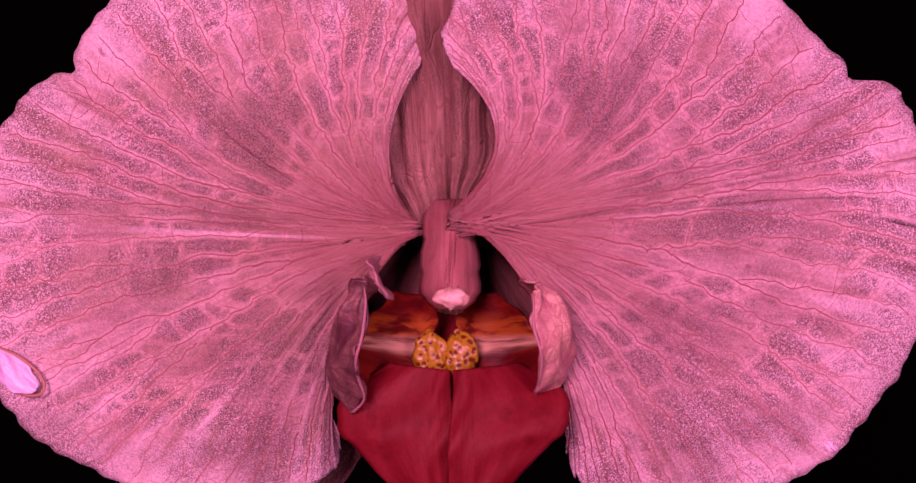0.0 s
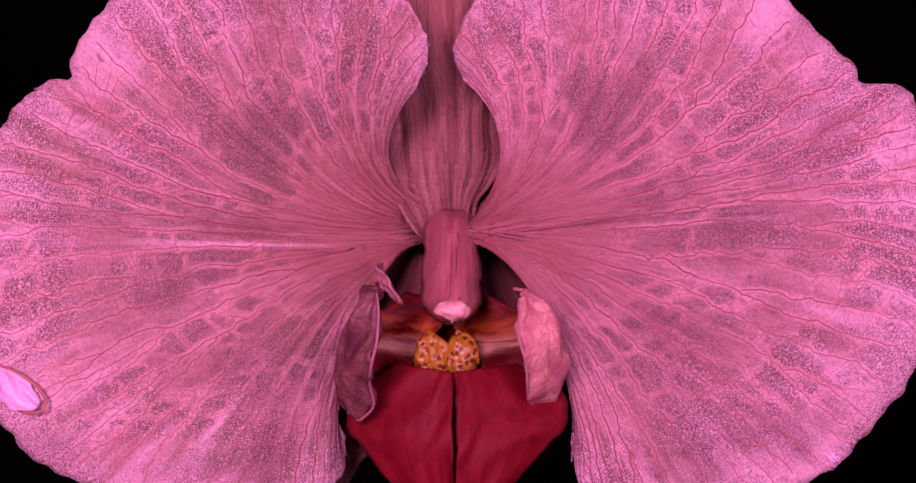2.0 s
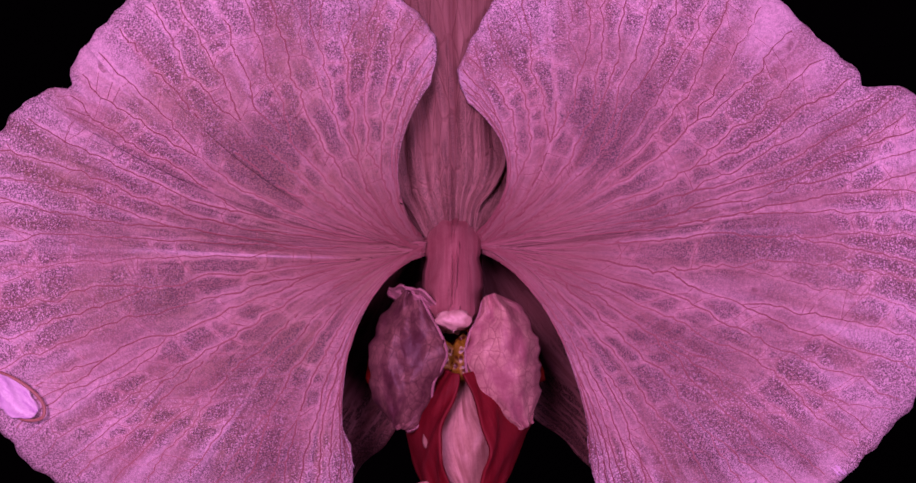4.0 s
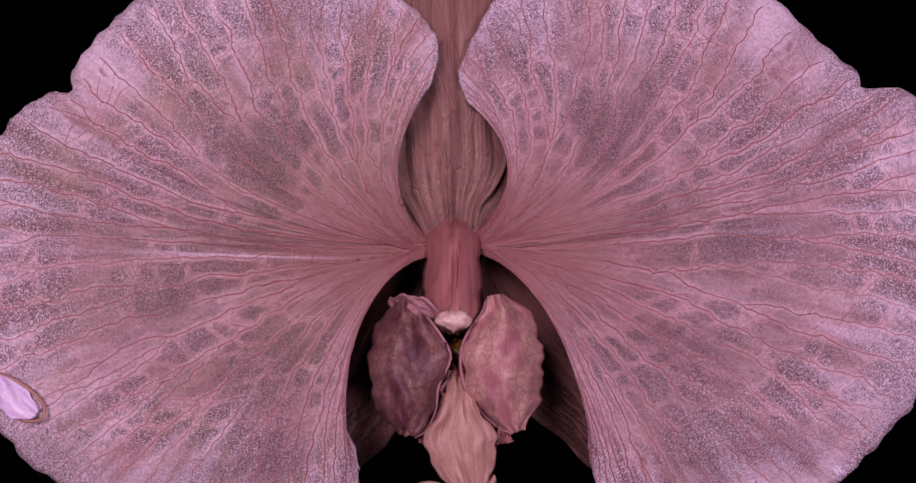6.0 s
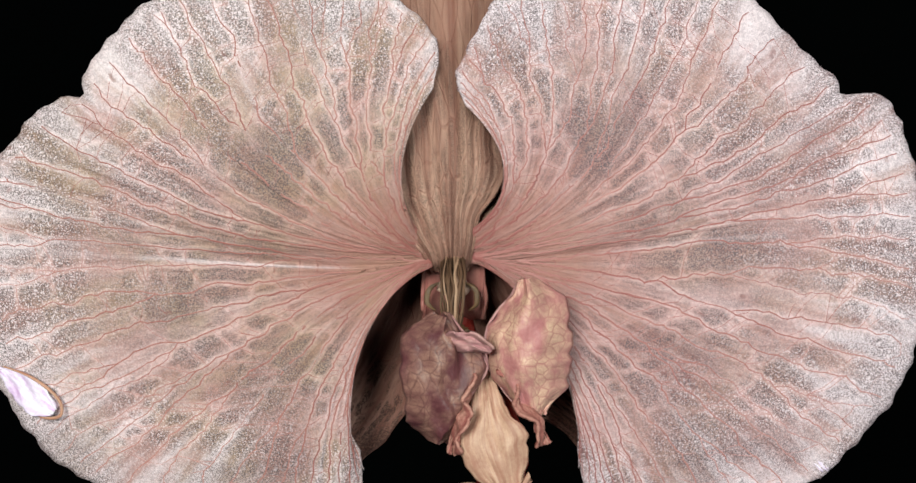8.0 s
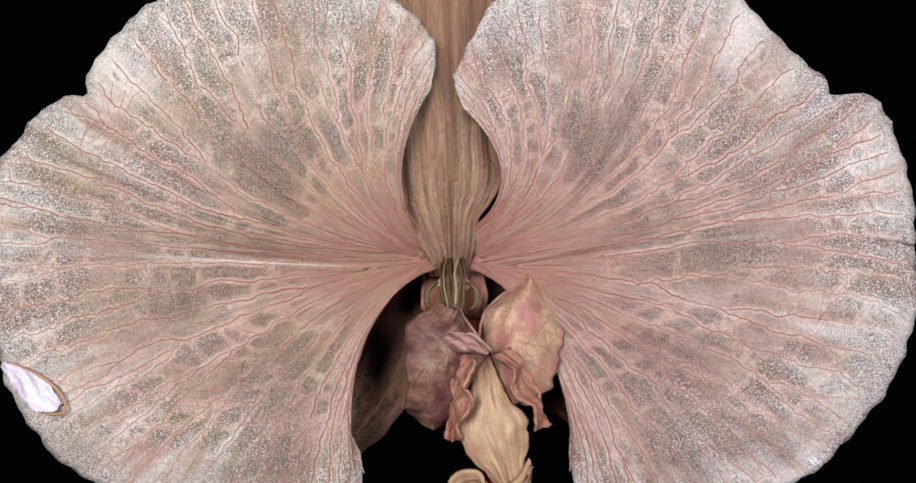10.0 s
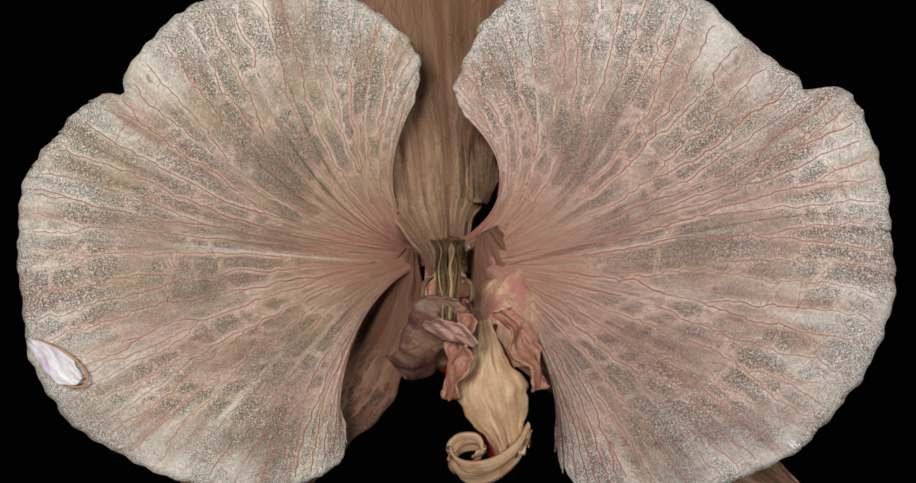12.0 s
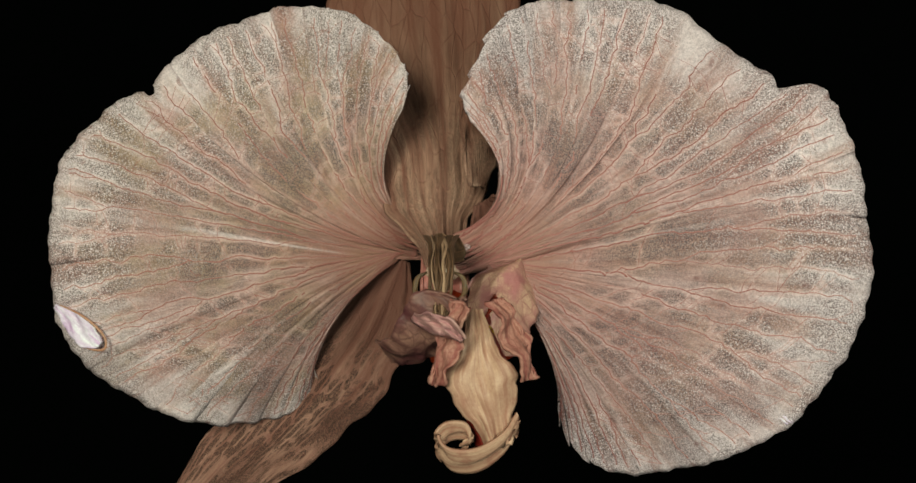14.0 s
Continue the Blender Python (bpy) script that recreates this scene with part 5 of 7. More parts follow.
        (10.5, -1.6, -3.62, -2.17, 10.2, 2.5, -4.4),
        (11, -1.6, -3.43, -2.13, 11.9, 2.9, -3.8),
        (11.5, -1.93, 3.33, -2.33, 8.8, 4.4, -3),
        (12, -2.59, 13.84, -2.23, 9.4, 6.5, 2.4),
        (13, -4.03, 21.73, -2.08, 24.1, 7.8, 8.7),
        (14, -5.2, 26.99, -2.17, 33.2, 9.3, 9.5)],
    25: [(0, -3.93, -2.39, 0.03, 19.2, 0.7, 8.8),
        (1, -4.31, 0.96, 0.05, 15.2, 0.3, 10.3),
        (1.5, -4.3, 1.44, -0.03, 14.7, 0.2, 11.5),
        (2, -3.97, 1.39, -0.51, 13, 0.2, 11.5),
        (2.5, -3.29, -2.07, -0.6, 11.4, 0.8, 7.4),
        (3, -2.81, -3.82, -0.65, 8.7, 1.5, 3.9),
        (5.5, -2.64, -4.11, -0.67, 6.9, 0.9, -0.3),
        (6.5, -2.56, -4.44, -0.65, 6.3, 0.7, -1.9),
        (7, -2.46, -3.69, -1.18, 9.5, 1.2, -1.2),
        (7.5, -2.05, -3.34, -1.91, 11.4, 1.7, -1.3),
        (8, -1.98, -3.55, -2.31, 13.7, 1.9, -1.6),
        (10.5, -1.62, -3.63, -2.16, 10.4, 2.8, -4.4),
        (11, -1.6, -3.46, -2.12, 12, 3.4, -4),
        (11.5, -1.96, 3.34, -2.31, 9.3, 4.8, -2.3),
        (12, -2.65, 13.86, -2.2, 10.1, 7, 3.3),
        (13, -4.1, 21.79, -2.14, 25.1, 8.5, 10.1),
        (14, -5.29, 27.12, -2.29, 34.6, 10, 11.7)],
    26: [(0, -4.05, -2.25, -0.03, 20.7, -0.2, 12.8),
        (1, -4.42, 1.07, -0, 16.8, -0.4, 14),
        (1.5, -4.4, 1.53, -0.05, 16.2, -0.4, 15),
        (2, -4.07, 1.47, -0.52, 14.6, -0.4, 14.8),
        (2.5, -3.35, -2.02, -0.59, 12.5, 0.7, 9.6),
        (3, -2.83, -3.8, -0.62, 9.1, 1.7, 4.8),
        (5.5, -2.66, -4.12, -0.64, 6.9, 1, -0.5),
        (6.5, -2.59, -4.46, -0.61, 6.1, 0.7, -2.4),
        (7, -2.48, -3.71, -1.15, 9.4, 1.3, -1.5),
        (7.5, -2.08, -3.35, -1.88, 11.6, 1.9, -1.2),
        (8, -2, -3.56, -2.29, 14, 2.1, -1.3),
        (10.5, -1.61, -3.69, -2.17, 10.2, 3.3, -5.3),
        (11, -1.58, -3.52, -2.13, 11.5, 4, -5.4),
        (11.5, -1.96, 3.31, -2.29, 9.3, 5.4, -2.8),
        (12, -2.65, 13.84, -2.17, 10.1, 7.6, 3),
        (13, -4.1, 21.79, -2.19, 25.1, 9.6, 9.9),
        (14, -5.3, 27.19, -2.4, 35, 11.1, 12.6)],
    27: [(0, -4.18, -2.11, -0.08, 21.5, -1.3, 16.4),
        (1, -4.52, 1.15, -0.03, 17.6, -1.2, 17),
        (1.5, -4.48, 1.6, -0.06, 17.1, -1.1, 17.6),
        (2, -4.14, 1.52, -0.5, 15.4, -1, 17.3),
        (2.5, -3.38, -1.98, -0.57, 13.1, 0.5, 11.2),
        (3, -2.83, -3.79, -0.6, 9.4, 1.8, 5.3),
        (5.5, -2.67, -4.13, -0.61, 6.8, 1.1, -0.7),
        (6.5, -2.61, -4.48, -0.58, 6, 0.7, -2.8),
        (7, -2.49, -3.73, -1.12, 9.4, 1.4, -1.8),
        (7.5, -2.09, -3.38, -1.86, 11.7, 2, -1.4),
        (8, -2, -3.59, -2.28, 14.3, 2.3, -1.3),
        (10.5, -1.59, -3.76, -2.18, 9.9, 3.8, -6.7),
        (11, -1.55, -3.61, -2.15, 11, 4.6, -7.2),
        (11.5, -1.93, 3.24, -2.27, 9.1, 5.8, -4),
        (12, -2.63, 13.77, -2.13, 9.8, 8.1, 1.7),
        (13, -4.06, 21.74, -2.24, 24.7, 10.6, 8.9),
        (14, -5.27, 27.21, -2.49, 35, 12.2, 12.8)],
    28: [(0, -4.28, -2.01, -0.08, 21.5, -2.4, 18.6),
        (1, -4.61, 1.22, -0.03, 17.9, -2.1, 18.9),
        (1.5, -4.55, 1.65, -0.04, 17.3, -1.9, 19.2),
        (2, -4.21, 1.56, -0.47, 15.8, -1.7, 18.7),
        (2.5, -3.4, -1.95, -0.55, 13.4, 0.2, 12.1),
        (3, -2.81, -3.78, -0.58, 9.4, 1.8, 5.5),
        (5.5, -2.66, -4.14, -0.59, 6.8, 1.1, -0.9),
        (6.5, -2.61, -4.49, -0.56, 5.9, 0.8, -3.2),
        (7, -2.48, -3.75, -1.09, 9.4, 1.4, -2.2),
        (7.5, -2.08, -3.41, -1.83, 11.9, 2.1, -1.7),
        (8, -1.99, -3.64, -2.25, 14.7, 2.3, -1.5),
        (10.5, -1.56, -3.85, -2.19, 9.8, 4.2, -8.2),
        (11, -1.51, -3.71, -2.16, 10.7, 5, -9),
        (11.5, -1.9, 3.16, -2.25, 8.8, 6.1, -5.5),
        (12, -2.6, 13.69, -2.09, 9.4, 8.2, 0.1),
        (13, -4.02, 21.67, -2.26, 24.2, 11.3, 7.4),
        (14, -5.23, 27.2, -2.55, 34.7, 12.9, 12.1)],
    29: [(0, -4.34, -1.96, -0.06, 21, -2.9, 18.8),
        (1, -4.65, 1.24, -0, 17.7, -2.6, 19.3),
        (1.5, -4.59, 1.67, -0.01, 17.3, -2.4, 19.6),
        (2, -4.24, 1.57, -0.43, 15.8, -2.2, 19.2),
        (2.5, -3.41, -1.94, -0.52, 13.5, -0.1, 12.5),
        (3, -2.8, -3.77, -0.57, 9.5, 1.7, 5.6),
        (5.5, -2.64, -4.14, -0.57, 6.7, 1.1, -1),
        (6.5, -2.6, -4.5, -0.54, 5.9, 0.7, -3.4),
        (7, -2.47, -3.77, -1.07, 9.6, 1.3, -2.2),
        (7.5, -2.07, -3.44, -1.8, 12.2, 1.9, -1.5),
        (8, -1.98, -3.67, -2.22, 15.3, 2.1, -1.1),
        (10.5, -1.53, -3.9, -2.17, 10, 4.2, -8.6),
        (11, -1.49, -3.77, -2.15, 10.9, 5.1, -9.6),
        (11.5, -1.89, 3.11, -2.22, 9, 6.1, -6),
        (12, -2.59, 13.65, -2.05, 9.4, 8.1, -0.6),
        (13, -4, 21.62, -2.26, 24, 11.4, 6.6),
        (14, -5.21, 27.17, -2.56, 34.4, 13.1, 11.5)],
}
RIGHT_SECTIONS = {
    0: [(0, -0.3, -8.88, 2.43, -6.7, 1.2, 4.2),
        (1, 0.18, -7.4, 2.31, -8.2, -0.2, -5.2),
        (1.5, 0.45, -6.81, 2.2, -9.2, -1.1, -9),
        (2, 0.84, -5.21, 1.63, -9.2, -0.8, -13.8),
        (2.5, 1.09, -4.19, 0.47, -8.2, 0.3, -8.8),
        (3, 1.21, -3.24, -0.5, -7.2, 0.8, -3.2),
        (5.5, 1.32, -2.84, -0.7, -7.2, 0.9, -0.3),
        (6.5, 1.34, -2.7, -0.74, -6.7, 1, 0.6),
        (7, 1.04, -2.55, -0.87, -4.6, 1.8, 2.1),
        (7.5, 0.59, -2.85, -1.06, -0.1, 2.6, 5.9),
        (8, 0.39, -3.69, -1.37, 2.4, 2.2, 10.4),
        (10.5, -0.12, -2.75, -1.61, 3.7, 2.4, 12.7),
        (11, -0.22, -2.71, -1.68, 6.3, 1.4, 18.2),
        (11.5, -0.11, 0.23, -1.57, 1.9, 3.4, 12.3),
        (12, 0.18, 4.6, -1.6, -2.4, 3.7, 10.6),
        (13, 0.13, 9.18, -1.39, 2.7, 2.9, 22),
        (14, -0.03, 13.54, -1.32, 5.4, 4.1, 22.7)],
    1: [(0, -0.28, -8.94, 2.5, -6.9, 1, 5.6),
        (1, 0.17, -7.48, 2.38, -8.4, -0.3, -3.3),
        (1.5, 0.43, -6.88, 2.26, -9.4, -1.1, -7),
        (2, 0.8, -5.28, 1.69, -9.4, -0.7, -11.9),
        (2.5, 1.07, -4.22, 0.51, -8.2, 0.3, -7.7),
        (3, 1.21, -3.24, -0.46, -7.1, 0.7, -3.1),
        (5.5, 1.33, -2.85, -0.67, -7.2, 0.8, -0.3),
        (6.5, 1.35, -2.7, -0.71, -6.7, 0.8, 0.5),
        (7, 1.04, -2.56, -0.83, -4.6, 1.7, 2.2),
        (7.5, 0.58, -2.86, -1.02, -0.1, 2.5, 6.2),
        (8, 0.38, -3.7, -1.31, 2.4, 2, 10.8),
        (10.5, -0.12, -2.76, -1.6, 3.7, 2.2, 13),
        (11, -0.22, -2.71, -1.67, 6.2, 1.1, 18.1),
        (11.5, -0.13, 0.23, -1.59, 1.9, 3, 12.7),
        (12, 0.16, 4.6, -1.65, -2.6, 3.3, 10.7),
        (13, 0.11, 9.18, -1.42, 2.6, 2.3, 22.8),
        (14, -0.04, 13.52, -1.33, 5.3, 3.3, 24.1)],
    2: [(0, -0.24, -9.06, 2.51, -7.4, 0.6, 7.8),
        (1, 0.16, -7.62, 2.39, -8.9, -0.5, -0.2),
        (1.5, 0.39, -7.01, 2.26, -9.9, -1.2, -3.8),
        (2, 0.73, -5.39, 1.69, -9.8, -0.5, -9),
        (2.5, 1.04, -4.28, 0.52, -8.4, 0.4, -6.3),
        (3, 1.2, -3.25, -0.46, -7.1, 0.6, -2.9),
        (5.5, 1.33, -2.85, -0.68, -7.3, 0.6, -0.3),
        (6.5, 1.36, -2.71, -0.72, -6.8, 0.6, 0.5),
        (7, 1.04, -2.57, -0.83, -4.7, 1.4, 2.4),
        (7.5, 0.58, -2.88, -1.02, -0.2, 2.1, 6.8),
        (8, 0.38, -3.72, -1.32, 2.3, 1.6, 11.6),
        (10.5, -0.13, -2.77, -1.65, 3.6, 1.6, 13.6),
        (11, -0.23, -2.71, -1.74, 6.1, 0.5, 18.3),
        (11.5, -0.16, 0.22, -1.7, 1.8, 2.2, 13.5),
        (12, 0.11, 4.57, -1.79, -2.9, 2.5, 11.6),
        (13, 0.09, 9.16, -1.58, 2.2, 1.2, 24.3),
        (14, -0.04, 13.49, -1.47, 5, 1.8, 26.7)],
    3: [(0, -0.2, -9.14, 2.44, -7.8, 0.3, 9.2),
        (1, 0.14, -7.74, 2.33, -9.2, -0.6, 2.6),
        (1.5, 0.34, -7.14, 2.21, -10.2, -1.2, -0.6),
        (2, 0.65, -5.49, 1.66, -10, -0.1, -6.1),
        (2.5, 1, -4.33, 0.49, -8.4, 0.5, -4.7),
        (3, 1.18, -3.25, -0.47, -7.1, 0.7, -2.6),
        (5.5, 1.32, -2.86, -0.71, -7.3, 0.5, -0.2),
        (6.5, 1.34, -2.71, -0.75, -6.9, 0.5, 0.4),
        (7, 1.03, -2.58, -0.87, -4.8, 1.3, 2.6),
        (7.5, 0.57, -2.89, -1.08, -0.2, 1.7, 7.4),
        (8, 0.37, -3.72, -1.39, 2.3, 1.1, 12.2),
        (10.5, -0.15, -2.77, -1.77, 3.5, 0.9, 14.1),
        (11, -0.26, -2.68, -1.87, 6, -0, 18.2),
        (11.5, -0.22, 0.22, -1.88, 1.7, 1.4, 14.3),
        (12, 0.04, 4.57, -2, -3.1, 1.5, 12.3),
        (13, 0.02, 9.19, -1.83, 1.9, 0.1, 25),
        (14, -0.08, 13.52, -1.77, 4.7, 0.1, 28.6)],
    4: [(0, -0.18, -9.17, 2.36, -8.1, 0.1, 9.4),
        (1, 0.12, -7.83, 2.27, -9.2, -0.7, 4.5),
        (1.5, 0.29, -7.24, 2.14, -10.1, -1.1, 1.9),
        (2, 0.58, -5.58, 1.63, -9.8, 0.2, -3.6),
        (2.5, 0.96, -4.38, 0.47, -8.2, 0.6, -3.3),
        (3, 1.15, -3.26, -0.48, -7.1, 0.7, -2.4),
        (5.5, 1.3, -2.85, -0.73, -7.3, 0.5, -0.3),
        (6.5, 1.33, -2.7, -0.77, -6.9, 0.5, 0.2),
        (7, 1.02, -2.58, -0.9, -4.8, 1.2, 2.5),
        (7.5, 0.55, -2.89, -1.14, -0.2, 1.4, 7.5),
        (8, 0.35, -3.71, -1.47, 2.3, 0.8, 12.3),
        (10.5, -0.19, -2.75, -1.9, 3.5, 0.5, 14),
        (11, -0.31, -2.63, -2.01, 5.9, -0.3, 17.6),
        (11.5, -0.31, 0.27, -2.06, 1.6, 0.8, 13.9),
        (12, -0.08, 4.63, -2.19, -3.4, 0.7, 11.2),
        (13, -0.12, 9.32, -2.09, 1.5, -0.6, 23.3),
        (14, -0.2, 13.66, -2.09, 4.5, -0.9, 27.9)],
    5: [(0, -0.15, -9.16, 2.3, -8.2, -0, 9.3),
        (1, 0.1, -7.89, 2.21, -9, -0.7, 6),
        (1.5, 0.24, -7.33, 2.09, -9.7, -1, 4),
        (2, 0.52, -5.68, 1.61, -9.2, 0.4, -1),
        (2.5, 0.92, -4.44, 0.46, -7.8, 0.6, -1.7),
        (3, 1.13, -3.28, -0.46, -6.9, 0.7, -1.8),
        (5.5, 1.28, -2.85, -0.72, -7.2, 0.5, -0.2),
        (6.5, 1.31, -2.69, -0.76, -6.9, 0.4, 0.2),
        (7, 1, -2.57, -0.9, -4.8, 1, 2.6),
        (7.5, 0.53, -2.87, -1.18, -0.2, 1.1, 7.5),
        (8, 0.34, -3.68, -1.52, 2.2, 0.4, 12),
        (10.5, -0.23, -2.71, -1.99, 3.4, 0.1, 13.5),
        (11, -0.35, -2.56, -2.11, 5.7, -0.6, 16.5),
        (11.5, -0.4, 0.35, -2.18, 1.3, 0.3, 12.7),
        (12, -0.22, 4.76, -2.33, -3.8, 0, 9.3),
        (13, -0.28, 9.54, -2.28, 0.7, -1.1, 19.7),
        (14, -0.36, 13.92, -2.35, 3.7, -1.5, 24.6)],
    6: [(0, -0.14, -9.16, 2.27, -8.2, 0.1, 9.2),
        (1, 0.07, -7.94, 2.18, -8.5, -0.5, 7.3),
        (1.5, 0.19, -7.4, 2.05, -9, -0.8, 6),
        (2, 0.45, -5.78, 1.6, -8.2, 0.7, 1.5),
        (2.5, 0.89, -4.51, 0.47, -7.1, 0.7, 0.1),
        (3, 1.11, -3.32, -0.42, -6.5, 0.6, -0.9),
        (5.5, 1.26, -2.87, -0.68, -7, 0.5, 0.3),
        (6.5, 1.3, -2.7, -0.72, -6.6, 0.4, 0.6),
        (7, 0.99, -2.58, -0.88, -4.6, 0.9, 3),
        (7.5, 0.52, -2.87, -1.21, -0.1, 0.8, 7.6),
        (8, 0.34, -3.65, -1.56, 2.2, 0.1, 11.8),
        (10.5, -0.25, -2.67, -2.07, 3.3, -0.3, 13.1),
        (11, -0.38, -2.5, -2.2, 5.3, -0.9, 15.4),
        (11.5, -0.48, 0.43, -2.28, 1.1, -0.2, 11.7),
        (12, -0.35, 4.87, -2.45, -4.3, -0.6, 7.7),
        (13, -0.43, 9.81, -2.44, -0.8, -1.6, 15.2),
        (14, -0.54, 14.27, -2.56, 1.8, -2, 19)],
    7: [(0, -0.16, -9.15, 2.28, -8.3, 0.6, 9),
        (1, 0.01, -7.97, 2.17, -8.2, 0, 7.9),
        (1.5, 0.11, -7.45, 2.03, -8.4, -0.2, 7.1),
        (2, 0.39, -5.85, 1.59, -7.3, 1.1, 3.3),
        (2.5, 0.84, -4.57, 0.47, -6.3, 0.9, 1.6),
        (3, 1.08, -3.36, -0.39, -6, 0.7, 0.1),
        (5.5, 1.24, -2.9, -0.66, -6.6, 0.5, 0.9),
        (6.5, 1.27, -2.73, -0.69, -6.3, 0.4, 1.2),
        (7, 0.97, -2.6, -0.88, -4.3, 0.8, 3.4),
        (7.5, 0.5, -2.86, -1.26, -0.1, 0.5, 7.6),
        (8, 0.33, -3.62, -1.62, 2, -0.2, 11.4),
        (10.5, -0.27, -2.63, -2.17, 3.1, -0.7, 12.7),
        (11, -0.4, -2.44, -2.32, 4.8, -1.2, 14.4),
        (11.5, -0.56, 0.51, -2.41, 0.7, -0.7, 10.8),
        (12, -0.49, 4.96, -2.58, -4.8, -1.3, 6.4),
        (13, -0.58, 10.09, -2.62, -3.1, -2.1, 10.5),
        (14, -0.7, 14.68, -2.79, -1.5, -2.6, 12.1)],
    8: [(0, -0.19, -9.16, 2.34, -8.2, 1.4, 9.1),
        (1, -0.04, -8, 2.2, -7.9, 0.8, 8.3),
        (1.5, 0.04, -7.48, 2.05, -8.1, 0.5, 7.6),
        (2, 0.33, -5.9, 1.59, -6.7, 1.7, 4.2),
        (2.5, 0.8, -4.62, 0.47, -5.8, 1.1, 2.5),
        (3, 1.06, -3.4, -0.37, -5.7, 0.7, 0.6),
        (5.5, 1.22, -2.92, -0.63, -6.5, 0.6, 1.2),
        (6.5, 1.25, -2.75, -0.67, -6.2, 0.5, 1.4),
        (7, 0.95, -2.61, -0.89, -4.4, 0.7, 3.5),
        (7.5, 0.48, -2.83, -1.32, -0.5, 0.3, 7.1),
        (8, 0.31, -3.57, -1.71, 1.3, -0.4, 10.5),
        (10.5, -0.3, -2.57, -2.31, 2.4, -1.1, 11.7),
        (11, -0.43, -2.35, -2.46, 3.7, -1.6, 12.9),
        (11.5, -0.65, 0.61, -2.57, -0.3, -1.2, 9.4),
        (12, -0.64, 5.07, -2.75, -6, -1.9, 4.7),
        (13, -0.72, 10.38, -2.83, -6, -2.9, 5.7),
        (14, -0.84, 15.11, -3.07, -5.8, -3.6, 5.1)],
    9: [(0, -0.2, -9.19, 2.42, -7.6, 2.1, 9.7),
        (1, -0.08, -8.02, 2.26, -7.6, 1.5, 8.7),
        (1.5, -0.01, -7.5, 2.09, -7.8, 1.2, 8),
        (2, 0.3, -5.93, 1.61, -6.3, 2, 4.8),
        (2.5, 0.78, -4.66, 0.47, -5.4, 1.2, 3),
        (3, 1.04, -3.43, -0.35, -5.5, 0.6, 0.9),
        (5.5, 1.21, -2.93, -0.61, -6.5, 0.5, 1.3),
        (6.5, 1.24, -2.76, -0.65, -6.3, 0.4, 1.4),
        (7, 0.95, -2.6, -0.9, -4.7, 0.5, 3.2),
        (7.5, 0.46, -2.79, -1.39, -1.3, 0.1, 6.3),
        (8, 0.31, -3.5, -1.79, 0.2, -0.7, 9.3),
        (10.5, -0.31, -2.49, -2.45, 1.1, -1.6, 10.3),
        (11, -0.45, -2.25, -2.62, 2.2, -2, 11.1),
        (11.5, -0.72, 0.72, -2.74, -1.6, -1.8, 7.8),
        (12, -0.77, 5.18, -2.94, -7.4, -2.7, 3),
        (13, -0.85, 10.63, -3.07, -9.1, -4, 1.8),
        (14, -0.97, 15.49, -3.37, -10.4, -5, -0.8)],
    10: [(0, -0.19, -9.22, 2.48, -7.4, 2.4, 10),
        (1, -0.08, -8.04, 2.31, -7.7, 1.8, 8.7),
        (1.5, -0.02, -7.51, 2.14, -7.9, 1.6, 7.9),
        (2, 0.31, -5.96, 1.63, -6.2, 2.1, 5),
        (2.5, 0.78, -4.7, 0.47, -4.9, 1, 3.5),
        (3, 1.04, -3.48, -0.34, -4.8, 0.3, 1.6),
        (5.5, 1.2, -2.95, -0.59, -6.4, 0.4, 1.4),
        (6.5, 1.23, -2.77, -0.62, -6.5, 0.3, 1.3),
        (7, 0.94, -2.6, -0.91, -5, 0.3, 3),
        (7.5, 0.46, -2.76, -1.44, -2.1, -0.2, 5.6),
        (8, 0.31, -3.44, -1.87, -0.9, -1, 8.3),
        (10.5, -0.33, -2.42, -2.59, -0.2, -2.1, 9.2),
        (11, -0.46, -2.16, -2.78, 0.6, -2.5, 9.7),
        (11.5, -0.8, 0.79, -2.92, -2.7, -2.6, 6.8),
        (12, -0.92, 5.24, -3.13, -8.3, -3.6, 2.3),
        (13, -1.01, 10.79, -3.29, -11.4, -5, -0.4),
        (14, -1.13, 15.74, -3.64, -13.6, -6.3, -4.1)],
    11: [(0, -0.18, -9.22, 2.49, -9.2, 2.5, 9.2),
        (1, -0.08, -8.02, 2.33, -9.4, 2.1, 7.9),
        (1.5, -0.02, -7.5, 2.17, -9.4, 1.8, 7.2),
        (2, 0.31, -5.97, 1.62, -6.8, 2.1, 4.8),
        (2.5, 0.77, -4.74, 0.46, -4.3, 0.8, 4),
        (3, 1.01, -3.55, -0.33, -3.3, -0, 2.6),
        (5.5, 1.18, -2.99, -0.57, -5.8, 0.2, 1.9),
        (6.5, 1.22, -2.79, -0.6, -6.1, 0.2, 1.6),
        (7, 0.93, -2.62, -0.91, -4.8, 0.1, 3.1),
        (7.5, 0.45, -2.75, -1.49, -2.7, -0.5, 5.4),
        (8, 0.3, -3.41, -1.94, -1.8, -1.3, 7.8),
        (10.5, -0.36, -2.38, -2.72, -1.5, -2.5, 8.4),
        (11, -0.51, -2.11, -2.92, -1, -2.9, 8.7),
        (11.5, -0.89, 0.83, -3.08, -3, -3.3, 6.6),
        (12, -1.08, 5.23, -3.28, -7.1, -4.4, 3),
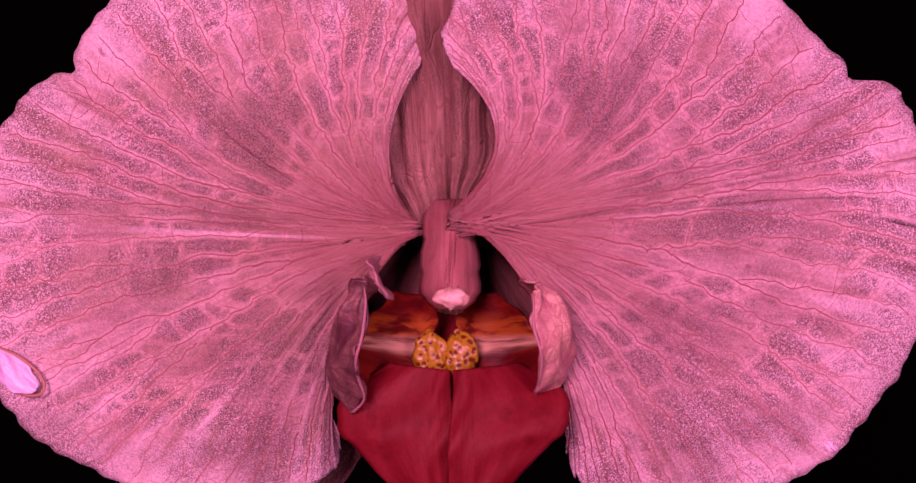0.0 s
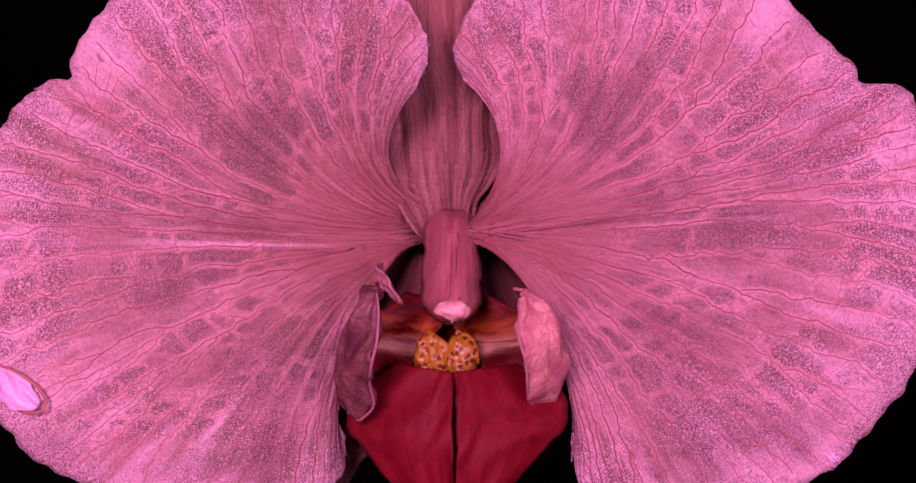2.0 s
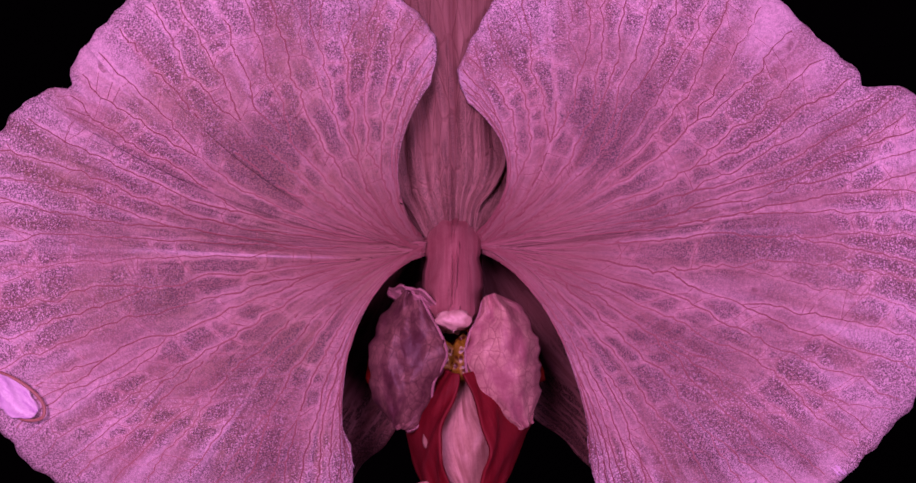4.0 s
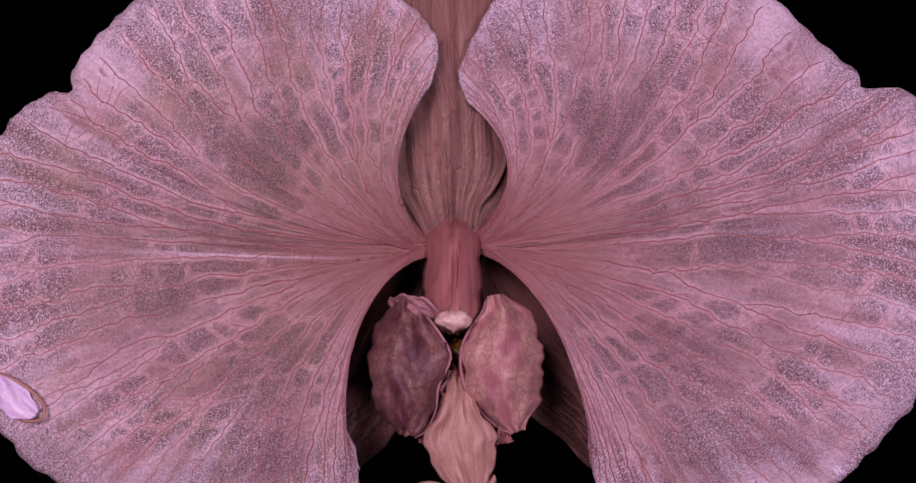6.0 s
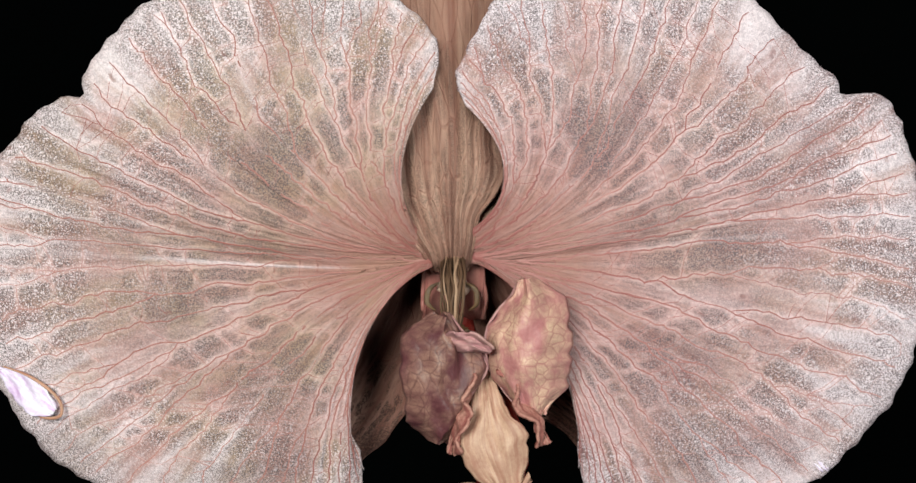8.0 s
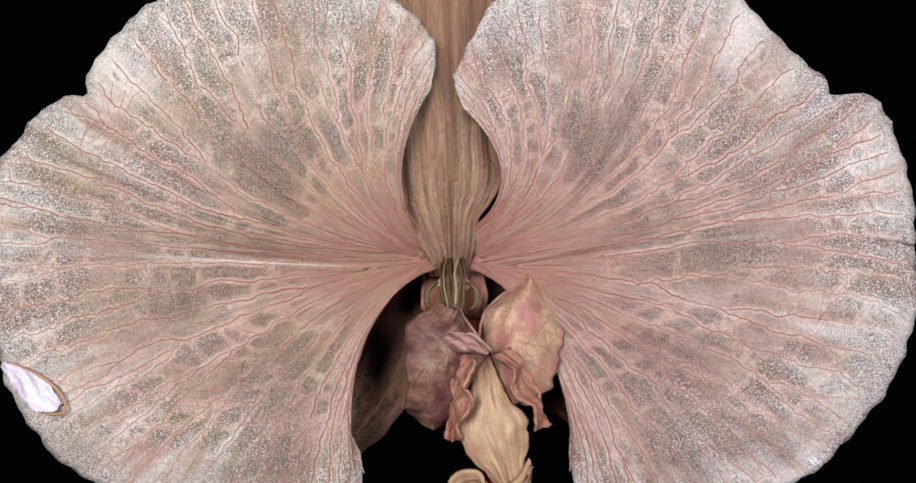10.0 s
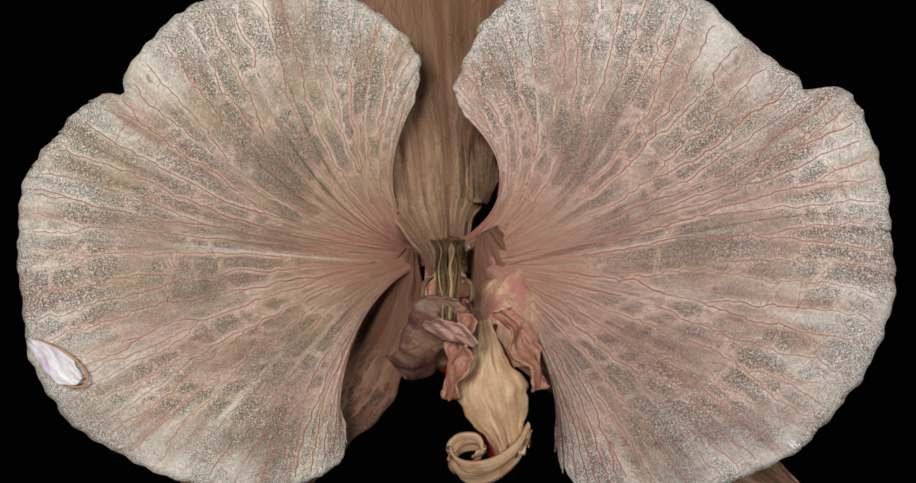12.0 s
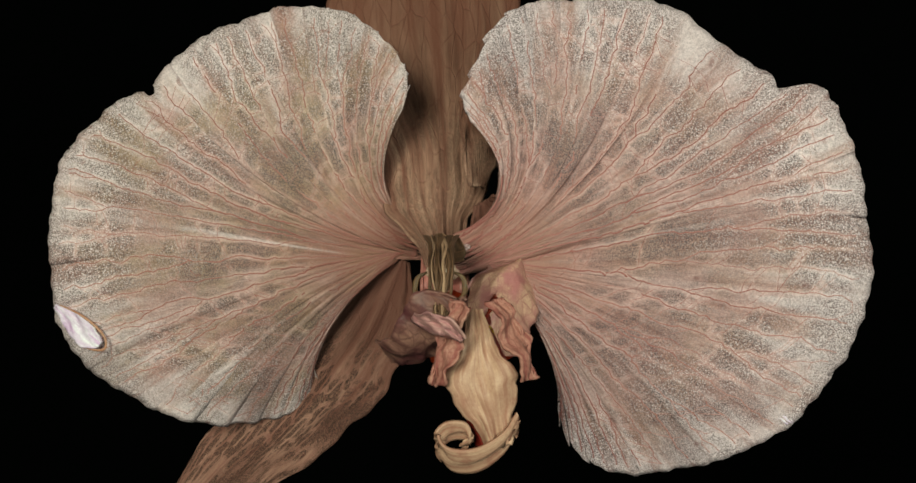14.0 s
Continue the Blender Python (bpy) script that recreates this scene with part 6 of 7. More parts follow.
        (13, -1.22, 10.84, -3.44, -10.8, -5.6, -0.2),
        (14, -1.38, 15.83, -3.8, -13.2, -6.9, -4.2)],
    12: [(0, -0.16, -9.19, 2.43, -14.3, 2.5, 7.4),
        (1, -0.07, -7.99, 2.3, -13.9, 2.2, 6.2),
        (1.5, -0.01, -7.46, 2.15, -13.4, 2, 5.7),
        (2, 0.32, -5.95, 1.57, -9.6, 2.2, 3.8),
        (2.5, 0.76, -4.75, 0.43, -5.6, 0.8, 3.6),
        (3, 0.97, -3.57, -0.33, -3.7, -0.1, 2.6),
        (5.5, 1.16, -3.02, -0.56, -5.7, 0.1, 2),
        (6.5, 1.19, -2.82, -0.59, -5.9, 0.1, 1.8),
        (7, 0.9, -2.63, -0.92, -5, -0, 3.2),
        (7.5, 0.43, -2.73, -1.54, -3.8, -0.6, 5),
        (8, 0.27, -3.38, -2, -3.5, -1.4, 7.2),
        (10.5, -0.41, -2.32, -2.83, -4.4, -2.5, 7.1),
        (11, -0.56, -2.04, -3.06, -4.1, -2.9, 7.4),
        (11.5, -0.99, 0.87, -3.22, -4.6, -3.6, 5.9),
        (12, -1.25, 5.23, -3.39, -6.3, -4.9, 3.4),
        (13, -1.43, 10.87, -3.52, -9.8, -5.9, 0.2),
        (14, -1.64, 15.9, -3.86, -11.8, -7, -3.7)],
    13: [(0, -0.16, -9.17, 2.34, -19.3, 2.4, 6.1),
        (1, -0.06, -7.97, 2.24, -18, 2.3, 5.1),
        (1.5, -0, -7.44, 2.11, -17.1, 2.2, 4.7),
        (2, 0.31, -5.94, 1.5, -12.5, 2.2, 3),
        (2.5, 0.74, -4.75, 0.39, -7.6, 0.9, 3.1),
        (3, 0.94, -3.58, -0.34, -5, 0.1, 2.3),
        (5.5, 1.13, -3.04, -0.55, -6, 0.2, 2),
        (6.5, 1.16, -2.84, -0.58, -5.8, 0.2, 1.9),
        (7, 0.88, -2.64, -0.94, -5.5, -0, 3.1),
        (7.5, 0.4, -2.72, -1.59, -4.9, -0.6, 4.6),
        (8, 0.25, -3.36, -2.05, -5.1, -1.3, 6.7),
        (10.5, -0.46, -2.27, -2.93, -7.5, -2.4, 6.1),
        (11, -0.62, -1.99, -3.16, -7.5, -2.8, 6.2),
        (11.5, -1.08, 0.93, -3.32, -7.2, -3.7, 5),
        (12, -1.38, 5.27, -3.46, -7.3, -5.1, 3),
        (13, -1.6, 10.92, -3.55, -10, -5.9, 0),
        (14, -1.86, 15.98, -3.87, -11.5, -6.9, -3.7)],
    14: [(0, -0.16, -9.18, 2.25, -22.1, 2.1, 5.6),
        (1, -0.06, -7.97, 2.16, -20.5, 2.2, 4.6),
        (1.5, 0.01, -7.45, 2.05, -19, 2.1, 4.3),
        (2, 0.32, -5.95, 1.43, -13.6, 2.1, 2.9),
        (2.5, 0.74, -4.76, 0.34, -8.2, 0.9, 3.1),
        (3, 0.93, -3.6, -0.35, -5.3, 0.3, 2.3),
        (5.5, 1.12, -3.06, -0.55, -5.4, 0.3, 2.2),
        (6.5, 1.15, -2.87, -0.58, -4.9, 0.3, 2.2),
        (7, 0.86, -2.66, -0.95, -4.9, 0, 3.3),
        (7.5, 0.39, -2.73, -1.62, -4.9, -0.5, 4.7),
        (8, 0.24, -3.36, -2.09, -5.4, -1.2, 6.6),
        (10.5, -0.48, -2.24, -3, -9.5, -2.3, 5.6),
        (11, -0.65, -1.95, -3.23, -9.8, -2.7, 5.6),
        (11.5, -1.14, 0.97, -3.37, -9.1, -3.6, 4.4),
        (12, -1.48, 5.3, -3.47, -8.3, -4.9, 2.7),
        (13, -1.72, 10.96, -3.51, -9.7, -5.7, -0),
        (14, -2.02, 16.03, -3.81, -9.9, -6.7, -3.5)],
    15: [(0, -0.15, -9.28, 2.21, -9, 1.4, 7.6),
        (1, -0.04, -8.05, 2.13, -9.9, 1.6, 6.3),
        (1.5, 0.04, -7.52, 2.03, -8.6, 1.6, 5.9),
        (2, 0.34, -6.04, 1.38, -2, 1.3, 4.6),
        (2.5, 0.76, -4.83, 0.31, -0.7, 0.4, 4.2),
        (3, 0.95, -3.66, -0.35, -0.2, 0.1, 3),
        (5.5, 1.13, -3.12, -0.54, -0, 0.1, 3),
        (6.5, 1.16, -2.92, -0.57, 0.3, 0.1, 2.9),
        (7, 0.87, -2.71, -0.95, 0.6, -0.2, 4.1),
        (7.5, 0.4, -2.78, -1.63, 0.5, -0.8, 5.5),
        (8, 0.24, -3.39, -2.1, -0.8, -1.4, 7.3),
        (10.5, -0.48, -2.27, -3, -2.8, -2.7, 6.4),
        (11, -0.66, -1.98, -3.23, -2.9, -3.1, 6.5),
        (11.5, -1.17, 0.96, -3.34, -3.6, -3.7, 5.1),
        (12, -1.52, 5.29, -3.39, -4.2, -4.8, 3.2),
        (13, -1.79, 10.95, -3.4, -2.1, -5.8, 1),
        (14, -2.12, 16, -3.68, 2.9, -7.2, -1.8)],
    16: [(0, -0.12, -9.34, 2.09, 6.7, -0.1, 8.3),
        (1, -0.01, -8.1, 2.03, 4.2, 0.3, 6.9),
        (1.5, 0.07, -7.58, 1.95, 4.3, 0.4, 6.5),
        (2, 0.37, -6.09, 1.28, 8.2, 0.3, 5),
        (2.5, 0.78, -4.87, 0.26, 5.7, -0.1, 4.4),
        (3, 0.98, -3.7, -0.36, 4.7, -0.2, 3.2),
        (5.5, 1.16, -3.15, -0.54, 4.4, -0.1, 3.2),
        (6.5, 1.18, -2.95, -0.57, 4.4, -0.1, 3.1),
        (7, 0.89, -2.74, -0.95, 5.3, -0.5, 4.3),
        (7.5, 0.42, -2.8, -1.64, 5.6, -1.1, 5.7),
        (8, 0.26, -3.41, -2.1, 4.4, -1.7, 7.5),
        (10.5, -0.47, -2.3, -2.98, 7.9, -3.4, 6.8),
        (11, -0.65, -2.01, -3.21, 8.9, -3.8, 6.8),
        (11.5, -1.17, 0.93, -3.28, 8.6, -4.4, 5.5),
        (12, -1.54, 5.26, -3.29, 8, -5.3, 3.6),
        (13, -1.81, 10.93, -3.26, 10.5, -6.3, 1.3),
        (14, -2.15, 16, -3.53, 15.5, -7.8, -1.5)],
    17: [(0, -0.13, -9.35, 1.96, 11.2, -1.1, 8),
        (1, -0.01, -8.11, 1.93, 9.1, -0.6, 6.5),
        (1.5, 0.07, -7.59, 1.86, 8.7, -0.4, 6.1),
        (2, 0.37, -6.1, 1.18, 9.4, -0.3, 4.9),
        (2.5, 0.79, -4.9, 0.21, 6.2, -0.4, 4.4),
        (3, 1, -3.73, -0.37, 4.8, -0.3, 3.3),
        (5.5, 1.18, -3.18, -0.55, 4.3, -0.3, 3.3),
        (6.5, 1.2, -2.98, -0.58, 4.2, -0.2, 3.2),
        (7, 0.91, -2.77, -0.96, 5.7, -0.6, 4.3),
        (7.5, 0.44, -2.82, -1.64, 6.6, -1.2, 5.6),
        (8, 0.27, -3.42, -2.08, 6, -1.8, 7.4),
        (10.5, -0.47, -2.3, -2.93, 11.7, -3.7, 6.4),
        (11, -0.65, -2.01, -3.14, 13.2, -4.2, 6.5),
        (11.5, -1.17, 0.93, -3.17, 14.5, -4.7, 5),
        (12, -1.55, 5.25, -3.13, 15.4, -5.4, 3),
        (13, -1.81, 10.94, -3.06, 16.7, -6.4, 0.8),
        (14, -2.14, 16.02, -3.33, 19.2, -7.8, -1.8)],
    18: [(0, -0.16, -9.39, 1.76, 8, -1.7, 8.7),
        (1, -0.05, -8.15, 1.78, 7.2, -1.1, 7),
        (1.5, 0.04, -7.62, 1.73, 7, -0.9, 6.6),
        (2, 0.33, -6.15, 1.02, 5.4, -0.7, 5.8),
        (2.5, 0.78, -4.95, 0.12, 3.3, -0.6, 5.1),
        (3, 1.02, -3.79, -0.41, 2.1, -0.3, 3.9),
        (5.5, 1.2, -3.23, -0.59, 1.8, -0.3, 3.9),
        (6.5, 1.21, -3.03, -0.62, 1.7, -0.2, 3.8),
        (7, 0.92, -2.81, -0.99, 3.6, -0.6, 4.8),
        (7.5, 0.45, -2.85, -1.66, 5.2, -1.3, 6),
        (8, 0.29, -3.45, -2.08, 5.3, -1.9, 7.6),
        (10.5, -0.47, -2.33, -2.9, 10.2, -3.8, 6.8),
        (11, -0.65, -2.04, -3.09, 11.3, -4.3, 6.9),
        (11.5, -1.16, 0.91, -3.09, 13, -4.7, 5.3),
        (12, -1.53, 5.23, -3, 14.9, -5.3, 3.2),
        (13, -1.77, 10.92, -2.9, 15.4, -6.2, 1.1),
        (14, -2.07, 16.01, -3.16, 15.6, -7.7, -1.1)],
    19: [(0, -0.19, -9.48, 1.55, 2.7, -1.8, 10.4),
        (1, -0.07, -8.22, 1.61, 3.4, -1.2, 8.3),
        (1.5, 0.02, -7.68, 1.59, 3.7, -1, 7.6),
        (2, 0.31, -6.22, 0.87, 1.7, -0.7, 7),
        (2.5, 0.79, -5.01, 0.03, 0.9, -0.5, 5.9),
        (3, 1.07, -3.85, -0.46, 0.7, -0.2, 4.4),
        (5.5, 1.23, -3.27, -0.63, 0.8, -0.2, 4.2),
        (6.5, 1.24, -3.07, -0.67, 0.7, -0.2, 4.1),
        (7, 0.95, -2.85, -1.03, 2.7, -0.6, 5.2),
        (7.5, 0.49, -2.88, -1.68, 4.6, -1.3, 6.2),
        (8, 0.32, -3.47, -2.08, 5.5, -1.9, 7.6),
        (10.5, -0.45, -2.37, -2.86, 7.9, -3.7, 7.5),
        (11, -0.63, -2.08, -3.04, 8.6, -4.1, 7.7),
        (11.5, -1.11, 0.85, -3.01, 9.6, -4.4, 6.4),
        (12, -1.46, 5.16, -2.89, 11.2, -4.9, 4.5),
        (13, -1.66, 10.87, -2.74, 11.5, -5.8, 2.4),
        (14, -1.93, 15.97, -2.99, 11, -7.4, 0.3)],
    20: [(0, -0.2, -9.53, 1.39, 0.5, -1.6, 11.3),
        (1, -0.07, -8.25, 1.48, 2.1, -1.1, 8.8),
        (1.5, 0.02, -7.71, 1.48, 2.9, -0.9, 8),
        (2, 0.32, -6.24, 0.76, 1.1, -0.7, 7.2),
        (2.5, 0.83, -5.02, -0.03, 1.3, -0.4, 5.7),
        (3, 1.14, -3.86, -0.49, 1.9, -0.2, 3.9),
        (5.5, 1.29, -3.28, -0.65, 2.1, -0.2, 3.7),
        (6.5, 1.3, -3.07, -0.7, 2, -0.2, 3.6),
        (7, 1.01, -2.85, -1.05, 3.8, -0.6, 4.7),
        (7.5, 0.55, -2.89, -1.68, 5.7, -1.2, 5.8),
        (8, 0.38, -3.46, -2.06, 6.9, -1.8, 7.1),
        (10.5, -0.39, -2.37, -2.76, 8.8, -3.4, 7.1),
        (11, -0.57, -2.08, -2.92, 9.6, -3.8, 7.3),
        (11.5, -1, 0.85, -2.87, 10.4, -3.8, 6.1),
        (12, -1.32, 5.15, -2.71, 11.9, -4.2, 4.2),
        (13, -1.49, 10.87, -2.52, 12.1, -5.1, 2.1),
        (14, -1.72, 15.98, -2.73, 11.5, -6.7, 0)],
    21: [(0, -0.16, -9.49, 1.28, 2, -1.5, 10.3),
        (1, -0.03, -8.22, 1.39, 3.6, -1, 7.9),
        (1.5, 0.06, -7.68, 1.41, 4.5, -0.7, 7),
        (2, 0.35, -6.21, 0.69, 2.8, -0.6, 6.1),
        (2.5, 0.88, -4.99, -0.07, 3.5, -0.4, 4.4),
        (3, 1.23, -3.84, -0.5, 4.3, -0.2, 2.5),
        (5.5, 1.36, -3.26, -0.67, 4.4, -0.2, 2.4),
        (6.5, 1.36, -3.05, -0.72, 4.2, -0.2, 2.4),
        (7, 1.07, -2.84, -1.07, 5.6, -0.5, 3.7),
        (7.5, 0.63, -2.88, -1.68, 7.4, -1.1, 4.9),
        (8, 0.46, -3.45, -2.03, 8.7, -1.6, 6.1),
        (10.5, -0.31, -2.34, -2.64, 11.4, -2.9, 5.7),
        (11, -0.49, -2.04, -2.76, 12.5, -3.2, 5.7),
        (11.5, -0.88, 0.89, -2.68, 13.8, -3.1, 4.3),
        (12, -1.15, 5.19, -2.49, 15.8, -3.2, 2.2),
        (13, -1.28, 10.91, -2.25, 15.9, -4.2, 0.1),
        (14, -1.48, 16.03, -2.43, 15.2, -5.8, -2)],
    22: [(0, -0.09, -9.37, 1.24, 6.1, -1.3, 7.2),
        (1, 0.04, -8.15, 1.34, 6.5, -0.7, 5.7),
        (1.5, 0.12, -7.63, 1.38, 6.8, -0.4, 5.3),
        (2, 0.41, -6.16, 0.64, 5, -0.4, 4.5),
        (2.5, 0.95, -4.96, -0.09, 5.6, -0.2, 2.8),
        (3, 1.31, -3.83, -0.52, 6.2, -0.1, 1.2),
        (5.5, 1.43, -3.25, -0.69, 6, -0.1, 1.3),
        (6.5, 1.43, -3.04, -0.75, 5.7, -0.2, 1.3),
        (7, 1.14, -2.84, -1.08, 6.9, -0.4, 2.8),
        (7.5, 0.71, -2.88, -1.67, 8.5, -0.9, 4.1),
        (8, 0.55, -3.44, -2, 10, -1.3, 5.3),
        (10.5, -0.23, -2.33, -2.52, 12.8, -2.4, 4.8),
        (11, -0.41, -2.03, -2.61, 14.2, -2.6, 4.6),
        (11.5, -0.75, 0.91, -2.5, 16, -2.4, 2.8),
        (12, -0.98, 5.2, -2.3, 18.3, -2.3, 0.6),
        (13, -1.07, 10.94, -1.99, 18.9, -3.1, -1.9),
        (14, -1.23, 16.09, -2.13, 18.6, -4.8, -4.4)],
    23: [(0, 0.01, -9.24, 1.27, 10.6, -0.4, 3.1),
        (1, 0.14, -8.08, 1.35, 9.3, 0.1, 3.1),
        (1.5, 0.22, -7.59, 1.38, 8.8, 0.4, 3.4),
        (2, 0.5, -6.12, 0.63, 7, 0.1, 2.7),
        (2.5, 1.04, -4.93, -0.09, 7.2, 0.2, 1.4),
        (3, 1.41, -3.82, -0.54, 7.3, 0.1, 0.1),
        (5.5, 1.51, -3.25, -0.71, 7, 0, 0.3),
        (6.5, 1.5, -3.04, -0.78, 6.7, -0, 0.4),
        (7, 1.23, -2.83, -1.1, 7.7, -0.2, 2),
        (7.5, 0.82, -2.87, -1.67, 9.4, -0.6, 3.3),
        (8, 0.66, -3.43, -1.98, 11, -1, 4.4),
        (10.5, -0.14, -2.36, -2.42, 13, -1.9, 4.8),
        (11, -0.32, -2.05, -2.49, 14.4, -2, 4.5),
        (11.5, -0.61, 0.89, -2.36, 16.6, -1.7, 2.4),
        (12, -0.8, 5.17, -2.15, 19.1, -1.5, 0.1),
        (13, -0.86, 10.94, -1.78, 20.5, -2.1, -3),
        (14, -1, 16.11, -1.85, 21, -3.7, -6.1)],
    24: [(0, 0.15, -9.15, 1.36, 13.8, 1.2, -0.4),
        (1, 0.28, -8.02, 1.4, 11.6, 1.4, 0.6),
        (1.5, 0.35, -7.54, 1.41, 10.7, 1.5, 1.4),
        (2, 0.62, -6.07, 0.64, 8.7, 1, 0.7),
        (2.5, 1.14, -4.89, -0.08, 8.7, 0.8, -0.3),
        (3, 1.51, -3.8, -0.55, 8.5, 0.4, -1.3),
        (5.5, 1.59, -3.22, -0.73, 8, 0.3, -0.9),
        (6.5, 1.58, -3.02, -0.81, 7.6, 0.2, -0.7),
        (7, 1.32, -2.81, -1.12, 8.8, 0.1, 0.8),
        (7.5, 0.93, -2.84, -1.66, 10.6, -0.2, 2),
        (8, 0.78, -3.39, -1.95, 12.2, -0.5, 2.9),
        (10.5, -0.04, -2.38, -2.33, 13, -1.3, 4.8),
        (11, -0.21, -2.08, -2.39, 14.3, -1.4, 4.8),
        (11.5, -0.47, 0.87, -2.25, 16.7, -1.1, 2.5),
        (12, -0.63, 5.14, -2.02, 19.3, -0.8, 0.1),
        (13, -0.68, 10.9, -1.6, 20.9, -1.4, -3.2),
        (14, -0.82, 16.07, -1.63, 21.7, -2.9, -6.6)],
    25: [(0, 0.32, -9.06, 1.44, 16.3, 3, -3.9),
        (1, 0.44, -7.95, 1.44, 13.5, 2.8, -2.1),
        (1.5, 0.51, -7.48, 1.44, 12.3, 2.8, -0.9),
        (2, 0.75, -6.01, 0.66, 10.1, 2, -1.4),
        (2.5, 1.25, -4.84, -0.06, 10, 1.4, -2.3),
        (3, 1.61, -3.76, -0.54, 9.6, 0.7, -2.9),
        (5.5, 1.67, -3.19, -0.73, 8.9, 0.6, -2.3),
        (6.5, 1.65, -2.99, -0.82, 8.5, 0.5, -2.1),
        (7, 1.4, -2.77, -1.11, 9.7, 0.4, -0.6),
        (7.5, 1.03, -2.79, -1.63, 11.6, 0.2, 0.4),
        (8, 0.89, -3.34, -1.91, 13.4, 0, 1.2),
        (10.5, 0.07, -2.39, -2.25, 12.8, -0.7, 5.1),
        (11, -0.1, -2.11, -2.29, 13.9, -0.8, 5.4),
        (11.5, -0.33, 0.84, -2.15, 16.4, -0.5, 2.9),
        (12, -0.46, 5.11, -1.92, 19, -0.1, 0.5),
        (13, -0.53, 10.84, -1.47, 20.4, -1, -2.3),
        (14, -0.69, 15.99, -1.47, 21, -2.7, -5.2)],
    26: [(0, 0.48, -8.99, 1.47, 17.8, 4.5, -6.8),
        (1, 0.59, -7.89, 1.45, 14.5, 4, -4.2),
        (1.5, 0.65, -7.44, 1.44, 13.1, 3.8, -2.6),
        (2, 0.87, -5.98, 0.67, 10.7, 2.9, -2.8),
        (2.5, 1.34, -4.8, -0.03, 10.6, 2, -3.6),
        (3, 1.68, -3.73, -0.52, 10.2, 1.1, -4.1),
        (5.5, 1.72, -3.16, -0.72, 9.5, 0.8, -3.3),
        (6.5, 1.69, -2.96, -0.82, 9, 0.6, -3),
        (7, 1.45, -2.75, -1.09, 10.3, 0.7, -1.6),
        (7.5, 1.1, -2.78, -1.59, 12.1, 0.6, -0.4),
        (8, 0.96, -3.32, -1.85, 14, 0.5, 0.4),
        (10.5, 0.17, -2.42, -2.19, 11.7, -0.2, 6.5),
        (11, 0, -2.15, -2.22, 12.5, -0.2, 7.2),
        (11.5, -0.2, 0.8, -2.07, 15.1, -0, 4.7),
        (12, -0.31, 5.06, -1.84, 17.9, 0.3, 2.1),
        (13, -0.41, 10.75, -1.37, 18.9, -0.9, 0.2),
        (14, -0.6, 15.86, -1.35, 19.1, -2.9, -2)],
    27: [(0, 0.58, -8.95, 1.5, 18.1, 5.4, -7.8),
        (1, 0.68, -7.88, 1.47, 14.5, 4.6, -4.5),
        (1.5, 0.74, -7.43, 1.46, 12.8, 4.4, -2.5),
        (2, 0.94, -5.98, 0.7, 10.3, 3.4, -2.3),
        (2.5, 1.38, -4.8, 0, 10.4, 2.4, -3.6),
        (3, 1.7, -3.72, -0.48, 10.4, 1.2, -4.6),
        (5.5, 1.72, -3.16, -0.69, 9.6, 0.9, -3.6),
        (6.5, 1.69, -2.96, -0.79, 9.1, 0.7, -3.3),
        (7, 1.46, -2.75, -1.06, 10.2, 0.8, -1.5),
        (7.5, 1.12, -2.79, -1.54, 11.9, 0.8, -0),
        (8, 1, -3.35, -1.79, 13.7, 0.7, 1),
        (10.5, 0.24, -2.49, -2.12, 9.8, 0.3, 9.7),
        (11, 0.09, -2.22, -2.15, 10.3, 0.2, 10.9),
        (11.5, -0.1, 0.72, -1.99, 13, 0.2, 8.2),
        (12, -0.2, 4.97, -1.75, 15.9, 0.5, 5.6),
        (13, -0.32, 10.62, -1.27, 16.5, -1, 4.5),
        (14, -0.54, 15.68, -1.23, 16.3, -3.3, 3.1)],
    28: [(0, 0.62, -8.97, 1.57, 17.2, 5.8, -6.3),
        (1, 0.71, -7.9, 1.52, 13.4, 5, -2.7),
        (1.5, 0.77, -7.45, 1.5, 11.7, 4.7, -0.6),
        (2, 0.96, -6, 0.76, 9.1, 3.8, -0.2),
        (2.5, 1.37, -4.81, 0.06, 9.6, 2.6, -2.3),
        (3, 1.67, -3.71, -0.42, 10, 1.2, -4.1),
        (5.5, 1.68, -3.16, -0.63, 9.2, 0.8, -3.1),
        (6.5, 1.64, -2.96, -0.74, 8.7, 0.6, -2.7),
        (7, 1.43, -2.77, -1, 9.6, 0.8, -0.5),
        (7.5, 1.11, -2.82, -1.48, 11.1, 0.8, 1.5),
        (8, 0.99, -3.39, -1.73, 12.7, 0.7, 2.9),
        (10.5, 0.29, -2.56, -2.03, 7.7, 0.6, 13.5),
        (11, 0.15, -2.3, -2.06, 8, 0.6, 15.1),
        (11.5, -0.04, 0.63, -1.88, 10.8, 0.5, 12.3),
        (12, -0.12, 4.86, -1.64, 13.8, 0.7, 9.7),
        (13, -0.25, 10.47, -1.15, 14.2, -1, 9.2),
        (14, -0.49, 15.49, -1.09, 13.6, -3.5, 8.4)],
    29: [(0, 0.61, -9.01, 1.67, 16.1, 5.8, -4.3),
        (1, 0.69, -7.93, 1.61, 12.3, 5.1, -0.8),
        (1.5, 0.75, -7.48, 1.59, 10.6, 4.8, 1.4),
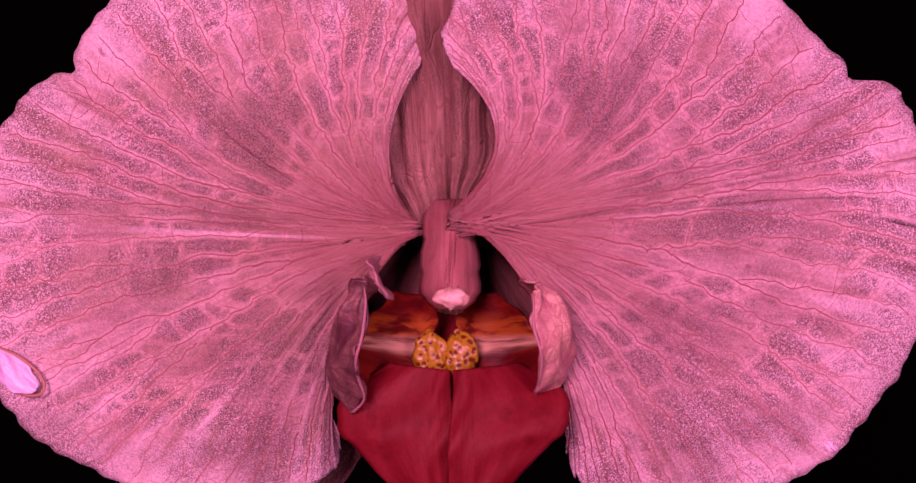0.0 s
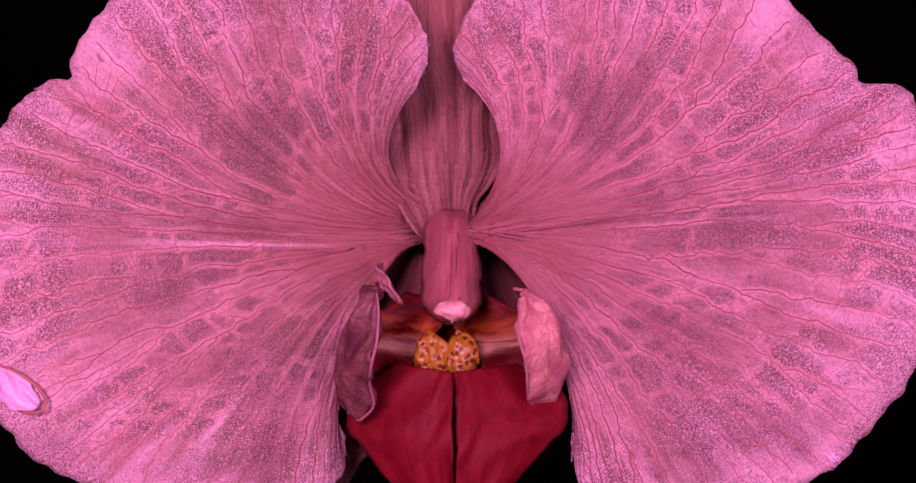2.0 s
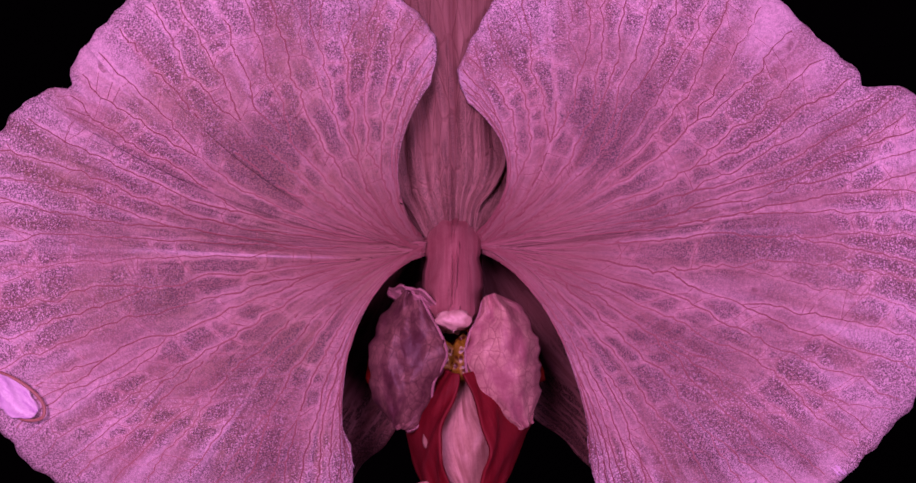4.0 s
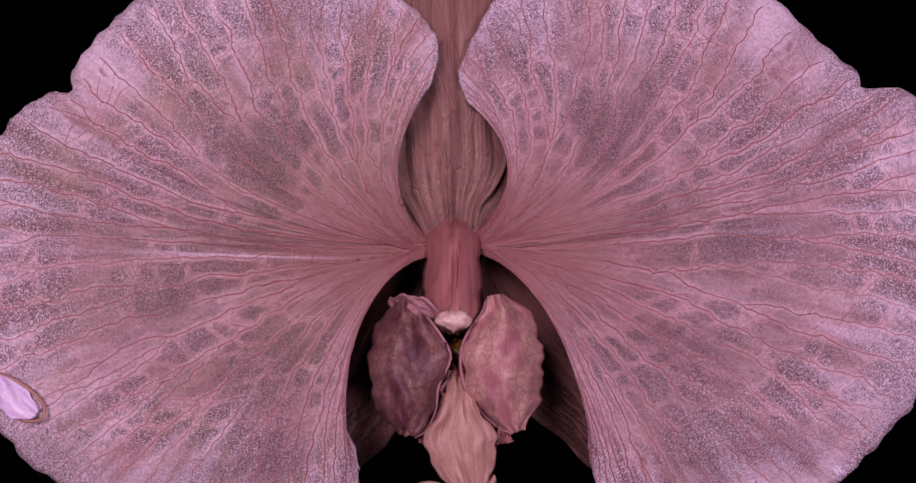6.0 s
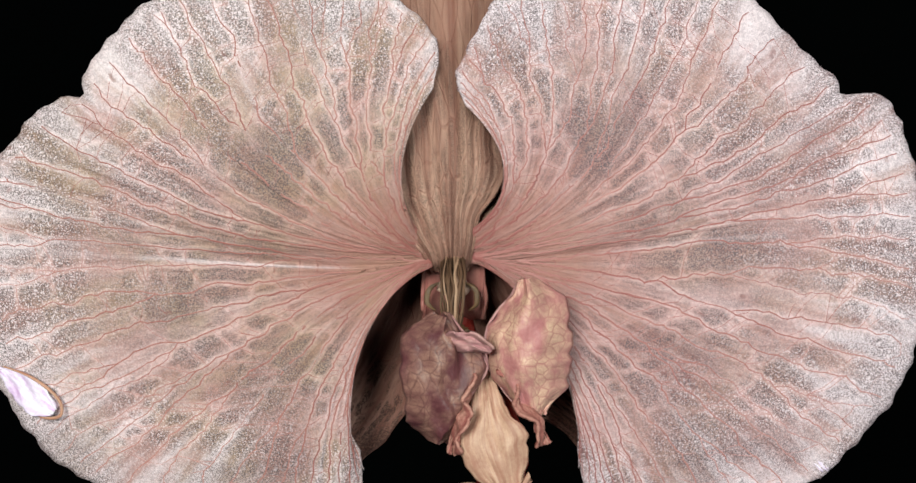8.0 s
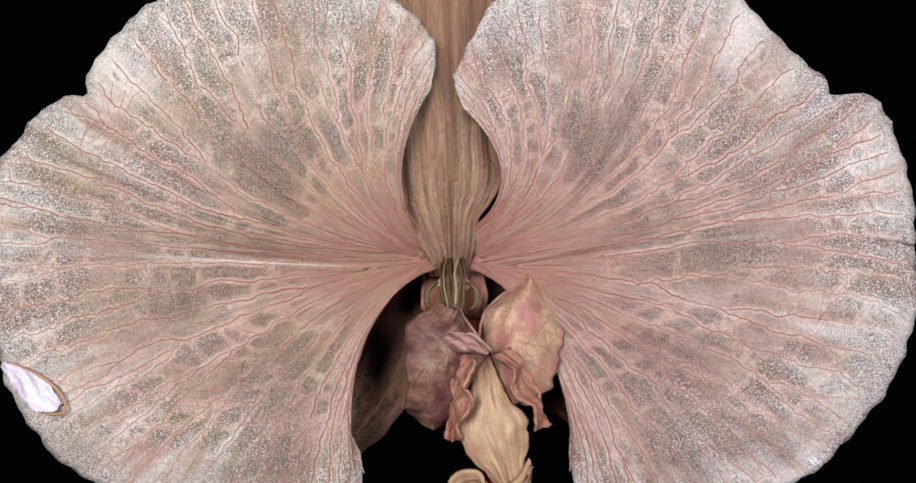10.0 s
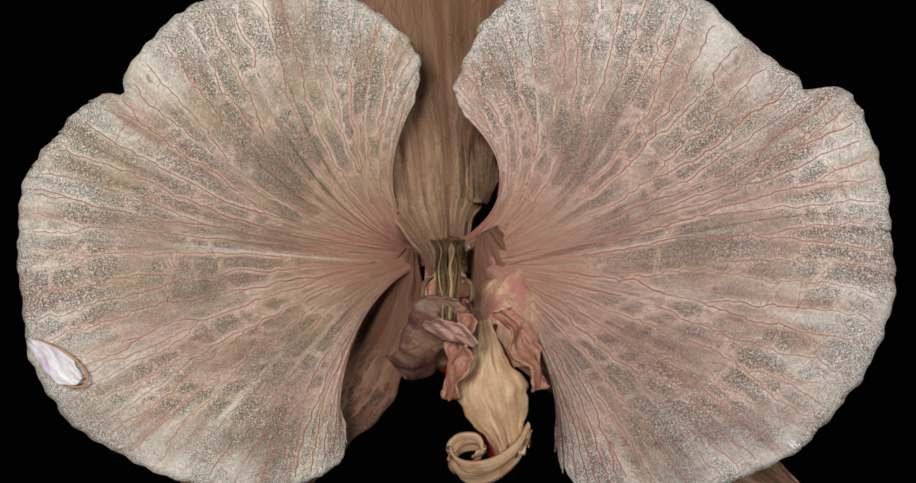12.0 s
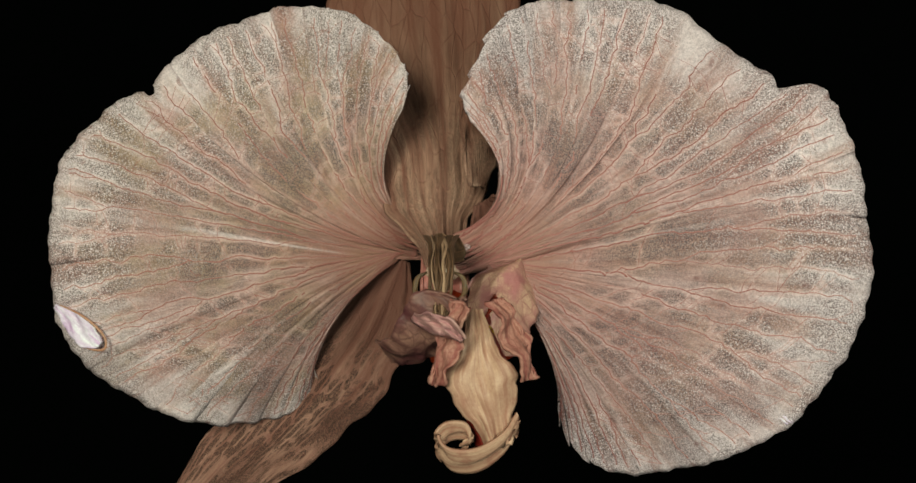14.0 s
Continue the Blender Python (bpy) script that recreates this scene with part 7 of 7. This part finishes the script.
        (2, 0.94, -6.03, 0.85, 7.9, 4, 1.7),
        (2.5, 1.33, -4.82, 0.14, 8.8, 2.5, -1),
        (3, 1.6, -3.71, -0.36, 9.5, 1, -3.5),
        (5.5, 1.61, -3.16, -0.57, 8.8, 0.6, -2.4),
        (6.5, 1.58, -2.97, -0.67, 8.3, 0.4, -2),
        (7, 1.37, -2.79, -0.94, 9.1, 0.6, 0.5),
        (7.5, 1.06, -2.85, -1.42, 10.4, 0.6, 2.7),
        (8, 0.95, -3.43, -1.68, 11.9, 0.5, 4.4),
        (10.5, 0.28, -2.62, -1.94, 6.5, 0.7, 15.7),
        (11, 0.15, -2.36, -1.96, 6.7, 0.7, 17.4),
        (11.5, -0.02, 0.56, -1.78, 9.7, 0.6, 14.6),
        (12, -0.09, 4.79, -1.53, 12.8, 0.8, 11.9),
        (13, -0.22, 10.37, -1.05, 13.2, -1, 11.5),
        (14, -0.48, 15.37, -0.98, 12.7, -3.4, 10.9)],
}


def put(ob, rows):
    """Rows (t, x, y, z, rx, ry, rz) in the space of the thing."""
    walk(ob, [(r[0], pose(r[1] * MM, r[2] * MM, r[3] * MM, *r[4:])) for r in rows])


def shift(ob, rows):
    """The same, with the place as an offset from where the part was built."""
    h = ob["home"]
    put(ob, [(r[0], h[0] + r[1], h[1] + r[2], h[2] + r[3], *r[4:]) for r in rows])


def motions():
    for side, made, table in ((petal_left, sections_left, LEFT_SECTIONS), (petal_right, sections_right, RIGHT_SECTIONS)):
        o = side["home"]
        for i, ob in enumerate(made):
            put(ob, [(r[0], r[1] - o[0], r[2] - o[1], r[3] - o[2], *r[4:]) for r in table[i]])
    o = petal_left["home"]
    for ob in (scar, scar_edge):
        put(ob, [(r[0], r[1] - o[0], r[2] - o[1], r[3] - o[2], *r[4:]) for r in LEFT_SECTIONS[18]])
    o = petal_right["home"]
    put(tear, [(r[0], r[1] - o[0], r[2] - o[1], r[3] - o[2], *r[4:]) for r in RIGHT_SECTIONS[21]])
    shift(dorsal, [(0, -0.66, 0, 1.72, 8, 0, 0), (1.5, -0.66, 0, 1.59, 8, 0, 0), (2, -0.33, -0.5, 0.8, 5, 0, 0), (3, -0.13, -1.2, 0.13, 2, 0, 0), (7, 0, -1.8, 0, 0, 0, 0), (8, -0.13, -3.4, -0.99, -1, 0, 0), (10.5, -0.27, -3.2, -1.46, -4, -1, 0), (11.5, -0.46, -1.5, -1.39, -10, -1, 0), (12, -0.66, 9.67, -1.33, -18, -2, 0), (13, -0.93, 12.79, -1.06, -26, -2, 0), (14, -1.19, 19.9, -0.93, -31, -2, 0)])
    shift(flap, [(0, -0.66, 0, 1.72, 0, 0, 0), (1.5, -0.66, 0, 1.59, 0, 0, 0), (2, -0.33, 0, 0.8, 0, 0, 0), (3, -0.13, -1, 0.13, 0, 0, 0), (7, 0, -1.6, 0, 0, 0, 0), (8, -0.13, -2.6, -0.99, 0, 0, 0), (10.5, -0.27, -1, 0, -4, 0, 18), (12, -0.7, 9, 3.4, -8, 0, 28), (14, -1.1, 18, 5.4, -14, 0, 32)])
    shift(sepal_left, [(0, 0, 5, 0.6, 0, 0, 0), (3, 0, 5, -0.3, 0, 0, 0), (6.5, 0, 5, -0.6, 0, 0, 0), (7.5, 0, 5, -0.2, 0, 0, 0), (8.2, 0, 5, 0, 1, 0, 0), (10.5, 0, 5.49, 0.49, 4.29, 0.82, 0), (11, 0, 5.6, 0.6, 5, 1, 0), (11.5, 0, 4.21, 0.49, 4.29, 0.82, 0), (12, -1.2, 11.8, 0.2, 8, 2, 0), (13, -2, 19.35, -0.6, 11, 2, 0), (14, -2.8, 26.59, -1.2, 13, 3, 0)])
    shift(sepal_right, [(0, 0, 5, 0.6, 0, 0, 0), (3, 0, 5, -0.3, 0, 0, 0), (6.5, 0, 5, -0.6, 0, 0, 0), (7.5, 0, 5, -0.2, 0, 0, 0), (8.2, 0, 5, 0.2, 1, -1, 0), (10.5, 0, 5.82, 1.35, 4.29, -1.82, 0), (11, 0, 6, 1.6, 5, -2, 0), (11.5, 0, 3.82, 1.35, 4.29, -1.82, 0), (12, 0, 2.35, 2.4, 12, -3, 0), (13, 0, 10.02, 5.7, 18, -4, 0), (14, -0.2, 13.87, 6.3, 20, -4, 0)])
    shift(lip, [(0, -0.27, 0, 0.13, 0, 0, 0), (2, -0.13, 0, -0, 0, 0, 0), (3, 0.33, 0, -0.27, 0, 0, 0), (6.5, 0.53, 0, -0.33, 0, 0, 0), (7, 1.66, 0, -0.53, 0, 0, 0), (7.5, 3.05, 0, -0.53, 4, -4, 0), (8, 3.05, 0, -0.27, 6, -5, 0), (10.5, 2.92, 0, 1.86, 8, -6, 0), (11.5, 3.32, 0, 3.98, 8, -6, 0), (12, 3.05, 0, 5.17, 8, -5, 0), (14, 2.26, 0, 6.37, 8, -3, 0)])
    shift(wing_left, [(0, 0, 0, 0, 0, 0, 0), (1.5, 0, 0, 0, 0, 0, -8), (2.5, 0, 0, 0, 0, 0, -24), (3, 0, 0, 0, 0, 0, -38), (5.5, 1.2, 5.5, 0.6, 0, 0, -74), (6.5, 1.6, 6.2, 0.8, 0, 0, -80), (7.5, 1.8, 6.6, -2.5, 0, 0, -84), (11, 2, 7, -2.5, 0, 0, -86), (14, 2, 7, -2.5, 0, 0, -86)])
    shift(wing_right, [(0, 0, 0, 0, 0, 0, 0), (1.5, 0, 0, 0, 0, 0, 8), (2.5, 0, 0, 0, 0, 0, 22), (3, 0, 0, 0, 0, 0, 34), (5.5, -1, 6.5, 0.6, 0, 0, 74), (6.5, -1.4, 7.4, 0.8, 0, 0, 80), (7.5, -1.6, 8, -2.5, 0, 0, 84), (11, -1.8, 8.4, -2.5, 0, 0, 86), (14, -1.8, 8.4, -2.5, 0, 0, 86)])
    shift(lobe_left, [(0, -6.84, -3, 2.79, 0, 26, -64), (1, -6.77, -3, 2.65, 0, 26, -63), (1.5, -6.44, -3, 2.39, 0, 25, -60), (2, -5.91, -3, 1.99, 0, 24, -56), (2.5, -3.78, -2, 1.33, 0, 14, -46), (3, -2.06, -1, 1.19, 0, 10, -30), (5.5, -0.2, 0, 0, 0, 0, 4), (6.5, 0, 0, 0, 0, 0, 0), (7, 2.19, 0, -1.19, 6, -4, 4), (7.5, 4.05, -1, -1.86, 12, -6, 16), (8, 4.18, -1, -1.72, 14, -6, 24), (10.5, 4.71, 2, -0.66, 26, -8, 36), (11, 4.44, 6, -0.4, 40, -8, 38), (12, 3.65, 7, 0.93, 50, -8, 40), (13, 3.12, 7, 1.59, 56, -8, 42), (14, 2.72, 7, 1.86, 58, -8, 42)])
    shift(lobe_right, [(0, 5.64, -3, 2.59, 0, -29, 73), (1, 5.57, -3, 2.46, 0, -29, 72), (1.5, 5.37, -3, 2.2, 0, -28, 69), (2, 4.84, -3, 1.66, 0, -27, 61), (2.5, 2.39, -2, 1.46, 0, -18, 44), (3, 1.39, -1, 0.73, 0, -14, 32), (5.5, 0, 0, 0, 0, 0, 0), (6.5, 0, 0, 0, 0, 0, 0), (7, 0.46, 0, -0.33, 0, 0, -4), (7.5, 1.79, -1, 0.73, 4, 4, -10), (8, 2.39, -1, 1.66, 6, 6, -12), (8.2, 2.39, -1, 1.79, 8, 6, -12), (10.5, 1.79, 6, 3.52, -28, 12, -16), (11, 1.53, 6.5, 4.05, -32, 14, -16), (12, 1.13, 14, 5.64, -36, 18, -16), (14, 0.73, 22, 6.17, -38, 20, -16)])
    shift(frill, [(0, -3.38, 3, 3.45, 0, 30, -40), (1.5, -3.12, 3, 3.18, 0, 30, -38), (2, -2.59, 3, 2.79, 0, 26, -30), (2.5, -1.79, 2, 1.99, 0, 20, -20), (3, -0.73, 2, 1.59, 0, 12, -10), (5.5, 0.00, 1, 0.00, 0, 0, 0), (6.5, 0.20, 1, -0.27, 0, 0, 0), (7, 2.99, -0.6, -2.79, 0, -4, 0), (7.5, 4.98, -2, -3.58, 0, -6, 0), (8, 5.37, -2.4, -3.72, 0, -8, 0), (10.5, 5.11, -2.4, -3.72, 0, -4, 0), (11, 5.11, -2.4, -3.58, 0, -4, 0), (12, 3.91, -2, -2.52, 0, 4, 0), (14, 2.72, -2, -1.86, 0, 6, 0)])
    shift(column, [(0, -0.27, 0, 2.26, 0, 0, 0), (1, -0.27, 0, 2.26, 0, 0, 0), (1.5, -0.27, 0, 1.99, 0, 0, 0), (2, -0.13, 0, 1.06, 0, 0, 0), (2.5, -0.07, 0, 0.4, 0, 0, 0), (3, 0, 0, 0.13, 0, 0, 0), (6.5, 0, 0, -0, 0, 0, 0), (7.5, 0, 0, -0.4, 0, 0, 0), (10.5, 0, 0, -0.27, 0, 0, 0), (12, -0.53, 0, 0.27, 0, 0, 0), (14, -1.33, 0, 0.8, 0, 0, 0)])
    shift(callus, [(0, 0, 0, -0, 0, 0, 0), (3, 0, 0, -0, 0, 0, 0), (5.5, 0.6, 3, -0.6, 0, 0, 0), (6.5, 1.0, 6, -2, 0, 0, 0), (7.5, 1.8, 9, -6, 0, 0, 0), (14, 1.8, 10, -7, 0, 0, 0)])
    shift(callus_right, [(0, 0, 0, -0, 0, 0, 0), (3, 0, 0, -0, 0, 0, 0), (5.5, -0.6, 3, -0.6, 0, 0, 0), (6.5, -1.0, 6, -2, 0, 0, 0), (7.5, -0.6, 9, -6, 0, 0, 0), (14, -0.6, 10, -7, 0, 0, 0)])
    shift(fold_left, [(0, 0, 6, 0, 0, 0, 0), (1.5, 0, 6, 0, 0, 0, -6), (3, 0, 5.5, 0, 0, 0, -24), (5.5, 0, 6, 0, 0, 0, -62), (6.5, -0.13, 5.5, 0, 0, 0, -68), (7.5, -0.27, 2.2, 0, 0, 0, -74), (11, -0.8, 1.2, 0.66, 0, 4, -56), (14, -1.06, 1.2, 0.93, 0, 8, -50)])
    shift(fold_right, [(0, 0, 7.5, 0, 0, 0, 0), (1.5, 0, 7.5, 0, 0, 0, 6), (3, 0, 7, 0, 0, 0, 22), (5.5, 0.13, 6, 0, 0, 0, 60), (6.5, 0.27, 5.5, 0, 0, 0, 66), (7.5, 0.53, 2.2, 0, 0, 0, 72), (11, 0.6, 1.6, 0.8, 0, -2, 60), (14, 0.6, 1.6, 0.93, 0, -2, 56)])
    for ob, s in ((lining_left, -1), (lining_right, 1)):
        shift(ob, [(0, 0, 0, 0, 0, 0, 0), (1.5, 0, 0, 0, 0, 0, 14 * s), (2.5, 0, 0, 0, 0, 0, 45 * s), (3, 0, 0, 0, 0, 0, 60 * s), (5.5, 0, 2, 0, 0, 0, 82 * s), (6.5, -1.0 * s, 8, -1.5, 0, 0, 86 * s), (7, -2.0 * s, 12, -4, 0, 0, 88 * s), (10.5, -3.2 * s, 14, -8, 0, 0, 88 * s), (14, -3.4 * s, 16, -9, 0, 0, 88 * s)])
    shift(throat, [(0, 0, 0, -0, 0, 0, 0), (6.5, 0, 0, -0, 0, 0, 0), (7.5, -1.99, 4, -4, 0, 0, 0), (10.5, -0.5, 9, -9, 0, 0, 0), (14, 0, 9, -13, 0, 0, 0)])
    for ob, s in ((flank_left, -1), (flank_right, 1)):
        shift(ob, [(0, 0, 0, -0, 0, 0, 0), (6.5, 0, 0, -0, 0, 0, 0), (7, -0.3 * s, 1, 0, 0, 0, 0), (7.5, -3.0 * s, 9, 0.8, 0, 0, 0), (8, -3.2 * s, 10, 1, 0, 0, 0), (10.5, -3.2 * s, 11, 1, 0, 0, 0), (11.5, -3.0 * s, 14, 1, 0, 0, 0), (12, -2.6 * s, 22, 1, 0, 0, 0), (14, -2.6 * s, 32, 1, 0, 0, 0)])
    shift(cap, [(0, 0, -0.6, 0.13, 0, 0, 0), (3, 0, 0, -0, 0, 0, 0), (6.5, 0, 0, -0, 0, 0, 0), (7, 0, 3, 1, 0, 0, 0), (7.5, 0, 9, 3.4, 0, 0, 0), (14, 0, 11, 4, 0, 0, 0)])


motions()
